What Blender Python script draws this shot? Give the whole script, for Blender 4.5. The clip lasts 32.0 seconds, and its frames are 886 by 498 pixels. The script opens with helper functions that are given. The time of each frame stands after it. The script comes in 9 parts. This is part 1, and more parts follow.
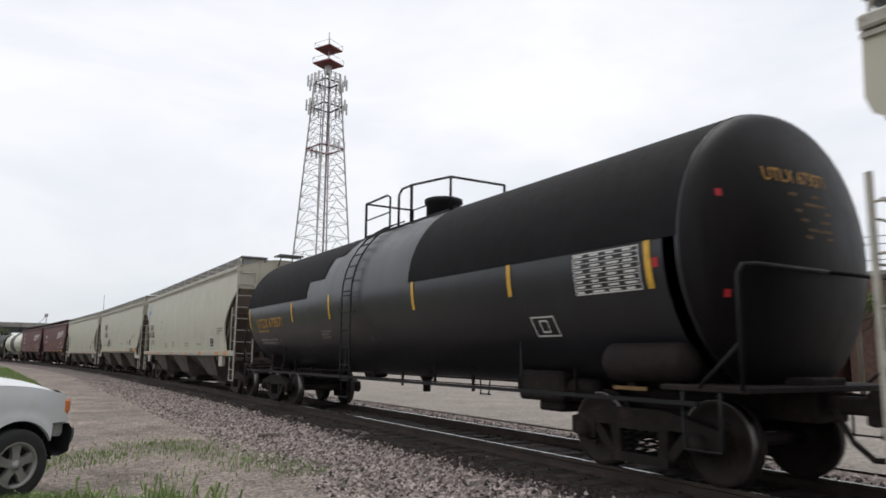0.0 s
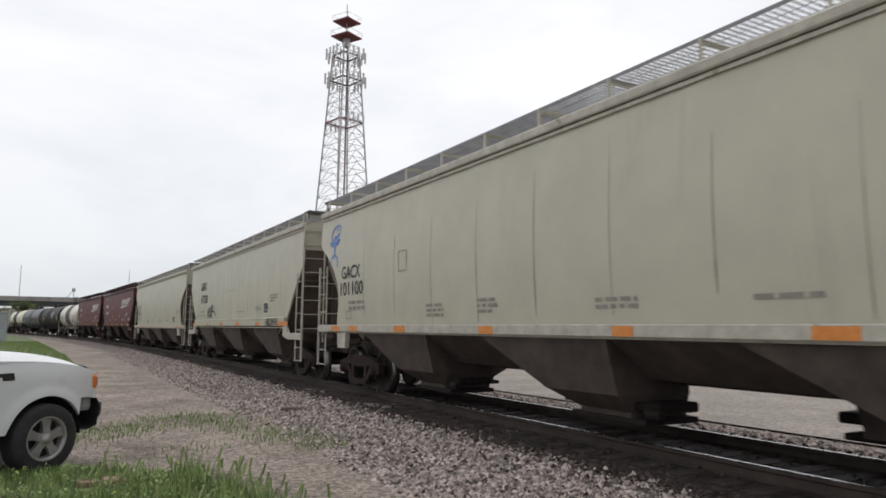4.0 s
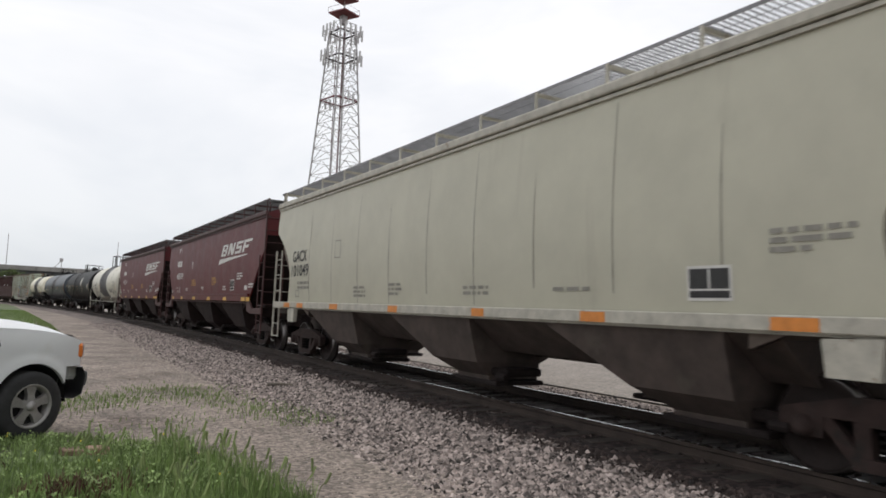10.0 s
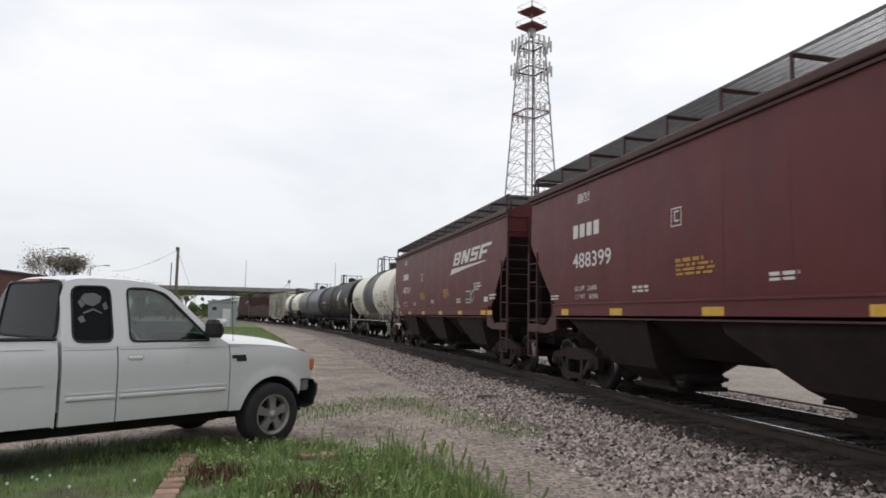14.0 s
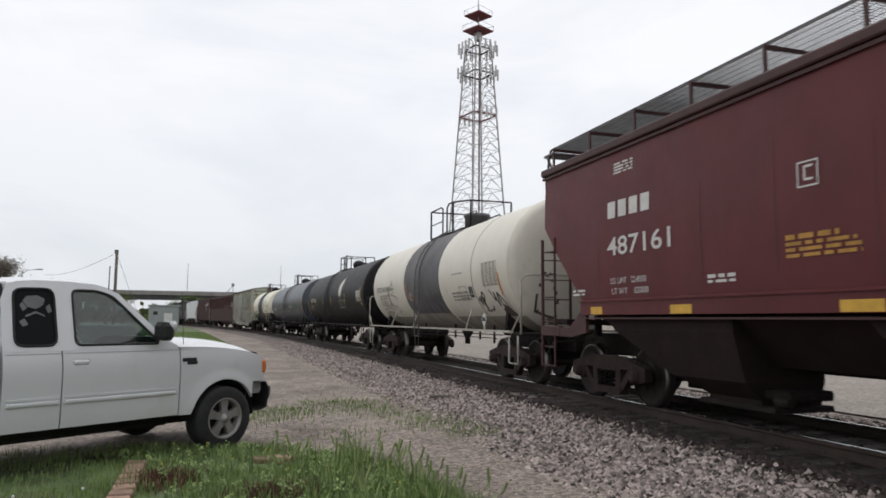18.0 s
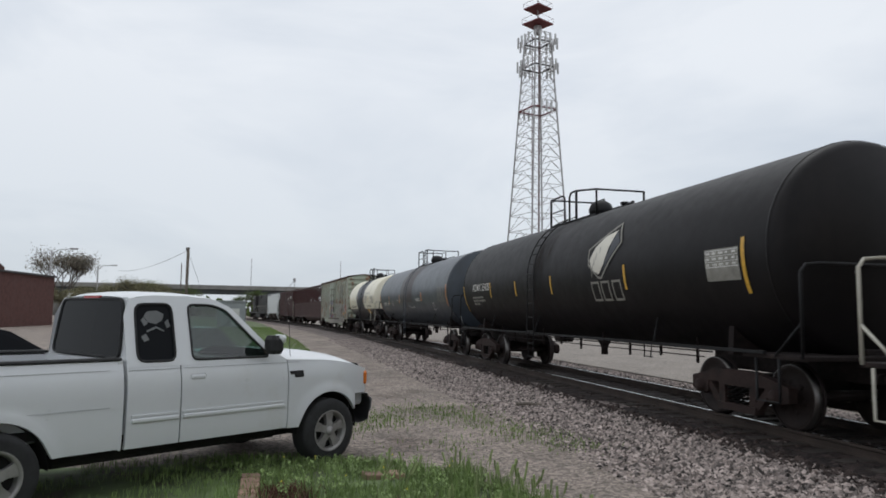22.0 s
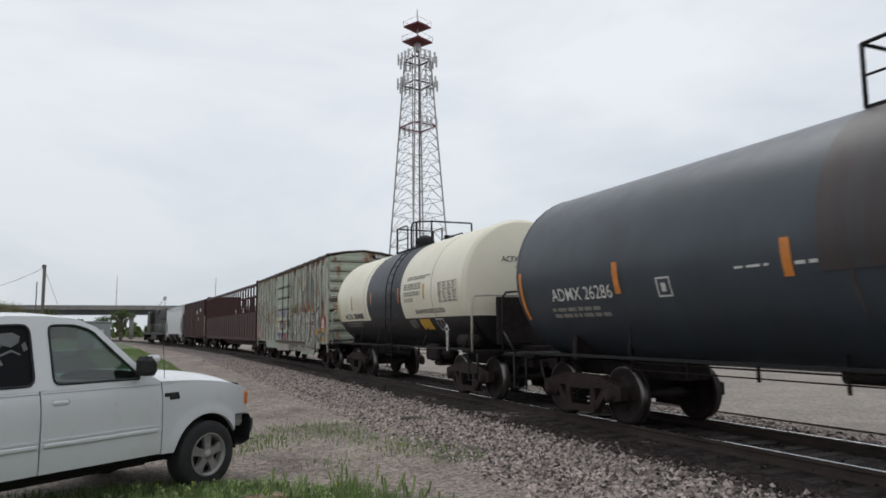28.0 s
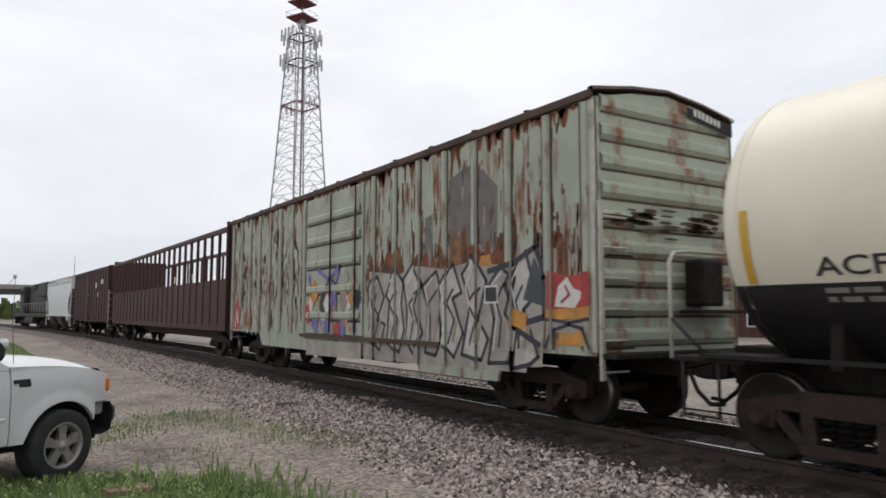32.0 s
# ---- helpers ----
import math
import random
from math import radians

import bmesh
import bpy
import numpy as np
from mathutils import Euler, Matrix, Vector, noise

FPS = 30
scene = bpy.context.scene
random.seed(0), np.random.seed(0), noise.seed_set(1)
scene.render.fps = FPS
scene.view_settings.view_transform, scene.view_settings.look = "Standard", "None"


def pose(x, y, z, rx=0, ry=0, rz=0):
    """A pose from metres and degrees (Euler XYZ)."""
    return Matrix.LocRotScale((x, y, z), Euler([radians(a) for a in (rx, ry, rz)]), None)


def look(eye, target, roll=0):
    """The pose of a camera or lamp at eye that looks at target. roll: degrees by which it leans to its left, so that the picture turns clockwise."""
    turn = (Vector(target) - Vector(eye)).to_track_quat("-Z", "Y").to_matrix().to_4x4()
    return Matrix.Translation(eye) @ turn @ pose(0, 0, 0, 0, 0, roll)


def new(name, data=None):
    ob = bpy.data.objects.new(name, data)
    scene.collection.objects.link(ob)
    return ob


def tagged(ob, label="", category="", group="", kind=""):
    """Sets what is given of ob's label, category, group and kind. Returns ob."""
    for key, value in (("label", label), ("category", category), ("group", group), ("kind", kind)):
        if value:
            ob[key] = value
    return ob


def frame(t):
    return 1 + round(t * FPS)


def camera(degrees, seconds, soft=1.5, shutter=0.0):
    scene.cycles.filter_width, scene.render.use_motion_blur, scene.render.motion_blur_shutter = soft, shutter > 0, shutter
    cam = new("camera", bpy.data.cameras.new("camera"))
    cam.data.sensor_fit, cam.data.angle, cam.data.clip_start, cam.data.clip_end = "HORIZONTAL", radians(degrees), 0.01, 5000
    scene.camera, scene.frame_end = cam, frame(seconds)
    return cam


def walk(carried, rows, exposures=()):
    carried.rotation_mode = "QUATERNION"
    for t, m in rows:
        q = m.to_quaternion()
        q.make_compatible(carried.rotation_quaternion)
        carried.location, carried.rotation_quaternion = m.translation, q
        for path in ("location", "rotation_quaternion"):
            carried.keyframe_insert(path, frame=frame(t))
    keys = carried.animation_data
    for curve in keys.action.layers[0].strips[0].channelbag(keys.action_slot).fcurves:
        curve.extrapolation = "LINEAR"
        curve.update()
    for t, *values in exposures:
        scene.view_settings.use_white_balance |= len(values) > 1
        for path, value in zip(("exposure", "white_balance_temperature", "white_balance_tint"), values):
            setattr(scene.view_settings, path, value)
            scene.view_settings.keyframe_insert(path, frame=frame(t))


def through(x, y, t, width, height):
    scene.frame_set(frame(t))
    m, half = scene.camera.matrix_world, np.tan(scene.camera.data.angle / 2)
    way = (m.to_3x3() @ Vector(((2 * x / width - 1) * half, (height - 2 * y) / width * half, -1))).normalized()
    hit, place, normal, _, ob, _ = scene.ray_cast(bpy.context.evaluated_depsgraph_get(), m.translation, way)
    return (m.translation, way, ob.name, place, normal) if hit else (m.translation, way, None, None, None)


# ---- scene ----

# camera -----------------------------------------------------------------
cam = camera(64.41, 32.0, soft=1.7, shutter=0.25)
PATH = [
    (0, (-6.553, -0.153, 1.339), (-1.515, 8.352, 2.849), 0.61),
    (0.5, (-6.530, -0.163, 1.378), (-1.445, 8.325, 2.825), 0.64),
    (1, (-6.545, -0.171, 1.371), (-1.471, 8.343, 2.702), 0.84),
    (1.5, (-6.546, -0.187, 1.366), (-1.479, 8.331, 2.691), 0.57),
    (2, (-6.549, -0.197, 1.382), (-1.467, 8.317, 2.684), 0.14),
    (2.5, (-6.542, -0.164, 1.375), (-1.553, 8.436, 2.449), -0.05),
    (3, (-6.559, -0.145, 1.365), (-1.694, 8.534, 2.371), 0.20),
    (3.5, (-6.537, -0.148, 1.376), (-1.713, 8.537, 2.515), 0.51),
    (5.5, (-6.534, -0.153, 1.365), (-1.730, 8.553, 2.433), 0.52),
    (6, (-6.523, -0.110, 1.356), (-1.570, 8.509, 2.441), 1.08),
    (6.5, (-6.542, -0.148, 1.366), (-1.475, 8.411, 2.397), 1.02),
    (7, (-6.527, -0.180, 1.358), (-1.449, 8.377, 2.353), 0.72),
    (7.5, (-6.525, -0.156, 1.362), (-1.481, 8.432, 2.268), 0.98),
    (8, (-6.538, -0.166, 1.366), (-1.577, 8.467, 2.289), 1.30),
    (8.5, (-6.539, -0.144, 1.363), (-1.619, 8.510, 2.309), 1.03),
    (9, (-6.534, -0.172, 1.360), (-1.615, 8.485, 2.293), 1.81),
    (9.5, (-6.544, -0.151, 1.350), (-1.601, 8.492, 2.275), 2.39),
    (10, (-6.535, -0.154, 1.355), (-1.586, 8.490, 2.244), 2.35),
    (10.5, (-6.534, -0.143, 1.365), (-1.593, 8.509, 2.214), 1.94),
    (11, (-6.542, -0.137, 1.357), (-1.724, 8.585, 2.198), 1.53),
    (11.5, (-6.553, -0.122, 1.361), (-2.026, 8.753, 2.230), 1.54),
    (12, (-6.566, -0.115, 1.356), (-2.350, 8.907, 2.263), 1.61),
    (12.5, (-6.565, -0.118, 1.363), (-3.002, 9.189, 2.182), 0.95),
    (13, (-6.580, -0.090, 1.361), (-3.812, 9.496, 2.025), 0.69),
    (13.5, (-6.578, -0.085, 1.361), (-4.266, 9.606, 2.229), 0.88),
    (14, (-6.573, -0.085, 1.359), (-4.225, 9.588, 2.320), 1.06),
    (14.5, (-6.584, -0.058, 1.357), (-4.093, 9.575, 2.357), 1.37),
    (16.5, (-6.597, -0.106, 1.360), (-3.615, 9.382, 2.397), 0.91),
    (17, (-6.604, -0.107, 1.356), (-3.602, 9.370, 2.442), 0.30),
    (17.5, (-6.646, -0.091, 1.350), (-3.579, 9.361, 2.466), -1.09),
    (18, (-6.678, -0.078, 1.327), (-3.606, 9.386, 2.333), 0.50),
    (18.5, (-6.682, -0.005, 1.335), (-3.359, 9.374, 2.330), 1.70),
    (19, (-6.699, 0.098, 1.397), (-3.370, 9.475, 2.397), -0.24),
    (19.5, (-6.755, 0.177, 1.515), (-3.747, 9.681, 2.301), 0.23),
    (20, (-6.948, 0.238, 1.539), (-4.147, 9.802, 2.372), 0.18),
    (20.5, (-7.111, 0.225, 1.556), (-4.397, 9.802, 2.511), 1.14),
    (21, (-7.084, 0.204, 1.575), (-4.889, 9.908, 2.581), 3.06),
    (21.5, (-7.137, 0.221, 1.569), (-5.010, 9.951, 2.468), 2.99),
    (22, (-7.221, 0.249, 1.552), (-4.911, 9.935, 2.472), 0.81),
    (22.5, (-7.251, 0.243, 1.552), (-4.679, 9.867, 2.430), -0.94),
    (23, (-7.269, 0.266, 1.552), (-4.468, 9.828, 2.403), 0.44),
    (23.5, (-7.294, 0.259, 1.555), (-4.471, 9.810, 2.449), -0.06),
    (24, (-7.292, 0.269, 1.554), (-4.348, 9.786, 2.423), -0.58),
    (24.5, (-7.291, 0.273, 1.551), (-4.319, 9.795, 2.249), -1.18),
    (25, (-7.291, 0.268, 1.552), (-4.140, 9.736, 2.217), -0.86),
    (25.5, (-7.298, 0.275, 1.551), (-3.948, 9.659, 2.393), -0.86),
    (27.5, (-7.257, 0.266, 1.540), (-3.389, 9.415, 2.696), -1.44),
    (28, (-7.267, 0.265, 1.538), (-3.367, 9.403, 2.672), -0.54),
    (28.5, (-7.265, 0.269, 1.537), (-3.299, 9.381, 2.651), -0.46),
    (29, (-7.261, 0.275, 1.538), (-3.327, 9.408, 2.597), -0.09),
    (29.5, (-7.254, 0.273, 1.533), (-3.228, 9.368, 2.568), -0.11),
    (30, (-7.259, 0.283, 1.531), (-2.847, 9.204, 2.507), -0.23),
    (30.5, (-7.247, 0.258, 1.526), (-2.363, 8.941, 2.389), 0.15),
    (31, (-7.255, 0.274, 1.526), (-2.100, 8.803, 2.359), -0.24),
    (31.5, (-7.252, 0.310, 1.533), (-1.969, 8.756, 2.400), 0.55),
    (32, (-7.270, 0.319, 1.544), (-1.868, 8.684, 2.458), 0.07),
]
EXPOSURES = [(0, 0.0, 6450, 11), (6, 0.01, 6530, 11), (14.5, 0.0, 6500, 11), (17, -0.04, 6450, 11), (20.2, -0.09, 6440, 11), (21.2, -0.24, 6190, 9), (25.5, -0.26, 6190, 9), (28, -0.24, 6280, 9), (30, -0.12, 6370, 10), (32, -0.02, 6450, 12)]

walk(cam, [(t, look(e, g, r)) for t, e, g, r in PATH], EXPOSURES)

# how far the train has rolled at each half second
ROLLED = [0.00, 3.02, 6.04, 9.04, 12.03, 15.00, 17.96, 20.90, 23.83, 26.75, 29.66, 32.55, 35.43, 38.31, 41.17, 44.03, 46.88, 49.72, 52.56, 55.39, 58.21, 61.03, 63.84, 66.65, 69.44, 72.23, 75.00, 77.77, 80.52, 83.27, 86.00, 88.71, 91.41, 94.10, 96.76, 99.42, 102.06, 104.68, 107.28, 109.88, 112.45, 115.02, 117.58, 120.12, 122.66, 125.20, 127.73, 130.26, 132.79, 135.33, 137.87, 140.42, 142.97, 145.54, 148.12, 150.70, 153.30, 155.90, 158.51, 161.11, 163.70, 166.27, 168.81, 171.31, 173.75]

# world and sun -----------------------------------------------------------
def overcast():
    w = bpy.data.worlds.new("overcast_sky")
    w.use_nodes = True
    scene.world = w
    n, l = w.node_tree.nodes, w.node_tree.links
    bg = n["Background"]
    sky = n.new("ShaderNodeTexSky")
    sky.sky_type, sky.sun_disc = "NISHITA", False
    sky.sun_elevation, sky.sun_rotation = radians(65), radians(21)
    co = n.new("ShaderNodeTexCoord")
    mp = n.new("ShaderNodeMapping")
    mp.inputs["Scale"].default_value = (1.0, 1.0, 2.6)
    l.new(co.outputs["Generated"], mp.inputs["Vector"])
    n1 = n.new("ShaderNodeTexNoise")
    n1.inputs["Scale"].default_value, n1.inputs["Detail"].default_value = 1.9, 5.0
    n1.inputs["Roughness"].default_value, n1.inputs["Distortion"].default_value = 0.55, 0.4
    l.new(mp.outputs[0], n1.inputs["Vector"])
    ramp = n.new("ShaderNodeValToRGB")
    ramp.color_ramp.elements[0].position, ramp.color_ramp.elements[0].color = 0.31, (0.85, 0.88, 0.92, 1)
    ramp.color_ramp.elements[1].position, ramp.color_ramp.elements[1].color = 0.58, (1.07, 1.07, 1.07, 1)
    l.new(n1.outputs["Fac"], ramp.inputs["Fac"])
    tint = n.new("ShaderNodeMixRGB")
    tint.blend_type, tint.inputs["Fac"].default_value = "MIX", 0.9
    gain = n.new("ShaderNodeMixRGB")
    gain.blend_type, gain.inputs["Fac"].default_value = "MULTIPLY", 1.0
    gain.inputs["Color2"].default_value = (0.12, 0.12, 0.12, 1)
    l.new(sky.outputs[0], gain.inputs["Color1"])
    l.new(gain.outputs[0], tint.inputs["Color1"])
    l.new(ramp.outputs["Color"], tint.inputs["Color2"])
    sep = n.new("ShaderNodeSeparateXYZ")
    l.new(co.outputs["Generated"], sep.inputs[0])
    low = n.new("ShaderNodeValToRGB")
    low.color_ramp.elements[0].position, low.color_ramp.elements[0].color = 0.0, (0.79, 0.815, 0.84, 1)
    low.color_ramp.elements[1].position, low.color_ramp.elements[1].color = 0.34, (1, 1, 1, 1)
    l.new(sep.outputs["Z"], low.inputs["Fac"])
    haze = n.new("ShaderNodeMixRGB")
    haze.blend_type, haze.inputs["Fac"].default_value = "MULTIPLY", 1.0
    l.new(tint.outputs[0], haze.inputs["Color1"])
    l.new(low.outputs["Color"], haze.inputs["Color2"])
    l.new(haze.outputs[0], bg.inputs["Color"])
    bg.inputs["Strength"].default_value = 1.0


overcast()
sun_data = bpy.data.lights.new("sun", "SUN")
sun_data.energy, sun_data.angle, sun_data.color = 1.0, radians(40), (1.0, 0.97, 0.93)
sun = new("sun", sun_data)
sun.matrix_world = look((0, 0, 60), (-10, -26, 0))


# materials ---------------------------------------------------------------
def mat(name, col, rough=0.6, metal=0.0, var=0.2, scale=2.0, stretch=(1, 1, 1), dirt=None, dirt_at=0.55, dirt_scale=1.2,
        dirt_stretch=(1, 1, 1), bump=0.15, bump_scale=60.0, per_object=0.0, island=0.0, coat=0.0, dirt_soft=0.12, spec=0.5):
    m = bpy.data.materials.new(name)
    m.use_nodes = True
    n, l = m.node_tree.nodes, m.node_tree.links
    b = n["Principled BSDF"]
    co = n.new("ShaderNodeTexCoord")

    def noise_at(sc, st, detail=5.0):
        mp = n.new("ShaderNodeMapping")
        mp.inputs["Scale"].default_value = st
        l.new(co.outputs["Object"], mp.inputs["Vector"])
        t = n.new("ShaderNodeTexNoise")
        t.inputs["Scale"].default_value, t.inputs["Detail"].default_value = sc, detail
        t.inputs["Roughness"].default_value = 0.62
        l.new(mp.outputs[0], t.inputs["Vector"])
        return t.outputs["Fac"]

    def ramp_of(fac, p0, c0, p1, c1):
        r = n.new("ShaderNodeValToRGB")
        r.color_ramp.elements[0].position, r.color_ramp.elements[0].color = p0, c0
        r.color_ramp.elements[1].position, r.color_ramp.elements[1].color = p1, c1
        l.new(fac, r.inputs["Fac"])
        return r.outputs["Color"]

    lo = [c * (1 - var) for c in col] + [1]
    hi = [min(1, c * (1 + var)) for c in col] + [1]
    out = ramp_of(noise_at(scale, stretch), 0.32, lo, 0.68, hi)
    if per_object or island:
        src = n.new("ShaderNodeObjectInfo").outputs["Random"] if per_object else n.new("ShaderNodeNewGeometry").outputs["Random Per Island"]
        k = per_object or island
        g = ramp_of(src, 0.0, (1 - k, 1 - k, 1 - k, 1), 1.0, (1 + k, 1 + k * 0.95, 1 + k * 0.9, 1))
        mx = n.new("ShaderNodeMixRGB")
        mx.blend_type, mx.inputs["Fac"].default_value = "MULTIPLY", 1.0
        l.new(out, mx.inputs["Color1"])
        l.new(g, mx.inputs["Color2"])
        out = mx.outputs[0]
    if dirt:
        fac = ramp_of(noise_at(dirt_scale, dirt_stretch, 7.0), dirt_at, (0, 0, 0, 1), dirt_at + dirt_soft, (1, 1, 1, 1))
        mx = n.new("ShaderNodeMixRGB")
        l.new(fac, mx.inputs["Fac"])
        l.new(out, mx.inputs["Color1"])
        mx.inputs["Color2"].default_value = (*dirt, 1)
        out = mx.outputs[0]
    l.new(out, b.inputs["Base Color"])
    b.inputs["Metallic"].default_value = metal
    b.inputs["Specular IOR Level"].default_value = spec
    rr = n.new("ShaderNodeMapRange")
    rr.inputs["To Min"].default_value, rr.inputs["To Max"].default_value = max(0, rough - 0.1), min(1, rough + 0.12)
    l.new(noise_at(scale * 3.1, stretch), rr.inputs["Value"])
    l.new(rr.outputs[0], b.inputs["Roughness"])
    if coat:
        b.inputs["Coat Weight"].default_value, b.inputs["Coat Roughness"].default_value = coat, 0.08
    if bump:
        bp = n.new("ShaderNodeBump")
        bp.inputs["Strength"].default_value, bp.inputs["Distance"].default_value = bump, 0.01
        l.new(noise_at(bump_scale, (1, 1, 1)), bp.inputs["Height"])
        l.new(bp.outputs[0], b.inputs["Normal"])
    return m


def glass(name, col, rough=0.03, through=False):
    """Window glass: a tinted see-through pane with a clear gloss, or a dark pane that only reflects."""
    m = bpy.data.materials.new(name)
    m.use_nodes = True
    n, l = m.node_tree.nodes, m.node_tree.links
    b = n["Principled BSDF"]
    b.inputs["Base Color"].default_value = (*col, 1)
    b.inputs["Roughness"].default_value = rough
    b.inputs["IOR"].default_value = 1.45
    if through:
        clear, gloss, mix = (n.new(k) for k in ("ShaderNodeBsdfTransparent", "ShaderNodeBsdfGlossy", "ShaderNodeMixShader"))
        clear.inputs["Color"].default_value = (*col, 1)
        gloss.inputs["Roughness"].default_value = rough
        mix.inputs[0].default_value = 0.10
        l.new(clear.outputs[0], mix.inputs[1])
        l.new(gloss.outputs[0], mix.inputs[2])
        l.new(mix.outputs[0], n["Material Output"].inputs["Surface"])
    return m


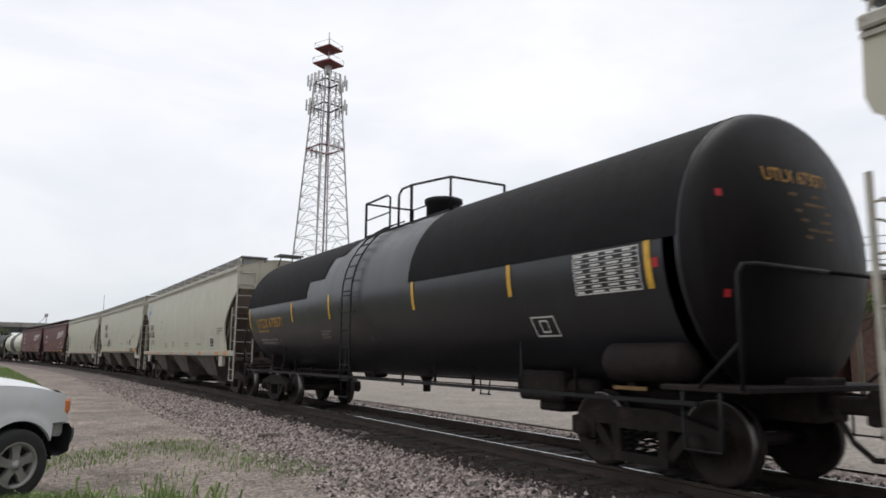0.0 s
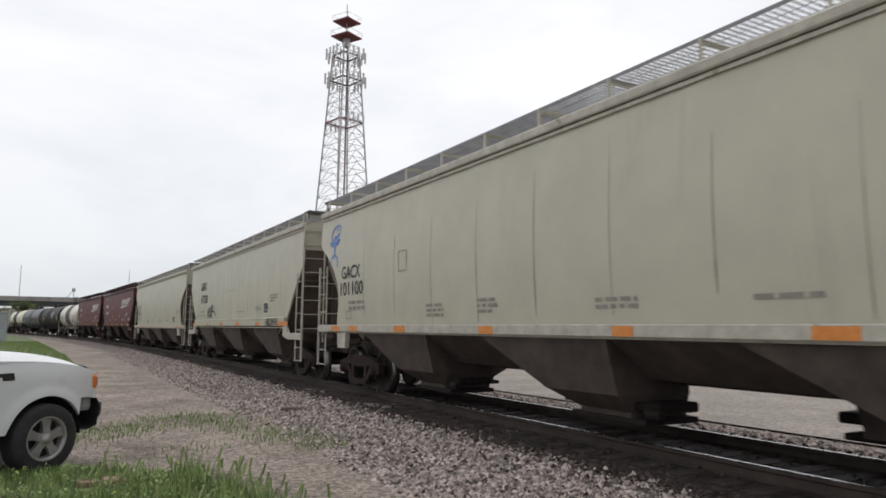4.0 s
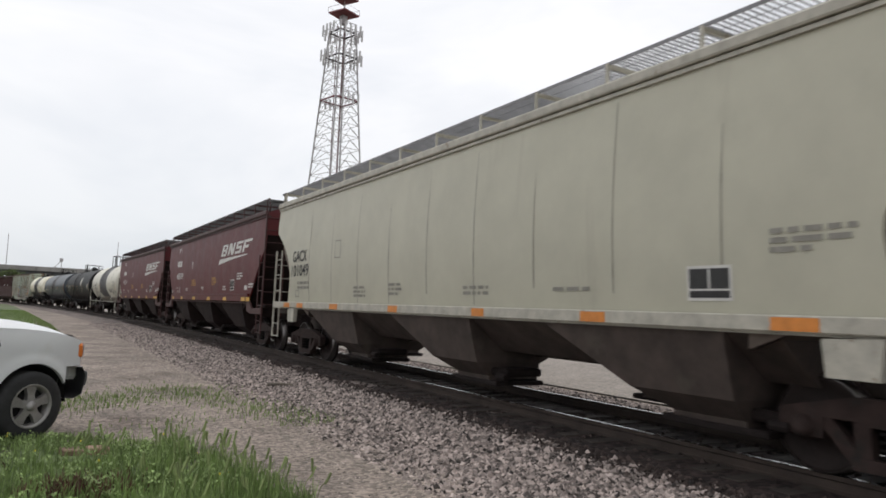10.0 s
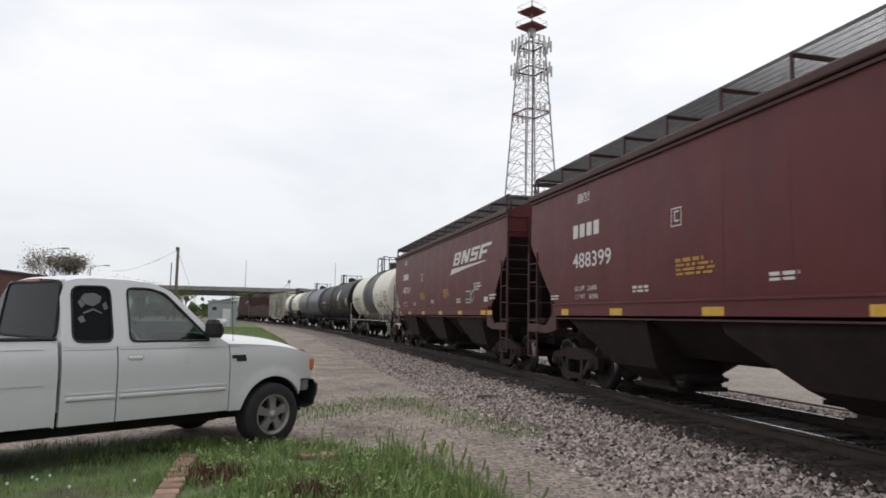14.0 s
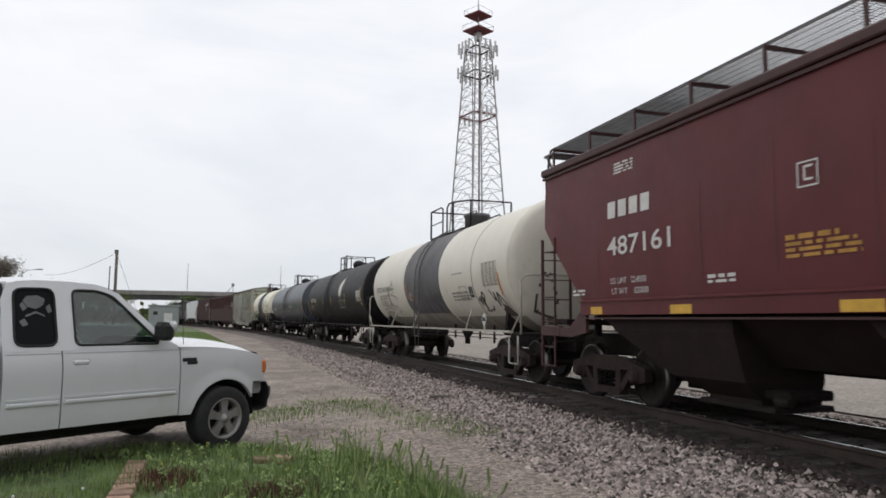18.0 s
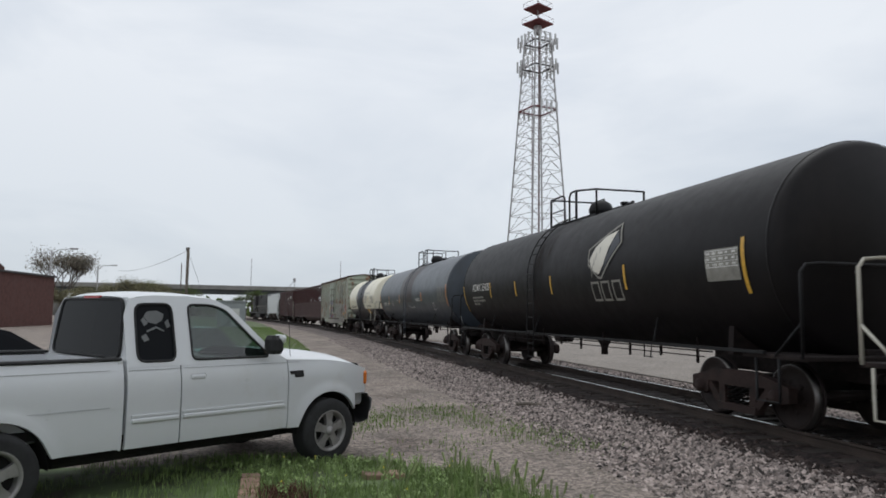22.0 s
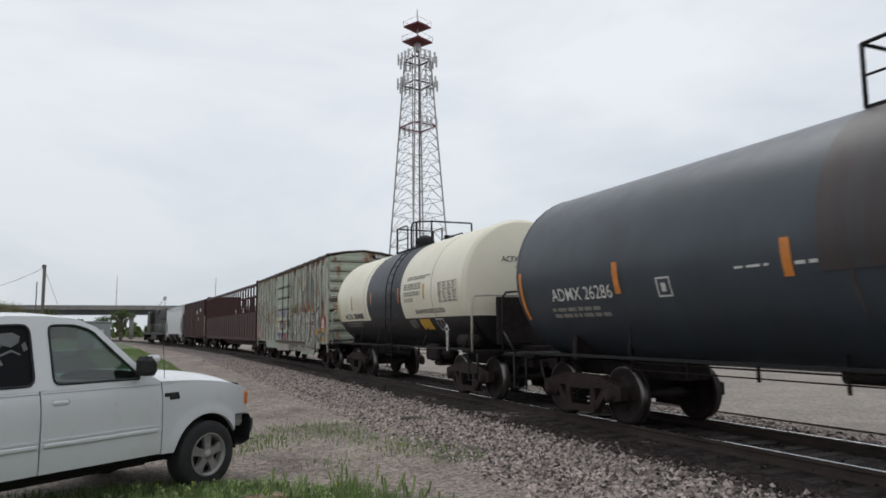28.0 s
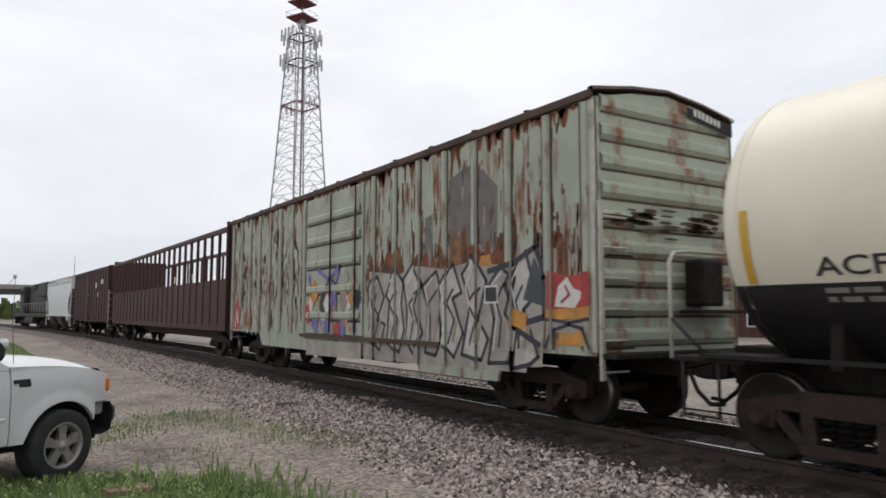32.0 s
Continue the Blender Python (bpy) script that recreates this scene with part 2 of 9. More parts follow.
STREAK = (1.0, 0.9, 0.10)
M = dict(
    hopper_grey=mat("hopper_grey_paint", (0.47, 0.455, 0.362), 0.45, var=0.06, scale=1.4, dirt=(0.37, 0.345, 0.275), dirt_at=0.60, dirt_scale=2.2, dirt_stretch=STREAK, bump=0.05, bump_scale=9, dirt_soft=0.25),
    # side grey darkened for the end wall's shade, plus brown dirt streaks
    hopper_end=mat("shaded_dirty_hopper_end_paint", (0.40, 0.375, 0.30), 0.55, var=0.12, scale=1.4, dirt=(0.17, 0.14, 0.11), dirt_at=0.56, dirt_scale=1.6, dirt_stretch=STREAK, dirt_soft=0.25),
    # bays, trough, sill and end frames: one dark brown with lighter mottling
    hopper_dark=mat("hopper_underside_brown", (0.062, 0.046, 0.039), 0.8, var=0.35, scale=2.5, dirt=(0.085, 0.072, 0.058), dirt_at=0.60, dirt_scale=1.6),
    hopper_red=mat("mineral_red_paint", (0.102, 0.0165, 0.0185), 0.5, var=0.13, scale=1.2, dirt=(0.095, 0.027, 0.025), dirt_at=0.56, dirt_scale=2.0, dirt_stretch=STREAK, bump=0.06, bump_scale=9, dirt_soft=0.25, spec=0.35),
    red_trim=mat("mineral_red_trim", (0.055, 0.019, 0.018), 0.6, var=0.2),
    # red cars' bays, slope sheets and end frames: far darker than the sides
    red_dark=mat("dark_red_brown_underside", (0.020, 0.012, 0.011), 0.85, var=0.3, spec=0.25),
    tank_black=mat("black_tank_paint", (0.0068, 0.0056, 0.0062), 0.5, var=0.35, scale=1.2, dirt=(0.016, 0.0125, 0.012), dirt_at=0.56, dirt_scale=1.5, dirt_stretch=(1, 1, 0.35), bump=0.05, bump_scale=8, dirt_soft=0.3, spec=0.2),
    tank_belly=mat("black_tank_belly", (0.020, 0.019, 0.021), 0.4, var=0.25, scale=1.2),
    tank_matte=mat("matte_black_coating", (0.008, 0.008, 0.009), 0.85, var=0.2, bump=0.1, spec=0.2),
    tank_slate=mat("slate_blue_tank_paint", (0.042, 0.052, 0.065), 0.38, var=0.18, scale=0.9, dirt=(0.035, 0.037, 0.042), dirt_at=0.55, dirt_scale=1.1, dirt_stretch=(1, 1, 0.3), bump=0.05, bump_scale=8, dirt_soft=0.3),
    stained_slate=mat("brown_stained_slate_paint", (0.050, 0.038, 0.038), 0.45, var=0.25, scale=1.2, stretch=(1, 1.4, 0.25), dirt=(0.042, 0.052, 0.065), dirt_at=0.50, dirt_scale=1.6, dirt_stretch=(1, 1.5, 0.2), bump=0.05, bump_scale=8, dirt_soft=0.3),
    tank_white=mat("off_white_tank_paint", (0.66, 0.63, 0.54), 0.45, var=0.05, scale=1.1, dirt=(0.46, 0.42, 0.34), dirt_at=0.62, dirt_scale=2.0, dirt_stretch=STREAK, bump=0.04, bump_scale=8, dirt_soft=0.3),
    tank_stained=mat("stained_white_tank_head", (0.60, 0.57, 0.49), 0.5, var=0.08, scale=1.1, dirt=(0.20, 0.17, 0.145), dirt_at=0.56, dirt_scale=1.1, dirt_stretch=(1, 1, 0.4), bump=0.04, bump_scale=8, dirt_soft=0.3),
    tank_cream=mat("cream_tank_paint", (0.76, 0.715, 0.575), 0.4, var=0.04, scale=1.1, dirt=(0.6, 0.54, 0.4), dirt_at=0.64, dirt_scale=2.0, dirt_stretch=STREAK, bump=0.04, bump_scale=8, dirt_soft=0.3),
    tank_gloss=mat("glossy_black_jacket", (0.015, 0.0155, 0.019), 0.30, var=0.2, scale=0.8, stretch=(1, 1, 0.3), dirt=(0.03, 0.033, 0.038), dirt_at=0.5, dirt_scale=0.7, dirt_stretch=(1, 1, 0.4), bump=0.02, bump_scale=5, dirt_soft=0.35),
    tank_grey=mat("worn_grey_band", (0.098, 0.096, 0.10), 0.6, var=0.25, scale=1.5, dirt=(0.07, 0.065, 0.06), dirt_at=0.52, dirt_scale=1.8, dirt_stretch=(1, 1, 0.3), dirt_soft=0.25),
    band_blue=mat("dark_blue_band", (0.020, 0.023, 0.034), 0.45, var=0.15),
    steel=mat("grimy_steel", (0.0165, 0.0115, 0.011), 0.8, 0.0, var=0.4, scale=6, dirt=(0.036, 0.025, 0.021), dirt_at=0.58, dirt_scale=5, spec=0.25),
    slope=mat("grimy_brown_slope_sheet", (0.13, 0.10, 0.082), 0.7, var=0.2, scale=1.2, dirt=(0.075, 0.058, 0.048), dirt_at=0.5, dirt_scale=1.4, dirt_soft=0.3),
    cast=mat("brown_cast_steel", (0.034, 0.021, 0.0185), 0.8, var=0.3, scale=5, dirt=(0.022, 0.018, 0.016), dirt_at=0.55, dirt_scale=4, spec=0.3),
    rail_top=mat("polished_rail_head", (0.55, 0.54, 0.53), 0.25, 1.0, var=0.1),
    rail_side=mat("rusty_rail_web", (0.045, 0.032, 0.026), 0.85, var=0.3),
    wheel=mat("brown_wheel_steel", (0.022, 0.0148, 0.0135), 0.7, 0.0, var=0.3, scale=5, spec=0.3),
    tread=mat("shiny_wheel_tread", (0.17, 0.16, 0.155), 0.35, 1.0, var=0.1),
    tie=mat("creosoted_tie", (0.035, 0.027, 0.022), 0.9, var=0.35, scale=5, stretch=(0.4, 3, 3)),
    seam=mat("grimy_weld_seam", (0.28, 0.265, 0.22), 0.7, var=0.3, scale=3),
    cream_seam=mat("cream_jacket_seam", (0.5, 0.46, 0.36), 0.6, var=0.2, scale=3),
    smudge=mat("grey_spray_smudge", (0.085, 0.085, 0.09), 0.8, var=0.3, scale=4),
    grime=mat("brown_grime_streak", (0.44, 0.40, 0.335), 0.8, var=0.3, scale=3),
    dust=mat("brown_dust_streak", (0.022, 0.015, 0.014), 0.7, var=0.3, scale=3, spec=0.3),
    smear=mat("dark_smeared_stain", (0.075, 0.055, 0.05), 0.8, var=0.3, scale=3),
    rust=mat("orange_rust_stain", (0.20, 0.105, 0.05), 0.8, var=0.3, scale=4),
    worn=mat("worn_dirty_white_belly", (0.30, 0.275, 0.23), 0.7, var=0.25, scale=1.5, dirt=(0.17, 0.15, 0.125), dirt_at=0.52, dirt_scale=2.0, dirt_soft=0.3),
    grate_pale=mat("weathered_galvanized_grating", (0.22, 0.22, 0.23), 0.6, 0.1, var=0.2, scale=4),
    grate=mat("galvanized_grating", (0.10, 0.10, 0.098), 0.6, 0.2, var=0.2, scale=4),
    bar_light=mat("pale_painted_steel", (0.42, 0.40, 0.34), 0.55, var=0.2, scale=5, dirt=(0.2, 0.15, 0.1), dirt_at=0.62, dirt_scale=6),
    bar_black=mat("black_painted_steel", (0.008, 0.008, 0.009), 0.6, var=0.2, spec=0.3),
    white=mat("white_stencil", (0.62, 0.61, 0.58), 0.6, var=0.1, scale=8),
    ink=mat("black_stencil", (0.03, 0.03, 0.03), 0.6, var=0.2, scale=8),
    grey_ink=mat("faded_stencil", (0.25, 0.24, 0.21), 0.7, var=0.2, scale=8),
    yellow=mat("yellow_reflector", (0.62, 0.36, 0.04), 0.35, var=0.15, scale=9),
    orange=mat("orange_reflector", (0.62, 0.22, 0.04), 0.35, var=0.15, scale=9),
    yellow_ink=mat("yellow_stencil", (0.42, 0.22, 0.04), 0.6, var=0.2, scale=8),
    head_ink=mat("dull_yellow_stencil", (0.16, 0.09, 0.03), 0.7, var=0.3, scale=8),
    red_dot=mat("red_sticker", (0.45, 0.02, 0.03), 0.5),
    blue_spray=mat("blue_spray_paint", (0.08, 0.2, 0.55), 0.6, var=0.2, scale=8),
)
M["tint"] = glass("dark_tinted_glass", (0.012, 0.013, 0.015), 0.05)
M["tint"].node_tree.nodes["Principled BSDF"].inputs["Specular IOR Level"].default_value = 0.05
M["clear"] = glass("greenish_side_glass", (0.40, 0.50, 0.46), 0.02, True)


# mesh tools --------------------------------------------------------------
class Mesh:
    """Gathers vertices and faces of one part."""

    def __init__(self):
        self.v, self.f, self.s = [], [], []

    def add(self, verts, faces, smooth=False):
        k = len(self.v)
        self.v += [tuple(p) for p in verts]
        self.f += [tuple(i + k for i in q) for q in faces]
        self.s += [smooth] * len(faces)
        return self

    def box(self, x0, x1, y0, y1, z0, z1, bev=0.0):
        if bev:
            b = bev
            ring = lambda z, e: [(x0 + e, y0 + b, z), (x0 + b, y0 + e, z), (x1 - b, y0 + e, z), (x1 - e, y0 + b, z),
                                 (x1 - e, y1 - b, z), (x1 - b, y1 - e, z), (x0 + b, y1 - e, z), (x0 + e, y1 - b, z)]
            return self.loft([ring(z0, b * 0.7), ring(z0 + b, 0), ring(z1 - b, 0), ring(z1, b * 0.7)], caps=True)
        p = [(x, y, z) for z in (z0, z1) for x, y in ((x0, y0), (x1, y0), (x1, y1), (x0, y1))]
        return self.add(p, [(3, 2, 1, 0), (4, 5, 6, 7), (0, 1, 5, 4), (1, 2, 6, 5), (2, 3, 7, 6), (3, 0, 4, 7)])

    def loft(self, rings, caps=False, closed=True, smooth=False):
        n = len(rings[0])
        v = [p for r in rings for p in r]
        f = []
        for i in range(len(rings) - 1):
            for j in range(n if closed else n - 1):
                a, b = i * n + j, i * n + (j + 1) % n
                f.append((a, b, b + n, a + n))
        self.add(v, f, smooth)
        if caps:
            k = len(self.v) - len(v)
            self.f += [tuple(k + j for j in reversed(range(n))), tuple(k + len(v) - n + j for j in range(n))]
            self.s += [False, False]
        return self

    def tube(self, pts, r=0.02, n=6, caps=True):
        pts = [Vector(p) for p in pts]
        rings, up = [], None
        for i, p in enumerate(pts):
            d = (pts[min(i + 1, len(pts) - 1)] - pts[max(i - 1, 0)]).normalized()
            if up is None:
                up = Vector((0, 0, 1)) if abs(d.z) < 0.9 else Vector((1, 0, 0))
            a = d.cross(up).normalized()
            up = a.cross(d).normalized()
            rings.append([p + (a * math.cos(t) + up * math.sin(t)) * r for t in (2 * math.pi * k / n for k in range(n))])
        return self.loft(rings, caps=caps, smooth=n > 5)

    def prism(self, pts, x0, x1):
        """A polygon in (y, z), extruded from x0 to x1."""
        n = len(pts)
        v = [(x0, y, z) for y, z in pts] + [(x1, y, z) for y, z in pts]
        f = [tuple(range(n)), tuple(reversed(range(n, 2 * n)))] + [(j, j + n, (j + 1) % n + n, (j + 1) % n) for j in range(n)]
        return self.add(v, f)

    def spin(self, prof, n=24, axis="y", smooth=True, at=(0, 0, 0), caps=True):
        """A profile of (along, radius), turned about an axis."""
        rings = []
        for a, r in prof:
            ring = []
            for k in range(n):
                c, s = math.cos(2 * math.pi * k / n) * r, math.sin(2 * math.pi * k / n) * r
                p = (c, a, s) if axis == "y" else (a, c, s) if axis == "x" else (c, s, a)
                ring.append((p[0] + at[0], p[1] + at[1], p[2] + at[2]))
            rings.append(ring)
        return self.loft(rings, caps=caps, smooth=smooth)

    def moved(self, m):
        self.v = [tuple(m @ Vector(p)) for p in self.v]
        return self

    def data(self, name):
        me = bpy.data.meshes.new(name)
        me.from_pydata(self.v, [], self.f)
        me.polygons.foreach_set("use_smooth", self.s)
        bm = bmesh.new()
        bm.from_mesh(me)
        bmesh.ops.recalc_face_normals(bm, faces=bm.faces)
        bm.to_mesh(me)
        bm.free()
        return me


def part(name, mesh, material, parent=None, label="", at=None):
    """Links a mesh as ONE object under a thing or a part."""
    me = mesh.data(name) if isinstance(mesh, Mesh) else mesh
    if material and not me.materials:
        me.materials.append(material)
    ob = new(name, me)
    if parent:
        ob.parent = parent
    if at:
        ob.location = at
    if label:
        ob["label"] = label
    return ob


def structure(name, mesh, material, label="", category=""):
    return tagged(part(name, mesh, material), label, category, kind="structure")


LETTERS = {}


def letters(text, size, bold=0.0):
    """The triangles of a word in the built-in font, in its own plane: list of points and faces."""
    if (text, bold) not in LETTERS:
        cu = bpy.data.curves.new("word", "FONT")
        cu.body, cu.size, cu.offset, cu.resolution_u = text, 1.0, bold, 3
        ob = bpy.data.objects.new("word", cu)
        scene.collection.objects.link(ob)
        dg = bpy.context.evaluated_depsgraph_get()
        me = bpy.data.meshes.new_from_object(ob.evaluated_get(dg))
        LETTERS[text, bold] = ([v.co.copy() for v in me.vertices], [tuple(p.vertices) for p in me.polygons])
        bpy.data.objects.remove(ob)
        bpy.data.curves.remove(cu)
        bpy.data.meshes.remove(me)
    v, f = LETTERS[text, bold]
    return [(p.x * size, p.y * size) for p in v], f


class Skin:
    """Lays flat shapes, given along (u towards the car's head, z up), on the side of a car."""

    def __init__(self, side):
        self.side, self.shift = side, 0.0

    def at(self, u, z, lift=0.006):
        return (-self.side(z) - lift, -u - self.shift, z)

    def word(self, mesh, text, u, z, size, bold=0.0, stretch=1.0):
        v, f = letters(text, size, bold)
        mesh.add([self.at(u + a * stretch, z + b) for a, b in v], f)
        return self

    def fitted(self, mesh, text, u0, u1, z0, z1, bold=0.0):
        """A word stretched to fill a frame."""
        v, f = letters(text, 1.0, bold)
        a0, a1 = min(a for a, b in v), max(a for a, b in v)
        b0, b1 = min(b for a, b in v), max(b for a, b in v)
        mesh.add([self.at(u0 + (a - a0) / (a1 - a0) * (u1 - u0), z0 + (b - b0) / (b1 - b0) * (z1 - z0)) for a, b in v], f)
        return self

    def frame_of(self, mesh, u0, u1, z0, z1, w=0.03, lift=0.006):
        """An outlined rectangle."""
        return self.rect(mesh, u0, u1, z0, z0 + w, lift).rect(mesh, u0, u1, z1 - w, z1, lift).rect(mesh, u0, u0 + w, z0, z1, lift).rect(mesh, u1 - w, u1, z0, z1, lift)

    def table(self, mesh, u0, u1, z0, z1, cols, rows, seed=1):
        """A stencilled data table: rules and short bars."""
        self.frame_of(mesh, u0, u1, z0, z1, 0.014)
        rnd = random.Random(seed)
        for i in range(1, rows):
            z = z0 + (z1 - z0) * i / rows
            self.rect(mesh, u0, u1, z - 0.004, z + 0.004)
        for i in range(rows):
            for j in range(cols):
                a = u0 + (u1 - u0) * (j + 0.12) / cols
                self.rect(mesh, a, a + (u1 - u0) / cols * rnd.uniform(0.4, 0.75), z0 + (z1 - z0) * (i + 0.3) / rows, z0 + (z1 - z0) * (i + 0.7) / rows)
        return self

    def poly(self, mesh, pts, steps=1):
        mesh.add([self.at(u, z) for u, z in pts], [tuple(range(len(pts)))])
        return self

    def rect(self, mesh, u0, u1, z0, z1, lift=0.006):
        n = max(1, int(abs(z1 - z0) / 0.12))
        rows = [[self.at(u0, z0 + (z1 - z0) * k / n, lift), self.at(u1, z0 + (z1 - z0) * k / n, lift)] for k in range(n + 1)]
        mesh.loft(rows, closed=False)
        return self

    def stroke(self, mesh, pts, w, lift=0.006):
        fine = [pts[0]]
        for (a, b), (c, d) in zip(pts, pts[1:]):
            n = max(1, math.ceil(abs(d - b) / 0.10))
            fine += [(a + (c - a) * k / n, b + (d - b) * k / n) for k in range(1, n + 1)]
        for (a, b), (c, d) in zip(fine, fine[1:]):
            l = math.hypot(c - a, d - b) or 1
            nx, nz = -(d - b) / l * w / 2, (c - a) / l * w / 2
            ex, ez = (c - a) / l * w * 0.3, (d - b) / l * w * 0.3
            mesh.add([self.at(a - ex + nx, b - ez + nz, lift), self.at(a - ex - nx, b - ez - nz, lift), self.at(c + ex - nx, d + ez - nz, lift), self.at(c + ex + nx, d + ez + nz, lift)], [(0, 1, 2, 3)])
        return self

    def lines(self, mesh, u, z, rows, seed=0, lift=0.006):
        """Small lettering that cannot be read: bars."""
        rnd = random.Random(seed)
        for k, (w, h) in enumerate(rows):
            a = u
            while a < u + w:
                b = min(u + w, a + rnd.uniform(0.08, 0.3))
                self.rect(mesh, a, b, z - k * h * 1.7, z - k * h * 1.7 + h, lift)
                a = b + 0.05
        return self


# the track's line --------------------------------------------------------
MID, BEND, RADIUS = 0.753, 25.0, 680.0


def on_track(s, off=0.0, z=0.0):
    a = max(0.0, s - BEND) / RADIUS
    x = MID - RADIUS * (1 - math.cos(a))
    y = s if s < BEND else BEND + RADIUS * math.sin(a)
    return (x + off * math.cos(a), y + off * math.sin(a), z), a


def track_pose(s, off=0.0, z=0.0):
    p, a = on_track(s, off, z)
    return pose(*p, 0, 0, math.degrees(a))


def rolled(t):
    k = min(int(t * 2), len(ROLLED) - 2)
    return ROLLED[k] + (ROLLED[k + 1] - ROLLED[k]) * (t * 2 - k)


# ground and track --------------------------------------------------------
M["dirt"] = mat("gravel_lot_dirt", (0.225, 0.190, 0.163), 0.95, var=0.32, scale=0.6, dirt=(0.112, 0.087, 0.072), dirt_at=0.51, dirt_scale=0.8, bump=0.9, bump_scale=16, dirt_soft=0.22)
M["ballast"] = mat("ballast_bed", (0.145, 0.120, 0.109), 0.95, var=0.4, scale=9, dirt=(0.07, 0.055, 0.05), dirt_at=0.55, dirt_scale=3.0, bump=1.0, bump_scale=22)
M["stone"] = mat("ballast_stone", (0.26, 0.224, 0.210), 0.9, var=0.2, scale=8, island=0.95, bump=0)
# oil-stained bed and stones, toned down further to carry the train's shade
M["oily_shaded"] = mat("oily_shaded_track_bed", (0.028, 0.0195, 0.018), 0.9, var=0.45, scale=7, dirt=(0.055, 0.045, 0.039), dirt_at=0.62, dirt_scale=3.0, bump=1.0, bump_scale=22, spec=0.3)
M["oily_shaded_stone"] = mat("oily_shaded_ballast_stone", (0.044, 0.033, 0.030), 0.85, var=0.2, scale=8, island=0.7, bump=0, spec=0.3)
M["sod"] = mat("grassy_soil", (0.10, 0.14, 0.055), 0.95, var=0.35, scale=1.5, dirt=(0.075, 0.056, 0.045), dirt_at=0.48, dirt_scale=1.6, bump=0.8, bump_scale=25, dirt_soft=0.2)
M["blade"] = mat("grass_blade", (0.185, 0.265, 0.085), 0.7, var=0.25, scale=3, island=0.35, bump=0)
M["seed"] = mat("seed_head", (0.20, 0.25, 0.10), 0.8, var=0.3, island=0.3, bump=0)
LOT = -0.30




def pebbles(m, scale, strength, tone):
    """Lays a fine stone pattern over a ground material: each cell a stone of its own shade, with relief."""
    n, l = m.node_tree.nodes, m.node_tree.links
    b = n["Principled BSDF"]
    co = n.new("ShaderNodeTexCoord")
    v = n.new("ShaderNodeTexVoronoi")
    v.inputs["Scale"].default_value = scale
    l.new(co.outputs["Object"], v.inputs["Vector"])
    bw = n.new("ShaderNodeSeparateColor")
    l.new(v.outputs["Color"], bw.inputs[0])
    r = n.new("ShaderNodeValToRGB")
    r.color_ramp.elements[0].position, r.color_ramp.elements[0].color = 0.15, (tone[0], tone[0], tone[0], 1)
    r.color_ramp.elements[1].position, r.color_ramp.elements[1].color = 0.95, (tone[1], tone[1] * 0.98, tone[1] * 0.97, 1)
    l.new(bw.outputs[0], r.inputs["Fac"])
    mx = n.new("ShaderNodeMixRGB")
    mx.blend_type, mx.inputs["Fac"].default_value = "MULTIPLY", strength
    old = b.inputs["Base Color"].links[0].from_socket
    l.new(old, mx.inputs["Color1"])
    l.new(r.outputs["Color"], mx.inputs["Color2"])
    l.new(mx.outputs[0], b.inputs["Base Color"])
    bp = n.new("ShaderNodeBump")
    bp.inputs["Strength"].default_value, bp.inputs["Distance"].default_value, bp.invert = 0.8, 0.02, True
    l.new(v.outputs["Distance"], bp.inputs["Height"])
    if b.inputs["Normal"].links:
        l.new(b.inputs["Normal"].links[0].from_socket, bp.inputs["Normal"])
    l.new(bp.outputs[0], b.inputs["Normal"])


pebbles(M["dirt"], 26.0, 0.9, (0.5, 1.6))
pebbles(M["ballast"], 15.0, 1.0, (0.35, 1.8))
pebbles(M["oily_shaded"], 15.0, 1.0, (0.4, 1.6))


def bed_height(u):
    """Ground height beside the track, by the distance from its middle."""
    u = abs(u)
    if u < 1.75:
        return -0.17
    if u < 3.6:
        return -0.17 - (u - 1.75) / 1.85 * 0.17
    return LOT - 0.04


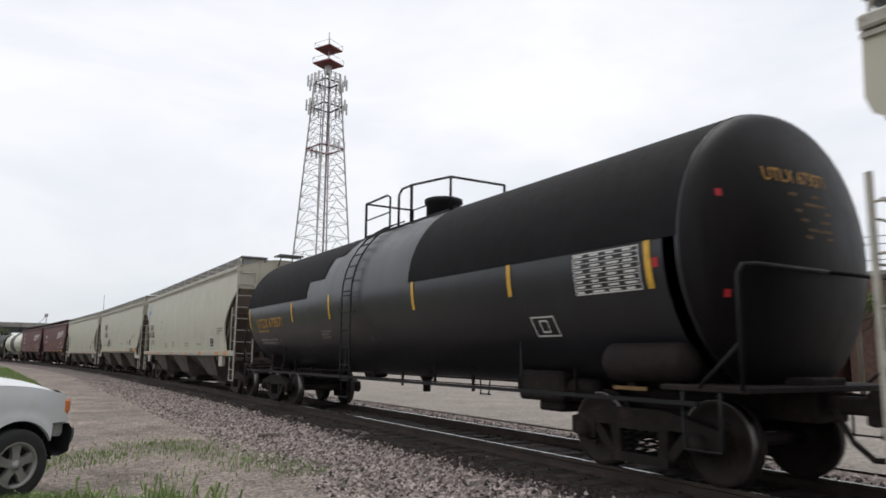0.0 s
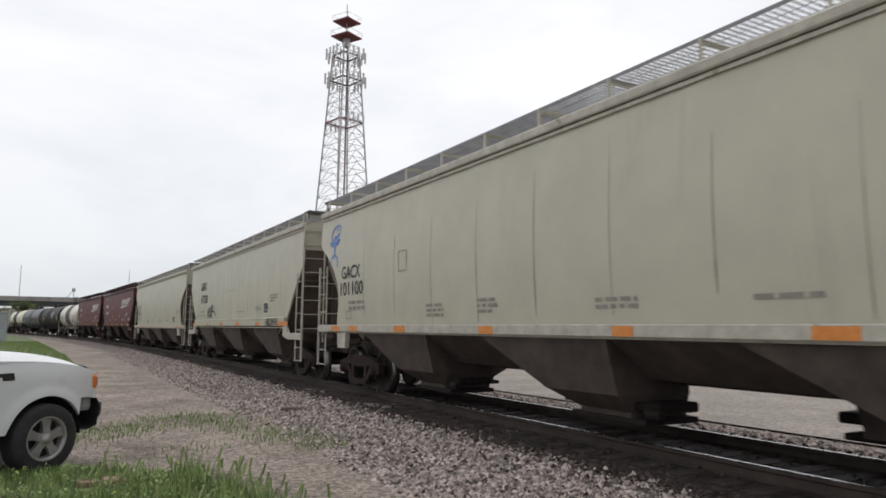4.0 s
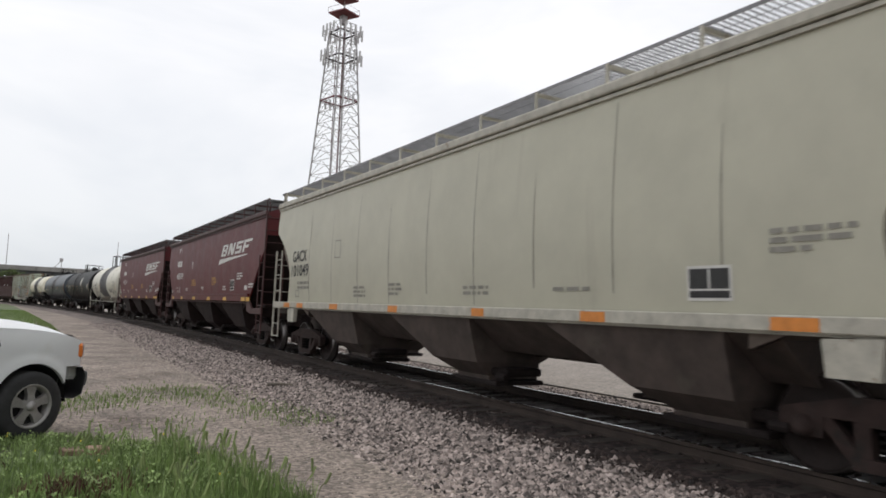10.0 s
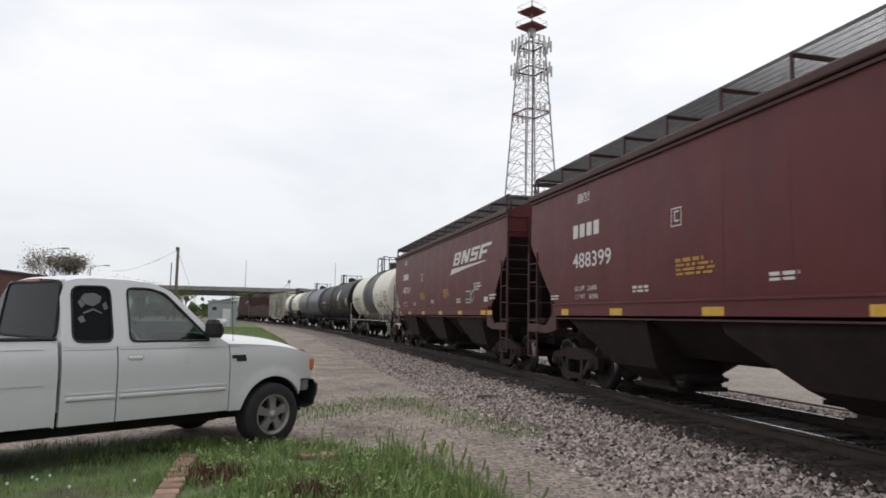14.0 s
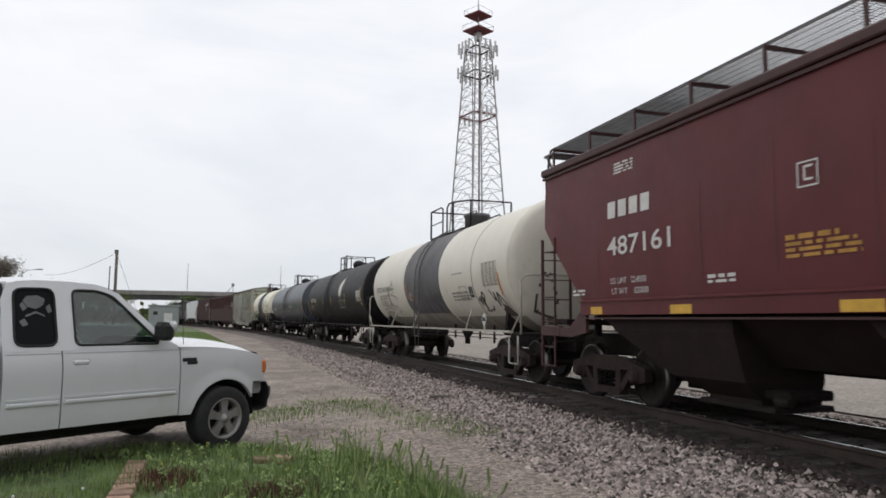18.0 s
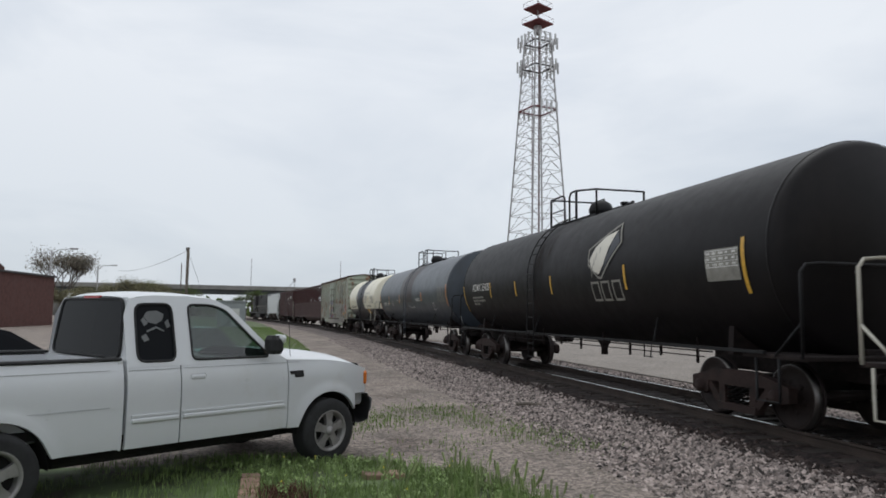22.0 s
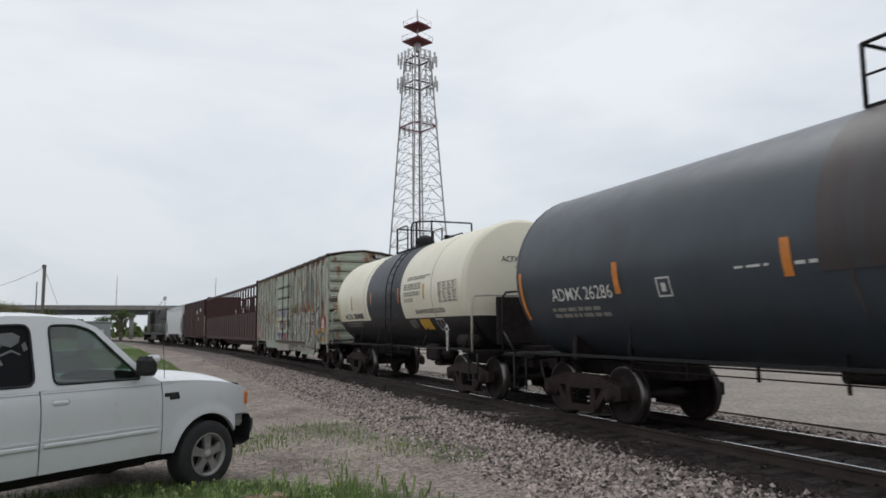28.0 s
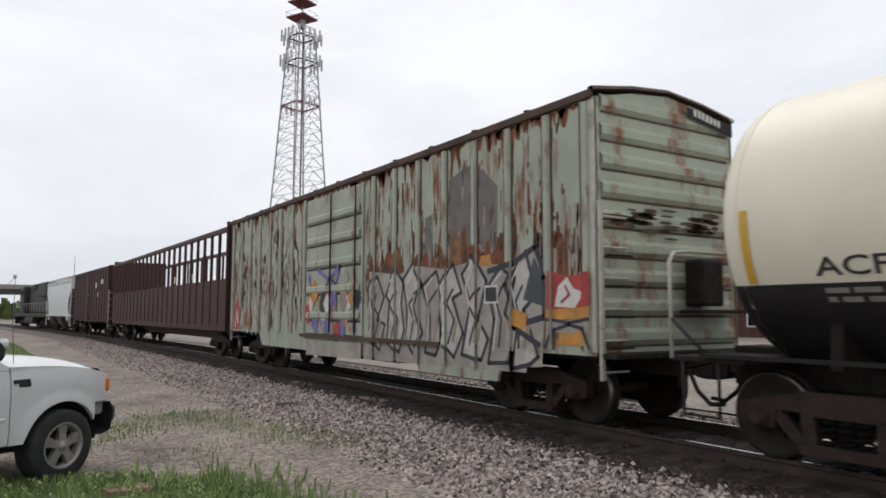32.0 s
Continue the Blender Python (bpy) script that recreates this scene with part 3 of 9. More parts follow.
def build_ground():
    big = Mesh()
    xs = [-3000, -400, -120, -60, -30, -15, -8, -4, 0, 4, 8, 15, 30, 60, 120, 400, 3000]
    ys = [-3000, -400, -60, -20, -5, 0, 5, 10, 15, 20, 30, 40, 60, 90, 140, 220, 400, 3000]
    big.loft([[(x, y, LOT - 0.02) for x in xs] for y in ys], closed=False)
    structure("ground", big, M["dirt"], "brown gravelly dirt lot, worn by tyres", "ground")
    bed = Mesh()
    us = [-4.2, -3.6, -3.1, -2.6, -2.2, -1.75, -1.0, 0, 1.0, 1.75, 2.4, 3.0, 3.6, 4.2]
    rings = []
    for k in range(150):
        s = -40 + k * 2.0 if k < 100 else 160 + (k - 100) * 4.0
        rings.append([on_track(s, u, bed_height(u) + (noise.noise((u * 1.3, s * 0.8, 0)) * 0.03 if abs(u) < 4 else -0.05))[0] for u in us])
    bed.loft(rings, closed=False, smooth=True)
    structure("ballast_bed", bed, M["ballast"], "crushed grey stone ballast under the railway track", "ballast")
    # dark oil-stained strip under and beside the rails, train's shade put into its colour
    oil = Mesh()
    rings = []
    for k in range(520):
        s = -20 + k * 0.4
        w0, w1 = -1.86 - 0.30 * noise.noise((s * 1.1, 3, 0)) - 0.12 * noise.noise((s * 3.7, 9, 0)), 1.75 + 0.3 * noise.noise((s * 1.1, 7, 0))
        rings.append([on_track(s, u, bed_height(u) + noise.noise((u * 1.3, s * 0.8, 0)) * 0.03 + (0.012 if abs(u) < 1.5 else 0.005))[0] for u in (w0, -1.45, -1.0, -0.4, 0.4, 1.0, 1.45, w1)])
    oil.loft(rings, closed=False, smooth=True)
    structure("track_bed", oil, M["oily_shaded"], "oil-stained stone under and beside the rails, darkened by painted train shade", "ballast")
    # rails
    prof = [(-0.036, 0.0), (0.036, 0.0), (0.036, -0.04), (0.009, -0.055), (0.009, -0.13), (0.07, -0.15), (0.07, -0.16), (-0.07, -0.16), (-0.07, -0.15), (-0.009, -0.13), (-0.009, -0.055), (-0.036, -0.04)]
    for off in (-0.7535, 0.7535):
        web, top = Mesh(), Mesh()
        span = [-40 + 2.0 * k for k in range(130)]
        web.loft([[on_track(s, off + a, b - 0.002)[0] for a, b in prof] for s in span], caps=True)
        top.loft([[on_track(s, off + a, b)[0] for a, b in ((-0.033, -0.001), (-0.026, 0.003), (0.026, 0.003), (0.033, -0.001))] for s in span], closed=False)
        rail = structure("rail", web, M["rail_side"], "rusty steel rail with a polished head", "rail")
        part("rail_head", top, M["rail_top"], rail)


build_ground()


def build_ties():
    root = tagged(new("ties"), "dark creosoted wooden ties under the rails", "ties", kind="structure")
    me = Mesh().box(-1.3, 1.3, -0.115, 0.115, -0.32, -0.145, 0.015).data("tie")
    me.materials.append(M["tie"])
    for k in range(190):
        s = -12 + k * 0.53
        p, a = on_track(s + random.uniform(-0.03, 0.03))
        ob = new("tie", me)
        ob.parent, ob.location, ob.rotation_euler = root, (p[0] + random.uniform(-0.04, 0.04), p[1], 0), (0, 0, a + random.uniform(-0.02, 0.02))


# bogies and couplers -----------------------------------------------------
WHEEL_R, AXLE = 0.457, 0.89
WHEELSETS = []
SHARED = {}


# springs: darker than the side frames around them
M["under_steel"] = mat("dark_spring_steel", (0.010, 0.009, 0.0085), 0.9, var=0.3, spec=0.1)


def shared(key, make, material):
    if key not in SHARED:
        me = make().data(key)
        me.materials.append(material)
        SHARED[key] = me
    return SHARED[key]


def side_frame_mesh():
    m = Mesh()
    top = [(-1.14, 0.60), (-1.14, 0.40), (-0.98, 0.36), (-0.72, 0.36), (-0.70, 0.55), (-0.34, 0.55), (-0.30, 0.52), (0.30, 0.52), (0.34, 0.55), (0.70, 0.55), (0.72, 0.36), (0.98, 0.36), (1.14, 0.40), (1.14, 0.60), (0.80, 0.68), (0.42, 0.76), (-0.42, 0.76), (-0.80, 0.68)]
    m.prism(top, -0.07, 0.07)
    m.prism([(-0.44, 0.56), (-0.30, 0.56), (-0.28, 0.22), (-0.42, 0.24)], -0.06, 0.06)
    m.prism([(0.30, 0.56), (0.44, 0.56), (0.42, 0.24), (0.28, 0.22)], -0.06, 0.06)
    m.prism([(-0.46, 0.25), (-0.44, 0.14), (0.44, 0.14), (0.46, 0.25)], -0.08, 0.08)
    m.prism([(-0.78, 0.52), (-0.66, 0.56), (-0.36, 0.25), (-0.44, 0.16)], -0.055, 0.055)
    m.prism([(0.66, 0.56), (0.78, 0.52), (0.44, 0.16), (0.36, 0.25)], -0.055, 0.055)
    return m


def spring_mesh():
    m = Mesh()
    for dy in (-0.17, 0.0, 0.17):
        pts = [(math.cos(t) * 0.065, dy + math.sin(t) * 0.065, 0.25 + 0.27 * t / (2 * math.pi * 4)) for t in (2 * math.pi * 4 * k / 40 for k in range(41))]
        m.tube(pts, 0.017, 4)
    return m


def wheel_mesh():
    prof = [(-0.86, 0.05), (-0.84, 0.10), (-0.80, 0.13), (-0.78, 0.36), (-0.815, 0.40), (-0.815, 0.452), (-0.70, 0.458), (-0.685, 0.485), (-0.66, 0.485), (-0.655, 0.40), (-0.70, 0.36), (-0.70, 0.14), (-0.66, 0.10)]
    m = Mesh().spin(prof, 32, "x")
    m.spin([(-a, r) for a, r in reversed(prof)], 32, "x")
    for q in range(6):
        t = q * math.pi / 3
        for sgn in (-1, 1):
            m.spin([(sgn * 0.805, 0.0), (sgn * 0.805, 0.035), (sgn * 0.78, 0.04)], 6, "x", False, (0, math.cos(t) * 0.22, math.sin(t) * 0.22))
    return m


def bogie(car, y, paint="cast"):
    """A two-axle bogie under a car: side frames, springs, bolster, bearings and two wheelsets that turn."""
    b = part("bogie", shared("bogie_bolster", lambda: Mesh().box(-0.95, 0.95, -0.22, 0.22, 0.42, 0.70, 0.03).box(-0.2, 0.2, -0.2, 0.2, 0.70, 0.88), M["steel"]), None, car, "grimy cast steel bogie", (0, y, 0))
    for x in (-1.0, 1.0):
        part("side_frame", shared("side_frame_" + paint, side_frame_mesh, M[paint]), None, b, "", (x, 0, 0))
        part("spring", shared("spring", spring_mesh, M["under_steel"]), None, b, "", (x, 0, 0))
        for yy in (-AXLE, AXLE):
            cap = lambda: Mesh().spin([(-0.13, 0.0), (-0.13, 0.06), (-0.10, 0.10), (-0.02, 0.105), (0.02, 0.14), (0.10, 0.14), (0.12, 0.12), (0.13, 0.0)], 16, "x")
            part("bearing", shared("bearing_" + paint, cap, M[paint]), None, b, "", (x * 1.03, yy, WHEEL_R))
    for yy in (-AXLE, AXLE):
        w = part("wheelset", shared("wheelset", lambda: wheel_mesh().spin([(-0.98, 0.08), (0.98, 0.08)], 12, "x"), M["wheel"]), None, b, "steel wheels on an axle", (0, yy, WHEEL_R))
        ring = lambda: Mesh().loft([[(x, math.cos(t) * r, math.sin(t) * r) for t in (2 * math.pi * k / 32 for k in range(32))] for x, r in ((-0.818, 0.441), (-0.818, 0.455), (-0.70, 0.4605))], smooth=True)
        part("tread", shared("tread", ring, M["tread"]), None, w)
        WHEELSETS.append((w, yy))
    shoe = lambda: Mesh().box(-0.82, -0.70, -0.40, -0.33, 0.28, 0.62).box(0.70, 0.82, -0.40, -0.33, 0.28, 0.62).box(-0.82, 0.82, -0.36, -0.30, 0.38, 0.46).box(-0.82, -0.70, 0.33, 0.40, 0.28, 0.62).box(0.70, 0.82, 0.33, 0.40, 0.28, 0.62).box(-0.82, 0.82, 0.30, 0.36, 0.38, 0.46)
    part("brake_beam", shared("brake_beam", shoe, M["steel"]), None, b)
    return b


def coupler_mesh():
    m = Mesh().box(-0.09, 0.09, 0.0, 0.62, 0.80, 0.98, 0.02)
    m.prism([(0.55, 0.72), (0.62, 0.70), (0.80, 0.72), (0.84, 0.80), (0.84, 0.98), (0.78, 1.06), (0.60, 1.06), (0.55, 1.0)], -0.16, 0.14)
    m.tube([(0.16, 0.25, 0.85), (0.22, 0.45, 0.55), (0.24, 0.65, 0.40), (0.22, 0.85, 0.42)], 0.03)
    m.tube([(-0.1, 0.1, 1.02), (-0.45, 0.12, 0.98), (-1.25, 0.12, 0.92), (-1.35, 0.12, 0.72)], 0.016)
    return m


def couplers(car, half):
    for sgn in (1, -1):
        c = part("coupler", shared("coupler", coupler_mesh, M["steel"]), None, car, "", (0, sgn * half, 0))
        if sgn < 0:
            c.rotation_euler = (0, 0, math.pi)


CARS = []


def new_car(name, label, category, centre):
    car = tagged(new(name), label, category, "cars of the freight train")
    CARS.append((car, centre))
    return car


def ladder(m, p, q, z0, z1, rungs, r=0.016, first=None):
    """Two uprights at p and q (x, y) with rungs between them."""
    for a in (p, q):
        m.tube([(a[0], a[1], z0), (a[0], a[1], z1)], r * 1.5, 6)
    for k in range(rungs):
        z = (first or z0 + 0.08) + (z1 - (first or z0 + 0.08) - 0.08) * k / max(1, rungs - 1)
        m.tube([(p[0], p[1], z), (q[0], q[1], z)], r, 5)


# covered hopper ----------------------------------------------------------
def hopper(centre, half, paint, dark, trim, label, curved, marks, name="covered_hopper", sill=1.36):
    car = new_car(name, label, "hopper car", centre)
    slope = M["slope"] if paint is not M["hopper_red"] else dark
    E, SILL, EAVE = half, sill, 4.08
    L = E - 0.05 if curved else E - 1.48

    def side(z):
        t = (z - SILL) / (EAVE - SILL)
        return 1.50 + (0.07 if curved else 0.035) * math.sin(math.pi * min(1, max(0, t)) ** 0.9)

    pitch = 1.5 if curved else 1.265

    # side sheets with the cut-away ends
    def edge(z):
        """How far the sheet's end stands in from the car's end at a height."""
        if curved:
            if z > 3.35:
                return 0.0
            t = (3.35 - z) / (3.35 - SILL)
            return 1.31 * math.sin(t / 0.62 * math.pi / 2) ** 0.9 if t < 0.62 else 1.31 - 0.24 * ((t - 0.62) / 0.38) ** 1.6
        if z > 3.05:
            return 0.05
        return 0.05 + (3.05 - z) / (3.05 - SILL) * 1.55

    zs = [SILL + (EAVE - SILL) * k / 18 for k in range(19)]
    for sgn in (-1, 1):
        m = Mesh()
        cols = 72
        rows, inner = [], []
        for z in zs:
            e = E - edge(z)
            rows.append([(sgn * (side(z) - 0.007 * math.sin(math.pi * (-e + 2 * e * k / cols) / pitch) ** 2), -e + 2 * e * k / cols, z) for k in range(cols + 1)])
            inner.append([(sgn * (side(z) - 0.05), -e + 2 * e * k / cols, z) for k in range(cols + 1)])
        m.loft(rows, closed=False, smooth=True)
        m.loft(inner, closed=False, smooth=True)
        for k in (0, cols):
            m.loft([[a[k], b[k]] for a, b in zip(rows, inner)], closed=False)
        part("side_sheet", m, paint, car)
        if curved:
            sill_bar = part("side_sill", Mesh().box(sgn * 1.55 - 0.03, sgn * 1.55 + 0.03, -L, L, SILL - 0.06, SILL + 0.09, 0.012).box(sgn * 1.5 - 0.02, sgn * 1.5 + 0.08, -L + 0.05, L - 0.05, SILL - 0.085, SILL - 0.06), trim, car)
        else:
            sill_bar = part("side_sill", Mesh().box(sgn * 1.55 - 0.03, sgn * 1.55 + 0.03, -L, L, SILL - 0.05, SILL + 0.17, 0.006), paint, car)
            part("sill_ledge", Mesh().loft([[(sgn * 1.52, y, SILL + 0.16), (sgn * 1.605, y, SILL + 0.16), (sgn * 1.605, y, SILL + 0.175), (sgn * 1.53, y, SILL + 0.20)] for y in (-L, L)], caps=True), paint, sill_bar)
            part("sill_lip", Mesh().box(sgn * 1.53 - 0.04, sgn * 1.53 + 0.06, -L + 0.05, L - 0.05, SILL - 0.115, SILL - 0.09), trim, sill_bar)
        # top chord
        c = Mesh().box(sgn * 1.52 - 0.06, sgn * 1.52 + 0.05, -E, E, EAVE - 0.04, EAVE + 0.09, 0.02)
        c.box(sgn * 1.50 - 0.04, sgn * 1.50 + 0.10, -E, E, EAVE - 0.10, EAVE - 0.055)
        part("top_chord", c, trim, car)
    if paint is not M["hop_white"]:
        rnd = random.Random(int(centre))
        for k in range(-5, 6):
            y = k * pitch
            if abs(y) > E - (1.5 if curved else 1.2):
                continue
            lo, hi = max(SILL + 0.12, SILL + 0.12 + rnd.uniform(-0.3, 0.3)), EAVE - rnd.uniform(0.15, 0.8)
            wide = rnd.uniform(0.6, 1.3) if paint is M["hopper_grey"] else 0.5
            part("weld_seam", Mesh().loft([[(-side(z) - 0.0025, y - w, z), (-side(z) - 0.0025, y + w, z)] for z, w in ((lo + (hi - lo) * q / 10, wide * rnd.uniform(0.009, 0.016) * (1.2 - q / 12)) for q in range(11))], closed=False), M["seam"] if paint is M["hopper_grey"] else trim, car)
    # roof, hatches and walkways
    roof = Mesh()
    arc = [(-1.5 + 3.0 * k / 12, EAVE + 0.04 + 0.34 * (1 - (abs(-1 + k / 6.0)) ** 2.2)) for k in range(13)]
    roof.loft([[(x, y, z) for x, z in arc] for y in (-E, E)], closed=False, smooth=True)
    part("roof", roof, paint, car)
    hatch = Mesh()
    for k in range(7):
        y = -E + 1.2 + (2 * E - 2.4) * k / 7
        hatch.box(-0.32, 0.32, y, y + (2 * E - 2.4) / 7 - 0.05, EAVE + 0.34, EAVE + 0.46, 0.03)
    part("hatch_cover", hatch, paint, car)
    for sgn in (-1, 1):
        x0, x1 = (-1.44, -0.50) if sgn < 0 else (0.50, 1.44)
        zt = EAVE + (0.47 if paint is M["hopper_red"] else 0.38)
        g = Mesh()
        G = E - 0.30
        pale = paint is M["hopper_grey"]
        pitch, deep, rows = (0.080, 0.034, 4) if pale else (0.052, 0.022, 7)
        bars = int(2 * G / pitch)
        for k in range(bars):
            y = -G + 2 * G * k / bars
            g.add([(x0, y, zt - deep / 2), (x1, y + 0.02, zt - deep / 2), (x1, y + 0.026, zt + deep / 2), (x0, y + 0.006, zt + deep / 2)], [(0, 1, 2, 3)])
        for q in range(rows + 1):
            x = x0 + (x1 - x0) * q / rows
            t, edge_bar = (0.006, 0.018) if q in (0, rows) else (0.003, 0.0)
            g.box(x - t, x + t, -G, G, zt - edge_bar, zt + 0.006 + edge_bar)
        for y in (-E + 0.05, E - 0.05):
            d = 0.24 if y < 0 else -0.24
            part("grab_hoop", Mesh().tube([(x0 if sgn < 0 else x1, y, EAVE + 0.05), (x0 if sgn < 0 else x1, y, EAVE + 0.22), (x0 if sgn < 0 else x1, y + d * 0.45, zt), (x0 if sgn < 0 else x1, y + d * 1.2, zt + 0.01)], 0.022, 6), trim, car)
        walkway = tagged(part("walkway", g, M["grate_pale"] if pale else M["grate"], car), "open steel grating walkway", kind="stuff")
        n = 13
        for k in range(n):
            y = -G + 0.02 + (2 * G - 0.04) * k / (n - 1)
            xe = sgn * 1.46
            br = Mesh().box(xe - 0.015, xe + 0.015, y - 0.02, y + 0.02, EAVE + 0.05, zt)
            br.prism([(y - 0.01, zt - 0.06), (y + 0.01, zt - 0.06), (y + 0.01, zt), (y - 0.01, zt)], min(x0, x1), max(x0, x1))
            part("bracket", br, trim, walkway)
    for sgn in (-1, 1):
        y = sgn * (E - 0.26)
        for x0, x1 in ((-1.46, -0.62), (0.62, 1.46)):
            m = Mesh()
            for k in range(17):
                x = x0 + (x1 - x0) * k / 16
                m.box(x - 0.005, x + 0.005, min(y, y + sgn * 0.34), max(y, y + sgn * 0.34), EAVE + 0.38, EAVE + 0.41)
            for a in (0.0, 0.11, 0.22, 0.33):
                m.box(x0, x1, y + sgn * a - 0.008, y + sgn * a + 0.008, EAVE + 0.37, EAVE + 0.415)
            for x in (x0 + 0.05, x1 - 0.05):
                m.tube([(x, y + sgn * 0.32, EAVE + 0.38), (x, y - sgn * 0.01, EAVE - 0.02)], 0.025)
            tagged(part("end_walkway", m, M["grate"], car), "open steel grating walkway", kind="stuff")
        if curved:
            m = Mesh()
            for k in range(12):
                x = -0.30 + 0.82 * k / 11
                m.box(x - 0.005, x + 0.005, min(y, y + sgn * 0.62), max(y, y + sgn * 0.62), EAVE + 0.50, EAVE + 0.53)
            for a in (0.0, 0.12, 0.25, 0.37, 0.5, 0.62):
                m.box(-0.30, 0.52, y + sgn * a - 0.008, y + sgn * a + 0.008, EAVE + 0.49, EAVE + 0.535)
            for x in (-0.22, 0.44):
                m.tube([(x, y + sgn * 0.58, EAVE + 0.49), (x, y + sgn * 0.25, EAVE + 0.16)], 0.022)
            tagged(part("end_walkway", m, M["grate"], car), "open steel grating platform over the car's end", kind="stuff")
        # end wall above, slope sheet below
        up = Mesh()
        wall = [(x, z) for x, z in arc] + [(1.48, 3.44), (-1.48, 3.44)]
        up.add([(x, sgn * (E - 0.02), z) for x, z in wall], [tuple(range(len(wall)))])
        part("end_wall", up, M["hopper_end"] if paint is M["hopper_grey"] else paint, car)
        sl = Mesh()
        sl.loft([[(-1.45, sgn * (E - 0.03), 3.44), (1.45, sgn * (E - 0.03), 3.44)], [(-1.45, sgn * (E - 0.35), 2.8), (1.45, sgn * (E - 0.35), 2.8)], [(-1.43, sgn * (E - 1.75), 1.45), (1.43, sgn * (E - 1.75), 1.45)], [(-1.4, sgn * (E - 2.6), 1.1), (1.4, sgn * (E - 2.6), 1.1)]], closed=False)
        for sx in (-1, 1):
            cheek = [(E - 0.03, 3.44), (E - 0.35, 2.8), (E - 1.75, 1.45), (E - 2.6, 1.12), (E - 2.6, 3.44)]
            part("cheek_plate", Mesh().add([(sx * 1.44, sgn * a, b) for a, b in cheek], [tuple(range(5))]), slope, car)
        part("slope_sheet", sl, slope, car, "dirty sloped end sheet")
        # platform and end frame
        pf = Mesh().box(-1.45, 1.45, min(sgn * (E - 0.75), sgn * E), max(sgn * (E - 0.75), sgn * E), SILL - 0.22, SILL - 0.12, 0.01)
        pf.box(-0.35, 0.35, min(sgn * (E - 2.6), sgn * (E + 0.25)), max(sgn * (E - 2.6), sgn * (E + 0.25)), 0.72, 1.1)
        part("end_platform", pf, dark, car)
        fr = Mesh()
        for x in (-0.55, 0.55):
            fr.box(x - 0.05, x + 0.05, sgn * (E - 0.3) - 0.05, sgn * (E - 0.3) + 0.05, 1.05, 3.4)
        fr.tube([(-1.5, sgn * (E - 0.05), 2.62), (1.5, sgn * (E - 0.05), 2.62)], 0.018)
        part("end_post", fr, dark, car)
        # corner ladders
        for sx in (-1, 1):
            lm = Mesh()
            cx, cy, iy = sx * 1.54, sgn * (E + 0.02), sgn * (E - 0.48)
            tall = sx * sgn > 0
            lm.box(cx - 0.022, cx + 0.022, cy - 0.024, cy + 0.024, 0.95, 4.05 if tall else 2.85)
            lm.box(cx - 0.015, cx + 0.015, iy - 0.016, iy + 0.016, 0.5, 2.85)
            lm.box(cx - 0.02, cx + 0.02, cy - 0.025, cy + 0.025, 0.5, 0.95)
            lo = part("ladder", lm, trim, car, "steel corner ladder")
            for z in (0.52, 0.86, 1.32, 1.76, 2.18, 2.60):
                part("rung", Mesh().tube([(cx, cy, z), (cx, iy, z)], 0.013, 5), trim, lo)
            le = Mesh()
            le.box(sx * 0.96 - 0.02, sx * 0.96 + 0.02, cy - 0.02, cy + 0.02, 1.0, 4.0 if tall else 2.85)
            lo = part("end_ladder", le, trim, car)
            for k in range(8 if tall else 4):
                z = 1.36 + k * 0.37
                part("rung", Mesh().tube([(cx, cy, z), (sx * 0.96, cy, z)], 0.012, 5), trim, lo)
            part("sill_step", Mesh().box(sx * 1.52 - 0.05, sx * 1.52 + 0.03, min(sgn * (E - 0.7), sgn * E), max(sgn * (E - 0.7), sgn * E), SILL - (0.08 if curved else 0.42), SILL + (0.06 if curved else -0.24), 0.01), trim, car)
            if not curved:
                g0, g1 = sorted((sgn * (E - 1.62), sgn * (E - 0.72)))
                part("end_gusset", Mesh().prism([(sgn * (E - 1.62), SILL - 0.05), (sgn * (E - 1.46), SILL + 0.02), (sgn * (E - 1.05), SILL - 0.26), (sgn * (E - 0.66), SILL - 0.26), (sgn * (E - 0.66), SILL - 0.42), (sgn * (E - 1.15), SILL - 0.42), (sgn * (E - 1.62), SILL - 0.34)], *sorted((sx * 1.50, sx * 1.56))), trim, car)
        if curved:
            part("jacking_pad", Mesh().prism([(sgn * (E - 1.56) - 0.26, SILL - 0.08), (sgn * (E - 1.56) - 0.22, SILL - 0.42), (sgn * (E - 1.56) + 0.22, SILL - 0.42), (sgn * (E - 1.56) + 0.26, SILL - 0.10)], -1.56, -1.46), trim, car)
        bogie(car, sgn * (E - 1.40))
    bw = Mesh().spin([(-0.02, 0.27), (0.02, 0.27), (0.02, 0.24), (-0.02, 0.24)], 20, "y", False, (0.6, E - 0.02, 2.0))
    for k in range(5):
        t = k * 2 * math.pi / 5
        bw.tube([(0.6, E - 0.02, 2.0), (0.6 + math.cos(t) * 0.25, E - 0.02, 2.0 + math.sin(t) * 0.25)], 0.015, 5)
    part("brake_wheel", bw, M["steel"], car)
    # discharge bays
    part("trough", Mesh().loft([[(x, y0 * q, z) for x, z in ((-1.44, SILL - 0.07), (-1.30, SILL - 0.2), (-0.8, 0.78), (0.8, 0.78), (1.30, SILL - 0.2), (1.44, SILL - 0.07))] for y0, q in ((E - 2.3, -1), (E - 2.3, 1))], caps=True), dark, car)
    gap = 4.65
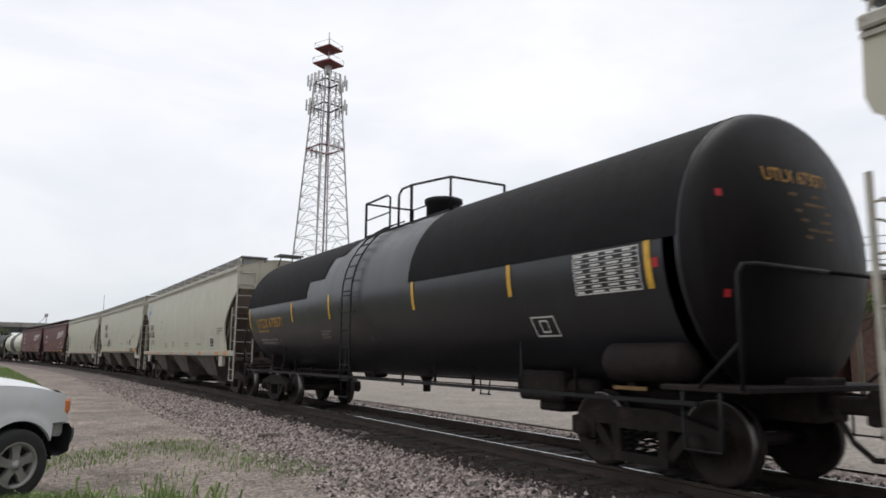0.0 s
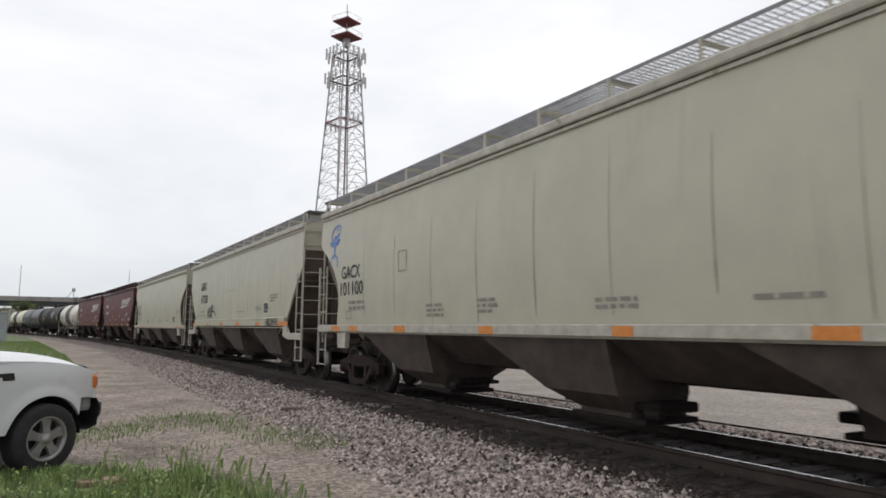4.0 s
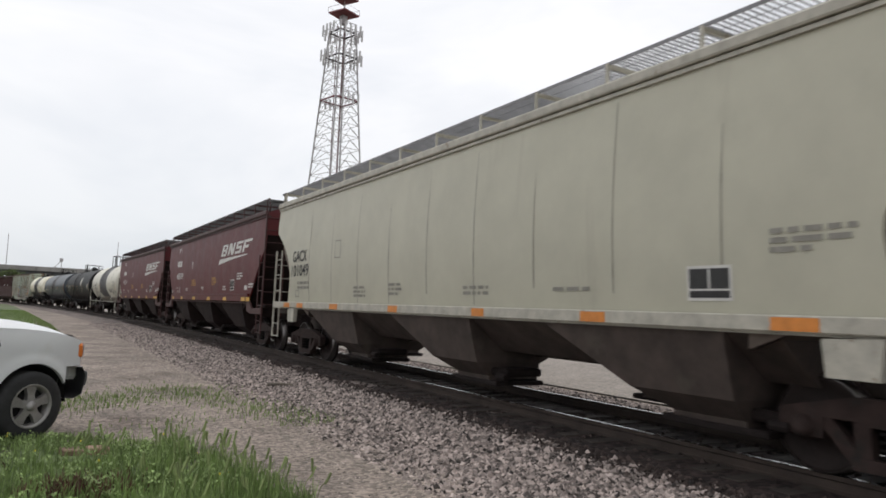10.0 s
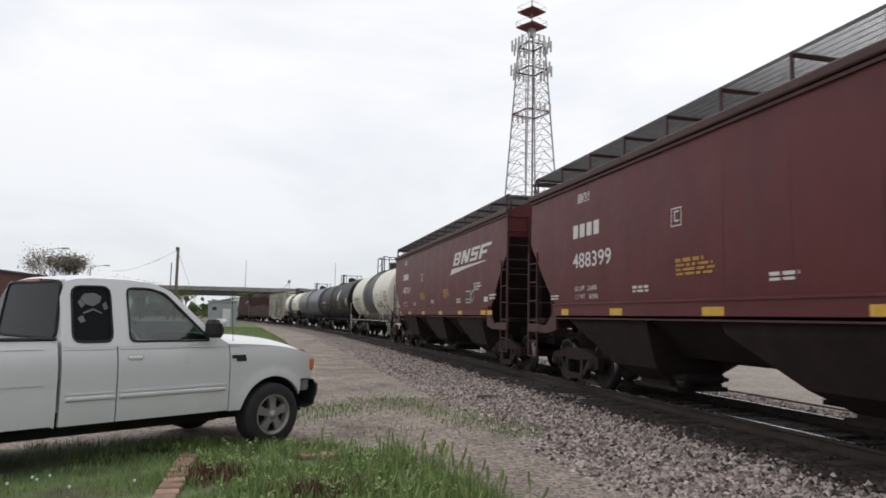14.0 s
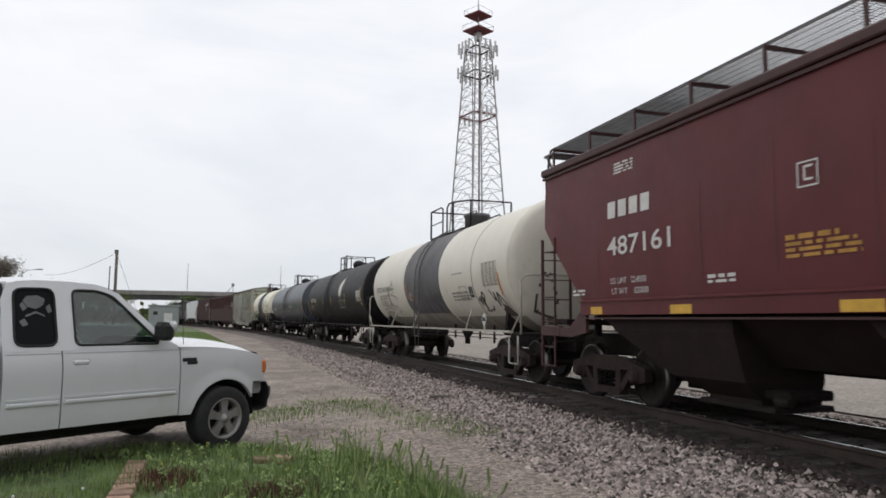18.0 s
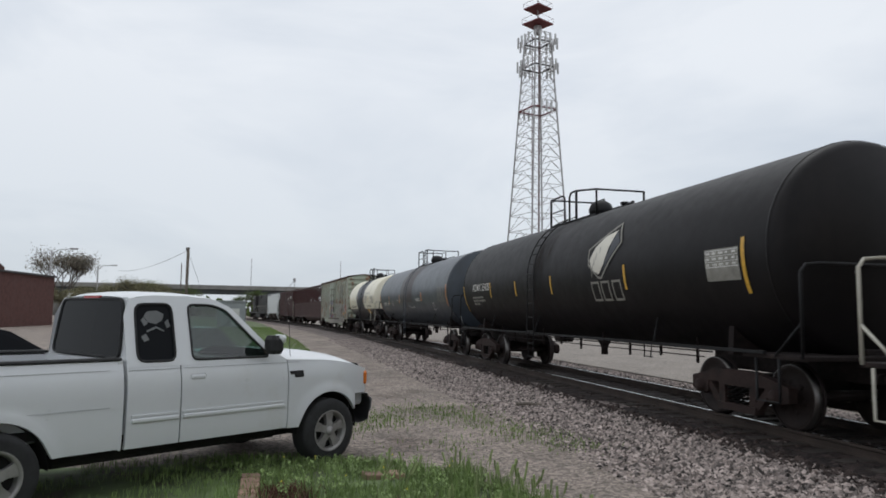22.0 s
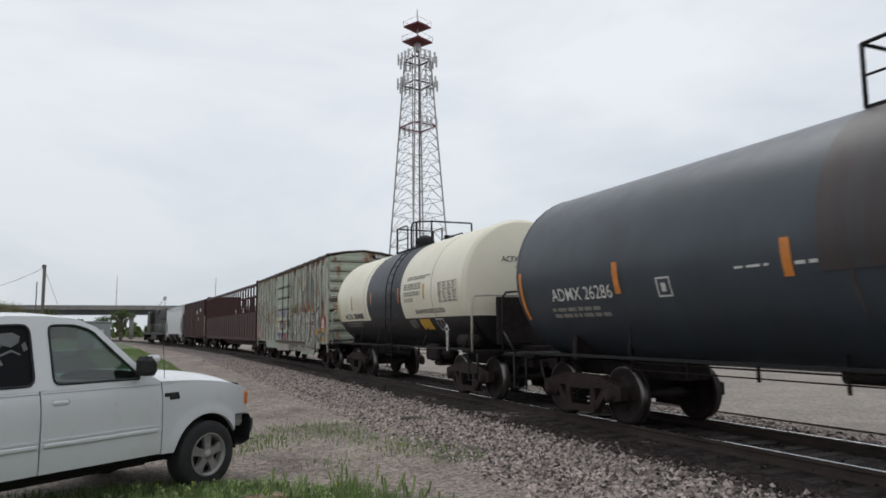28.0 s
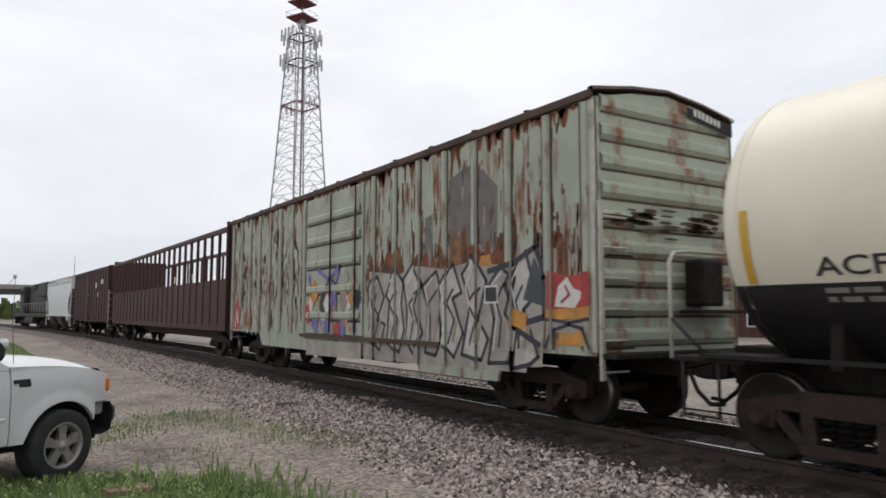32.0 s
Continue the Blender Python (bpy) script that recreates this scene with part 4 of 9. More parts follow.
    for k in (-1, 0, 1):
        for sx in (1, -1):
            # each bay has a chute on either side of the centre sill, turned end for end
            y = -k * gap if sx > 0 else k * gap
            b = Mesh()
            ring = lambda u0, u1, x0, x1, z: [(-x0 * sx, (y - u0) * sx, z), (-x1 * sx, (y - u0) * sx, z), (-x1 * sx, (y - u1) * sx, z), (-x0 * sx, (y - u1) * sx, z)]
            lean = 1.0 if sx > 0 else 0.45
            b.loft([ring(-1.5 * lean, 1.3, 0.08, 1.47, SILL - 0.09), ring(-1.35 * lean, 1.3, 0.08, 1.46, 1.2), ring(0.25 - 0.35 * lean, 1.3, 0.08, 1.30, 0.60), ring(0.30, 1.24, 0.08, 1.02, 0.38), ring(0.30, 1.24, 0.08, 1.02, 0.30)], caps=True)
            bay = part("discharge_bay", b, dark, car, "dark sloped discharge hopper")
            gt = Mesh().box(*sorted((-0.15 * sx, -1.06 * sx)), *sorted(((y - 0.15) * sx, (y - 1.5) * sx)), 0.25, 0.32, 0.01)
            gt.box(*sorted((-0.3 * sx, -1.0 * sx)), *sorted(((y - 1.24) * sx, (y - 1.66) * sx)), 0.40, 0.52, 0.03)
            gt.spin([(-0.11, 0.0), (-0.11, 0.06), (0.11, 0.06), (0.11, 0.0)], 8, "y", False, (-1.04 * sx, (y - 1.62) * sx, 0.40))
            part("outlet_gate", gt, M["steel"], bay)
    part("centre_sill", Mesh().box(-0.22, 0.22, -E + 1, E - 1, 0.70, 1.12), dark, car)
    couplers(car, E + 0.05)
    # marks on the side
    skin = Skin(side)
    for nm, mtl, draw in marks:
        m = Mesh()
        draw(skin, m)
        part(nm, m, mtl, car)
    return car


# tank car ----------------------------------------------------------------
def tank_car(centre, half, R, zc, label, bands, marks, rails, patches=(), dome="round", side_walk=True, heads=None, ladders_at=0.0, rails_out=(None, None), gear_at=None, walk_at=0.0, name="tank_car", rail_mat=None, walk_half=1.6, ends=((0.0, 0.25, 3.2), (0.0, 0.25, 3.2)), seams=(), head_marks=(), rail_h=0.62, dome_at=0.15, mark_shift=0.0, rail_z=1.1, bogie_paint="cast", ladder_mat=None, manway_mat=None, end_mat=None):
    car = new_car(name, label, "tank car", centre)
    n = 40
    ring = lambda y, r: [(math.cos(2 * math.pi * k / n) * r, y, zc + math.sin(2 * math.pi * k / n) * r) for k in range(n)]
    # shell in its painted bands
    for nm, y0, y1, mtl in bands:
        y0, y1 = -half - ends[0][0] if y0 <= -half else y0, half + ends[1][0] if y1 >= half else y1
        ys = [y0 + (y1 - y0) * k / max(1, round((y1 - y0) / 1.0)) for k in range(max(1, round((y1 - y0) / 1.0)) + 1)]
        part(nm, Mesh().loft([ring(y, R) for y in ys], smooth=True), mtl, car)
    depths = []
    for sgn, mtl, (ext, kn, crown) in ((-1, heads[0], ends[0]), (1, heads[1], ends[1])):
        # a dished head: a tight knuckle, then a shallow crown
        turn = math.pi / 2 - math.asin((R - kn) / (crown - kn))
        deep = crown - (crown - kn) * math.sin(turn)
        prof = [(kn * math.sin(turn * k / 8), R - kn + kn * math.cos(turn * k / 8)) for k in range(9)]
        apex = math.pi / 2 - turn
        prof += [(deep - crown + crown * math.cos(apex * k / 8), max(0.01, crown * math.sin(apex * k / 8))) for k in range(7, -1, -1)]
        part("tank_head", Mesh().loft([ring(sgn * (half + ext + a), r) for a, r in prof], smooth=True), mtl, car)
        depths.append(ext + deep)
        if sgn < 0:
            dish = lambda x, z: (x, -(half + ext + deep - crown + math.sqrt(crown ** 2 - x * x - (z - zc) ** 2)) - 0.006, z)
            for text, mt, x0, x1, z0, z1 in head_marks:
                hm = Mesh()
                if text:
                    v, f = letters(text, 1.0, 0.012)
                    a0, a1, b0, b1 = min(a for a, b in v), max(a for a, b in v), min(b for a, b in v), max(b for a, b in v)
                    hm.add([dish(x0 + (a - a0) / (a1 - a0) * (x1 - x0), z0 + (b - b0) / (b1 - b0) * (z1 - z0)) for a, b in v], f)
                else:
                    hm.add([dish(x0, z0), dish(x1, z0), dish(x1, z1), dish(x0, z1)], [(0, 1, 2, 3)])
                part("head_stencil", hm, mt, car)
        for y0, y1, a0, a1, coat in patches:
            if coat is M["tank_belly"]:
                line = R * math.cos(radians(a0))
                arcs = []
                for a, r in prof:
                    w = math.acos(max(-1.0, min(1.0, line / r)))
                    arcs.append([(-math.sin(w + (2 * math.pi - 2 * w) * q / 20) * (r + 0.009), sgn * (half + ext + a + 0.006), zc + math.cos(w + (2 * math.pi - 2 * w) * q / 20) * (r + 0.009)) for q in range(21)])
                part("head_coating", Mesh().loft(arcs, closed=False, smooth=True), coat, car)
    for y in seams:
        part("shell_seam", Mesh().loft([ring(y + a, R + b) for a, b in ((-0.016, 0.0), (-0.01, 0.007), (0.01, 0.007), (0.016, 0.0))], smooth=True), M["seam"] if bands[0][3] is not M["tank_cream"] else M["cream_seam"], car)
    for y in (-half - ends[0][0], half + ends[1][0]):
        part("weld_seam", Mesh().loft([ring(y + a, R + b) for a, b in ((-0.025, 0.0), (-0.02, 0.008), (0.02, 0.008), (0.025, 0.0))], smooth=True), bands[0][3] if y < 0 else bands[-1][3], car)
    # stains and coatings that follow the shell
    for y0, y1, a0, a1, mtl in patches:
        m = Mesh()
        cols = 48
        m.loft([[(-math.sin(radians(a0 + (a1 - a0) * k / cols)) * (R + 0.011), y, zc + math.cos(radians(a0 + (a1 - a0) * k / cols)) * (R + 0.011)) for k in range(cols + 1)] for y in (y0, (y0 + y1) / 2, y1)], closed=False, smooth=True)
        part("coating", m, mtl, car)
    # stub sills, saddles and side rail
    for sgn in (-1, 1):
        a, b = sgn * (half - 2.6), sgn * (half + 0.75)
        part("stub_sill", Mesh().box(-0.3, 0.3, min(a, b), max(a, b), 0.70, 1.16, 0.02), M["steel"], car)
        sd = Mesh()
        y = sgn * (half - 0.95)
        cut = [(-1.15, 1.0), (1.15, 1.0)] + [(R * 1.0 * math.sin(radians(q)), zc - R * math.cos(radians(q)) + 0.01) for q in (46, 32, 16, 0, -16, -32, -46)]
        sd.add([(x, y - 0.06, z) for x, z in cut] + [(x, y + 0.06, z) for x, z in cut], [tuple(range(9)), tuple(reversed(range(9, 18)))] + [(j, j + 9, (j + 1) % 9 + 9, (j + 1) % 9) for j in range(9)])
        part("saddle", sd, M["steel"], car)
        ep = sgn * max(half + 0.55, half + depths[0 if sgn < 0 else 1] - 0.10)
        if rails_out[0 if sgn < 0 else 1]:
            ep = sgn * (half + rails_out[0 if sgn < 0 else 1] - 0.15)
        pl = Mesh().box(-1.5, 1.5, min(sgn * (half - 0.2), ep + sgn * 0.2), max(sgn * (half - 0.2), ep + sgn * 0.2), 1.02, 1.08, 0.01)
        part("end_platform", pl, M["steel"], car)
        hr = Mesh()
        for sx in (-1, 1):
            step = Mesh()
            hr.tube([(sx * 1.5, ep + sgn * 0.15, 1.05), (sx * 1.5, ep + sgn * 0.15, 2.15), (sx * 1.42, ep + sgn * 0.15, 2.25), (sx * 1.2, ep + sgn * 0.15, 2.27), (0, ep + sgn * 0.15, 2.27)], 0.024)
            step.tube([(sx * 1.5, ep + sgn * 0.15, 1.5), (sx * 1.5, ep - sgn * 0.35, 1.06)], 0.02)
            st = [(sx * 1.5, sgn * (half + 0.55), 1.02), (sx * 1.5, sgn * (half + 0.55), 0.45), (sx * 1.5, sgn * (half + 0.1), 0.45), (sx * 1.5, sgn * (half + 0.1), 1.02)]
            part("end_step", step.tube(st, 0.02), rail_mat or rails, car)
        part("end_handrail", hr, end_mat or rail_mat or rails, car)
        bogie(car, sgn * (half - 0.95), bogie_paint)
    if side_walk:
        for sx in (-1, 1):
            sw = Mesh().box(sx * 1.52 - 0.03, sx * 1.52 + 0.03, -half - 0.3, half + 0.3, rail_z - 0.022, rail_z + 0.022)
            for k in range(3):
                y = (-half + 2.6, 0.9, half - 2.9)[k]
                sw.tube([(sx * 1.5, y, rail_z), (sx * R * 0.82, y + 0.22, zc - R * 0.62)], 0.018)
            part("side_rail", sw, rail_mat or rails, car)
    # piping and rigging below
    pp = Mesh()
    pp.tube([(-0.75, -half + 2.0, 0.98), (-0.75, half - 2.0, 0.98)], 0.014)
    pp.tube([(-0.9, -half + 2.0, 0.90), (-0.9, half - 2.0, 0.88)], 0.011)
    for k in range(10):
        y = -half + 2.2 + (2 * half - 4.4) * k / 9
        pp.box(-0.92, -0.87, y - 0.01, y + 0.01, 0.84 if k % 2 else 0.78, 1.05 if k % 3 else 1.22)
    pp.spin([(0.62, 0.08), (0.80, 0.08), (0.95, 0.16), (1.15, 0.18)], 14, "z")
    pp.box(-0.35, 0.0, 1.8, 2.4, 0.85, 1.15, 0.05)
    part("brake_rigging", pp, M["steel"], car)
    if gear_at:
        a, b = gear_at
        gr = Mesh().box(-0.95, -0.35, a, b, 0.74, 1.16, 0.05).box(-0.85, -0.4, a + 0.1, b - 0.35, 0.60, 0.76, 0.04)
        gr.spin([(a - 0.5, 0.0), (a - 0.48, 0.14), (a, 0.16), (a + 0.02, 0.0)], 14, "y", True, (-0.7, 0, 0.92))
        part("brake_cylinder", gr, M["steel"], car, "greasy brake cylinder and valve block")
    # top platform, manway and rails
    pz = zc + R - 0.11
    w = walk_half
    pf = Mesh()
    for k in range(int(2 * w / 0.1)):
        y = -w + k * 0.1
        pf.box(-0.62, 0.62, y, y + 0.03, pz - 0.02, pz + 0.02)
    for x in (-0.62, -0.3, 0.3, 0.62):
        pf.box(x - 0.015, x + 0.015, -w, w, pz - 0.05, pz + 0.03)
    platform = tagged(part("platform", pf, rails, car), "steel grating platform on top", kind="stuff")
    h, low = pz + rail_h, pz + rail_h * 0.8
    far = Mesh().tube([(-0.62, w, pz), (-0.62, w, h)], 0.03)
    far.tube([(-0.62, w, h), (-0.62, w * 0.42, h), (-0.62, w * 0.34, h - 0.07), (-0.62, w * 0.34, pz)], 0.024)
    far.tube([(-0.62, w, pz + rail_h * 0.5), (-0.62, w * 0.34, pz + rail_h * 0.5)], 0.016)
    part("handrail", far, rails, platform)
    tall = Mesh().tube([(-0.62, w * 0.12, pz), (-0.62, w * 0.12, h - 0.1), (-0.62, w * 0.04, h), (-0.62, -w * 0.18, pz + rail_h), (-0.62, -w, low), (-0.62, -w, pz)], 0.026)
    tall.tube([(-0.62, -w * 0.18, pz), (-0.62, -w * 0.18, pz + rail_h)], 0.032)
    part("handrail", tall, rails, platform)
    back = Mesh().tube([(0.62, w, pz), (0.62, w, h), (0.62, w * 0.5, h), (0.62, w * 0.5, pz)], 0.024)
    back.tube([(0.62, w * 0.5, pz + rail_h * 0.55), (0.62, -w * 0.55, pz + rail_h * 0.55), (0.62, -w * 0.62, pz + rail_h * 0.45), (0.62, -w * 0.62, pz)], 0.022)
    back.tube([(0.62, -w, pz), (0.62, -w, low)], 0.026)
    part("handrail", back, rails, platform)
    for y, z in ((-w, low), (w, h)):
        part("handrail", Mesh().tube([(-0.62, y, z), (0.62, y, z)], 0.024), rails, platform)
    for ob in [platform] + list(platform.children):
        ob.data.transform(pose(0, walk_at, 0))
    dm = Mesh()
    if dome == "flat":
        dm.spin([(zc + R - 0.15, 0.36), (pz + 0.40, 0.36), (pz + 0.42, 0.40), (pz + 0.50, 0.40), (pz + 0.52, 0.36), (pz + 0.54, 0.0)], 20, "z")
    else:
        dm.spin([(zc + R - 0.15, 0.26), (pz + 0.16, 0.26), (pz + 0.18, 0.30), (pz + 0.26, 0.31), (pz + 0.40, 0.26), (pz + 0.49, 0.14), (pz + 0.52, 0.01)], 20, "z")
    part("manway", dm.moved(pose(0, dome_at, 0)), manway_mat or rails, car)
    vl = Mesh().spin([(pz, 0.07), (pz + 0.25, 0.07), (pz + 0.27, 0.11), (pz + 0.32, 0.10)], 10, "z", True, (0.1, -0.9, 0)).tube([(0.1, -0.9, pz + 0.2), (0.1, -1.3, pz + 0.25), (0.1, -1.35, pz)], 0.05)
    part("valve", vl, rails, car)
    # side ladder, bent over the shell
    for sx in (-1, 1):
        ld = Mesh()
        for dy in (-0.23, 0.23):
            y = ladders_at + dy
            pts = [(sx * math.sin(radians(a)) * (R + 0.09), y, zc + math.cos(radians(a)) * (R + 0.09)) for a in range(18, 91, 9)] + [(sx * (R + 0.09), y, z) for z in (1.9, 1.1)] + [(sx * (R + 0.06), y * 1.0 + (0.08 if dy < 0 else -0.08), 0.5)]
            ld.tube(pts, 0.016)
        for k in range(9):
            a = 24 + k * 9
            p = (sx * math.sin(radians(min(a, 90))) * (R + 0.09), zc + math.cos(radians(min(a, 90))) * (R + 0.09))
            ld.tube([(p[0], ladders_at - 0.23, p[1]), (p[0], ladders_at + 0.23, p[1])], 0.015, 5)
        for z in (2.2, 1.85, 1.5, 1.15, 0.85, 0.52):
            ld.tube([(sx * (R + 0.08), ladders_at - 0.22, z), (sx * (R + 0.08), ladders_at + 0.22, z)], 0.015, 5)
        part("ladder", ld, ladder_mat or rails, car, "steel ladder bent over the tank")
    couplers(car, half + 0.62)
    skin = Skin(lambda z: math.sqrt(max(0.01, (R + 0.002) ** 2 - (z - zc) ** 2)))
    skin.shift = mark_shift
    for nm, mtl, draw in marks:
        m = Mesh()
        draw(skin, m)
        ob = part(nm, m, mtl, car)
        if nm == "grime":
            tagged(ob, kind="stuff")
    return car


# boxcars, bulkhead car, locomotive ----------------------------------------
M["box_green"] = mat("pale_green_flaking_paint", (0.35, 0.385, 0.31), 0.6, var=0.14, scale=1.3, dirt=(0.20, 0.082, 0.038), dirt_at=0.54, dirt_scale=1.7, dirt_stretch=(1.0, 2.0, 0.4), bump=0.25, bump_scale=14, dirt_soft=0.10)
M["box_roof"] = mat("rusty_roof_edge", (0.075, 0.045, 0.032), 0.8, var=0.4, scale=3)
M["box_brown"] = mat("oxide_brown_paint", (0.052, 0.016, 0.015), 0.65, var=0.2, scale=1.5, dirt=(0.05, 0.022, 0.02), dirt_at=0.5, dirt_scale=2.0, dirt_stretch=STREAK, dirt_soft=0.2)
M["loco"] = mat("dark_blue_black_locomotive_paint", (0.016, 0.013, 0.014), 0.55, var=0.3, scale=2)
M["hop_white"] = mat("bright_white_hopper_paint", (0.70, 0.71, 0.72), 0.4, var=0.06, scale=2)
M["g_silver"] = mat("silver_spray_paint", (0.33, 0.30, 0.265), 0.5, var=0.25, scale=3, dirt=(0.2, 0.14, 0.1), dirt_at=0.62, dirt_scale=2.5)
M["g_pale"] = mat("chalky_spray_paint", (0.45, 0.43, 0.39), 0.6, var=0.2, scale=3, dirt=(0.25, 0.20, 0.16), dirt_at=0.58, dirt_scale=2.5)
M["g_grey"] = mat("flat_grey_repaint", (0.16, 0.15, 0.14), 0.8, var=0.15, scale=3)
M["g_black"] = mat("black_spray_paint", (0.035, 0.035, 0.045), 0.6, var=0.3, scale=4)
M["g_orange"] = mat("orange_spray_paint", (0.52, 0.24, 0.05), 0.6, var=0.25, scale=4)
M["g_red"] = mat("red_spray_paint", (0.38, 0.05, 0.04), 0.6, var=0.25, scale=4)
M["g_violet"] = mat("violet_spray_paint", (0.17, 0.15, 0.36), 0.6, var=0.25, scale=4)
M["g_buff"] = mat("bare_primer_patch", (0.30, 0.25, 0.20), 0.7, var=0.2, scale=3)
M["g_rust"] = mat("scorched_rust_patch", (0.17, 0.058, 0.026), 0.8, var=0.35, scale=4)


def box_shell(car, half, x, z0, z1, peak, paint, roof, posts, door, deep=0.045):
    """Sides, ends, roof and door of a boxcar."""
    for sx in (-1, 1):
        a, b = sorted((sx * x, sx * (x - 0.06)))
        part("side_sheet", Mesh().box(a, b, -half, half, z0, z1), paint, car)
        for k, y in enumerate(posts):
            a, b = sorted((sx * x, sx * (x + deep)))
            m = Mesh().loft([[(sx * x, y - 0.07, z), (sx * (x + deep), y - 0.045, z), (sx * (x + deep), y + 0.045, z), (sx * x, y + 0.07, z)] for z in (z0 + 0.05, z1 - 0.05)], closed=False)
            part("side_post", m, paint, car)
        d0, d1 = door
        dm = Mesh().box(*sorted((sx * (x + 0.01), sx * (x + 0.05))), d0, d1, z0 + 0.08, z1 - 0.12, 0.01)
        dr = part("door", dm, paint, car, "ribbed steel sliding door")
        for z in (z0 + 0.5, z0 + 1.1, z0 + 1.7, z0 + 2.25, z0 + 2.77):
            part("door_rib", Mesh().loft([[(sx * (x + 0.05), y, z - 0.09), (sx * (x + 0.085), y, z - 0.05), (sx * (x + 0.085), y, z + 0.05), (sx * (x + 0.05), y, z + 0.09)] for y in (d0 + 0.08, d1 - 0.08)], closed=False), paint, dr)
            part("rust_line", Mesh().box(*sorted((sx * (x + 0.051), sx * (x + 0.054))), d0 + 0.05, d1 - 0.05, z - 0.15, z - 0.095), roof, dr)
        for y in (d0 + 0.25, (d0 + d1) / 2):
            part("lock_rod", Mesh().tube([(sx * (x + 0.10), y, z0 + 0.1), (sx * (x + 0.10), y, z1 - 0.15)], 0.018), M["steel"], dr)
        part("door_track", Mesh().box(*sorted((sx * x, sx * (x + 0.09))), d0 - 3.0, d1 + 0.3, z0 - 0.02, z0 + 0.06), roof, car)
        part("eave_rail", Mesh().box(*sorted((sx * (x - 0.02), sx * (x + 0.05))), -half, half, z1 - 0.02, z1 + 0.10, 0.015), roof, car)
    for sy in (-1, 1):
        y = sy * half
        em = Mesh().box(-x + 0.02, x - 0.02, *sorted((y, y - sy * 0.06)), z0, z1)
        gable = [(-x, z1), (x, z1), (x * 0.5, (z1 + peak * 2) / 3), (0, peak), (-x * 0.5, (z1 + peak * 2) / 3)]
        em.add([(p, y, q) for p, q in gable] + [(p, y - sy * 0.06, q) for p, q in gable], [tuple(range(5)), tuple(reversed(range(5, 10)))])
        end = part("end_wall", em, paint, car, "horizontally corrugated steel end")
        for k in range(9):
            z = z0 + 0.25 + (z1 - z0 - 0.3) * k / 8
            part("corrugation", Mesh().loft([[(q * (x - 0.12), y + sy * d, z + e) for d, e in ((0, -0.11), (0.045, -0.05), (0.045, 0.05), (0, 0.11))] for q in (-1, 1)], closed=False), paint, end)
        ld = part("end_ladder", Mesh().box(-x - 0.01, -x + 0.05, *sorted((y + sy * 0.06, y + sy * 0.10)), 0.7, 3.0), M["bar_light"], car)
        for k in range(6):
            part("rung", Mesh().tube([(-x, y + sy * 0.08, 0.8 + k * 0.4), (-x + 0.5, y + sy * 0.08, 0.8 + k * 0.4)], 0.016, 5), M["bar_light"], ld)
        part("end_platform", Mesh().box(-x, x, *sorted((y, y + sy * 0.35)), 0.98, 1.04), M["steel"], car)
    rf = Mesh()
    arc = [(-x - 0.04, z1 + 0.08), (-x * 0.5, (z1 + peak * 2) / 3 + 0.05), (0, peak + 0.04), (x * 0.5, (z1 + peak * 2) / 3 + 0.05), (x + 0.04, z1 + 0.08)]
    rf.loft([[(p, y, q) for p, q in arc] for y in (-half - 0.05, half + 0.05)], closed=False)
    part("roof", rf, roof, car)
    n = int(2 * half / 1.3)
    for k in range(n + 1):
        y = -half + 2 * half * k / n
        part("roof_rib", Mesh().loft([[(p, y + d, q + e) for p, q in arc] for d, e in ((-0.06, 0.0), (-0.03, 0.05), (0.03, 0.05), (0.06, 0.0))], closed=False), roof, car)


def clipped(pts, axis, at, keep_above):
    """The part of a polygon on one side of a line."""
    out = []
    for (p, q) in zip(pts, pts[1:] + pts[:1]):
        dp, dq = (p[axis] - at) * keep_above, (q[axis] - at) * keep_above
        if dp >= 0:
            out.append(p)
        if dp * dq < 0:
            t = dp / (dp - dq)
            out.append((p[0] + (q[0] - p[0]) * t, p[1] + (q[1] - p[1]) * t))
    return out


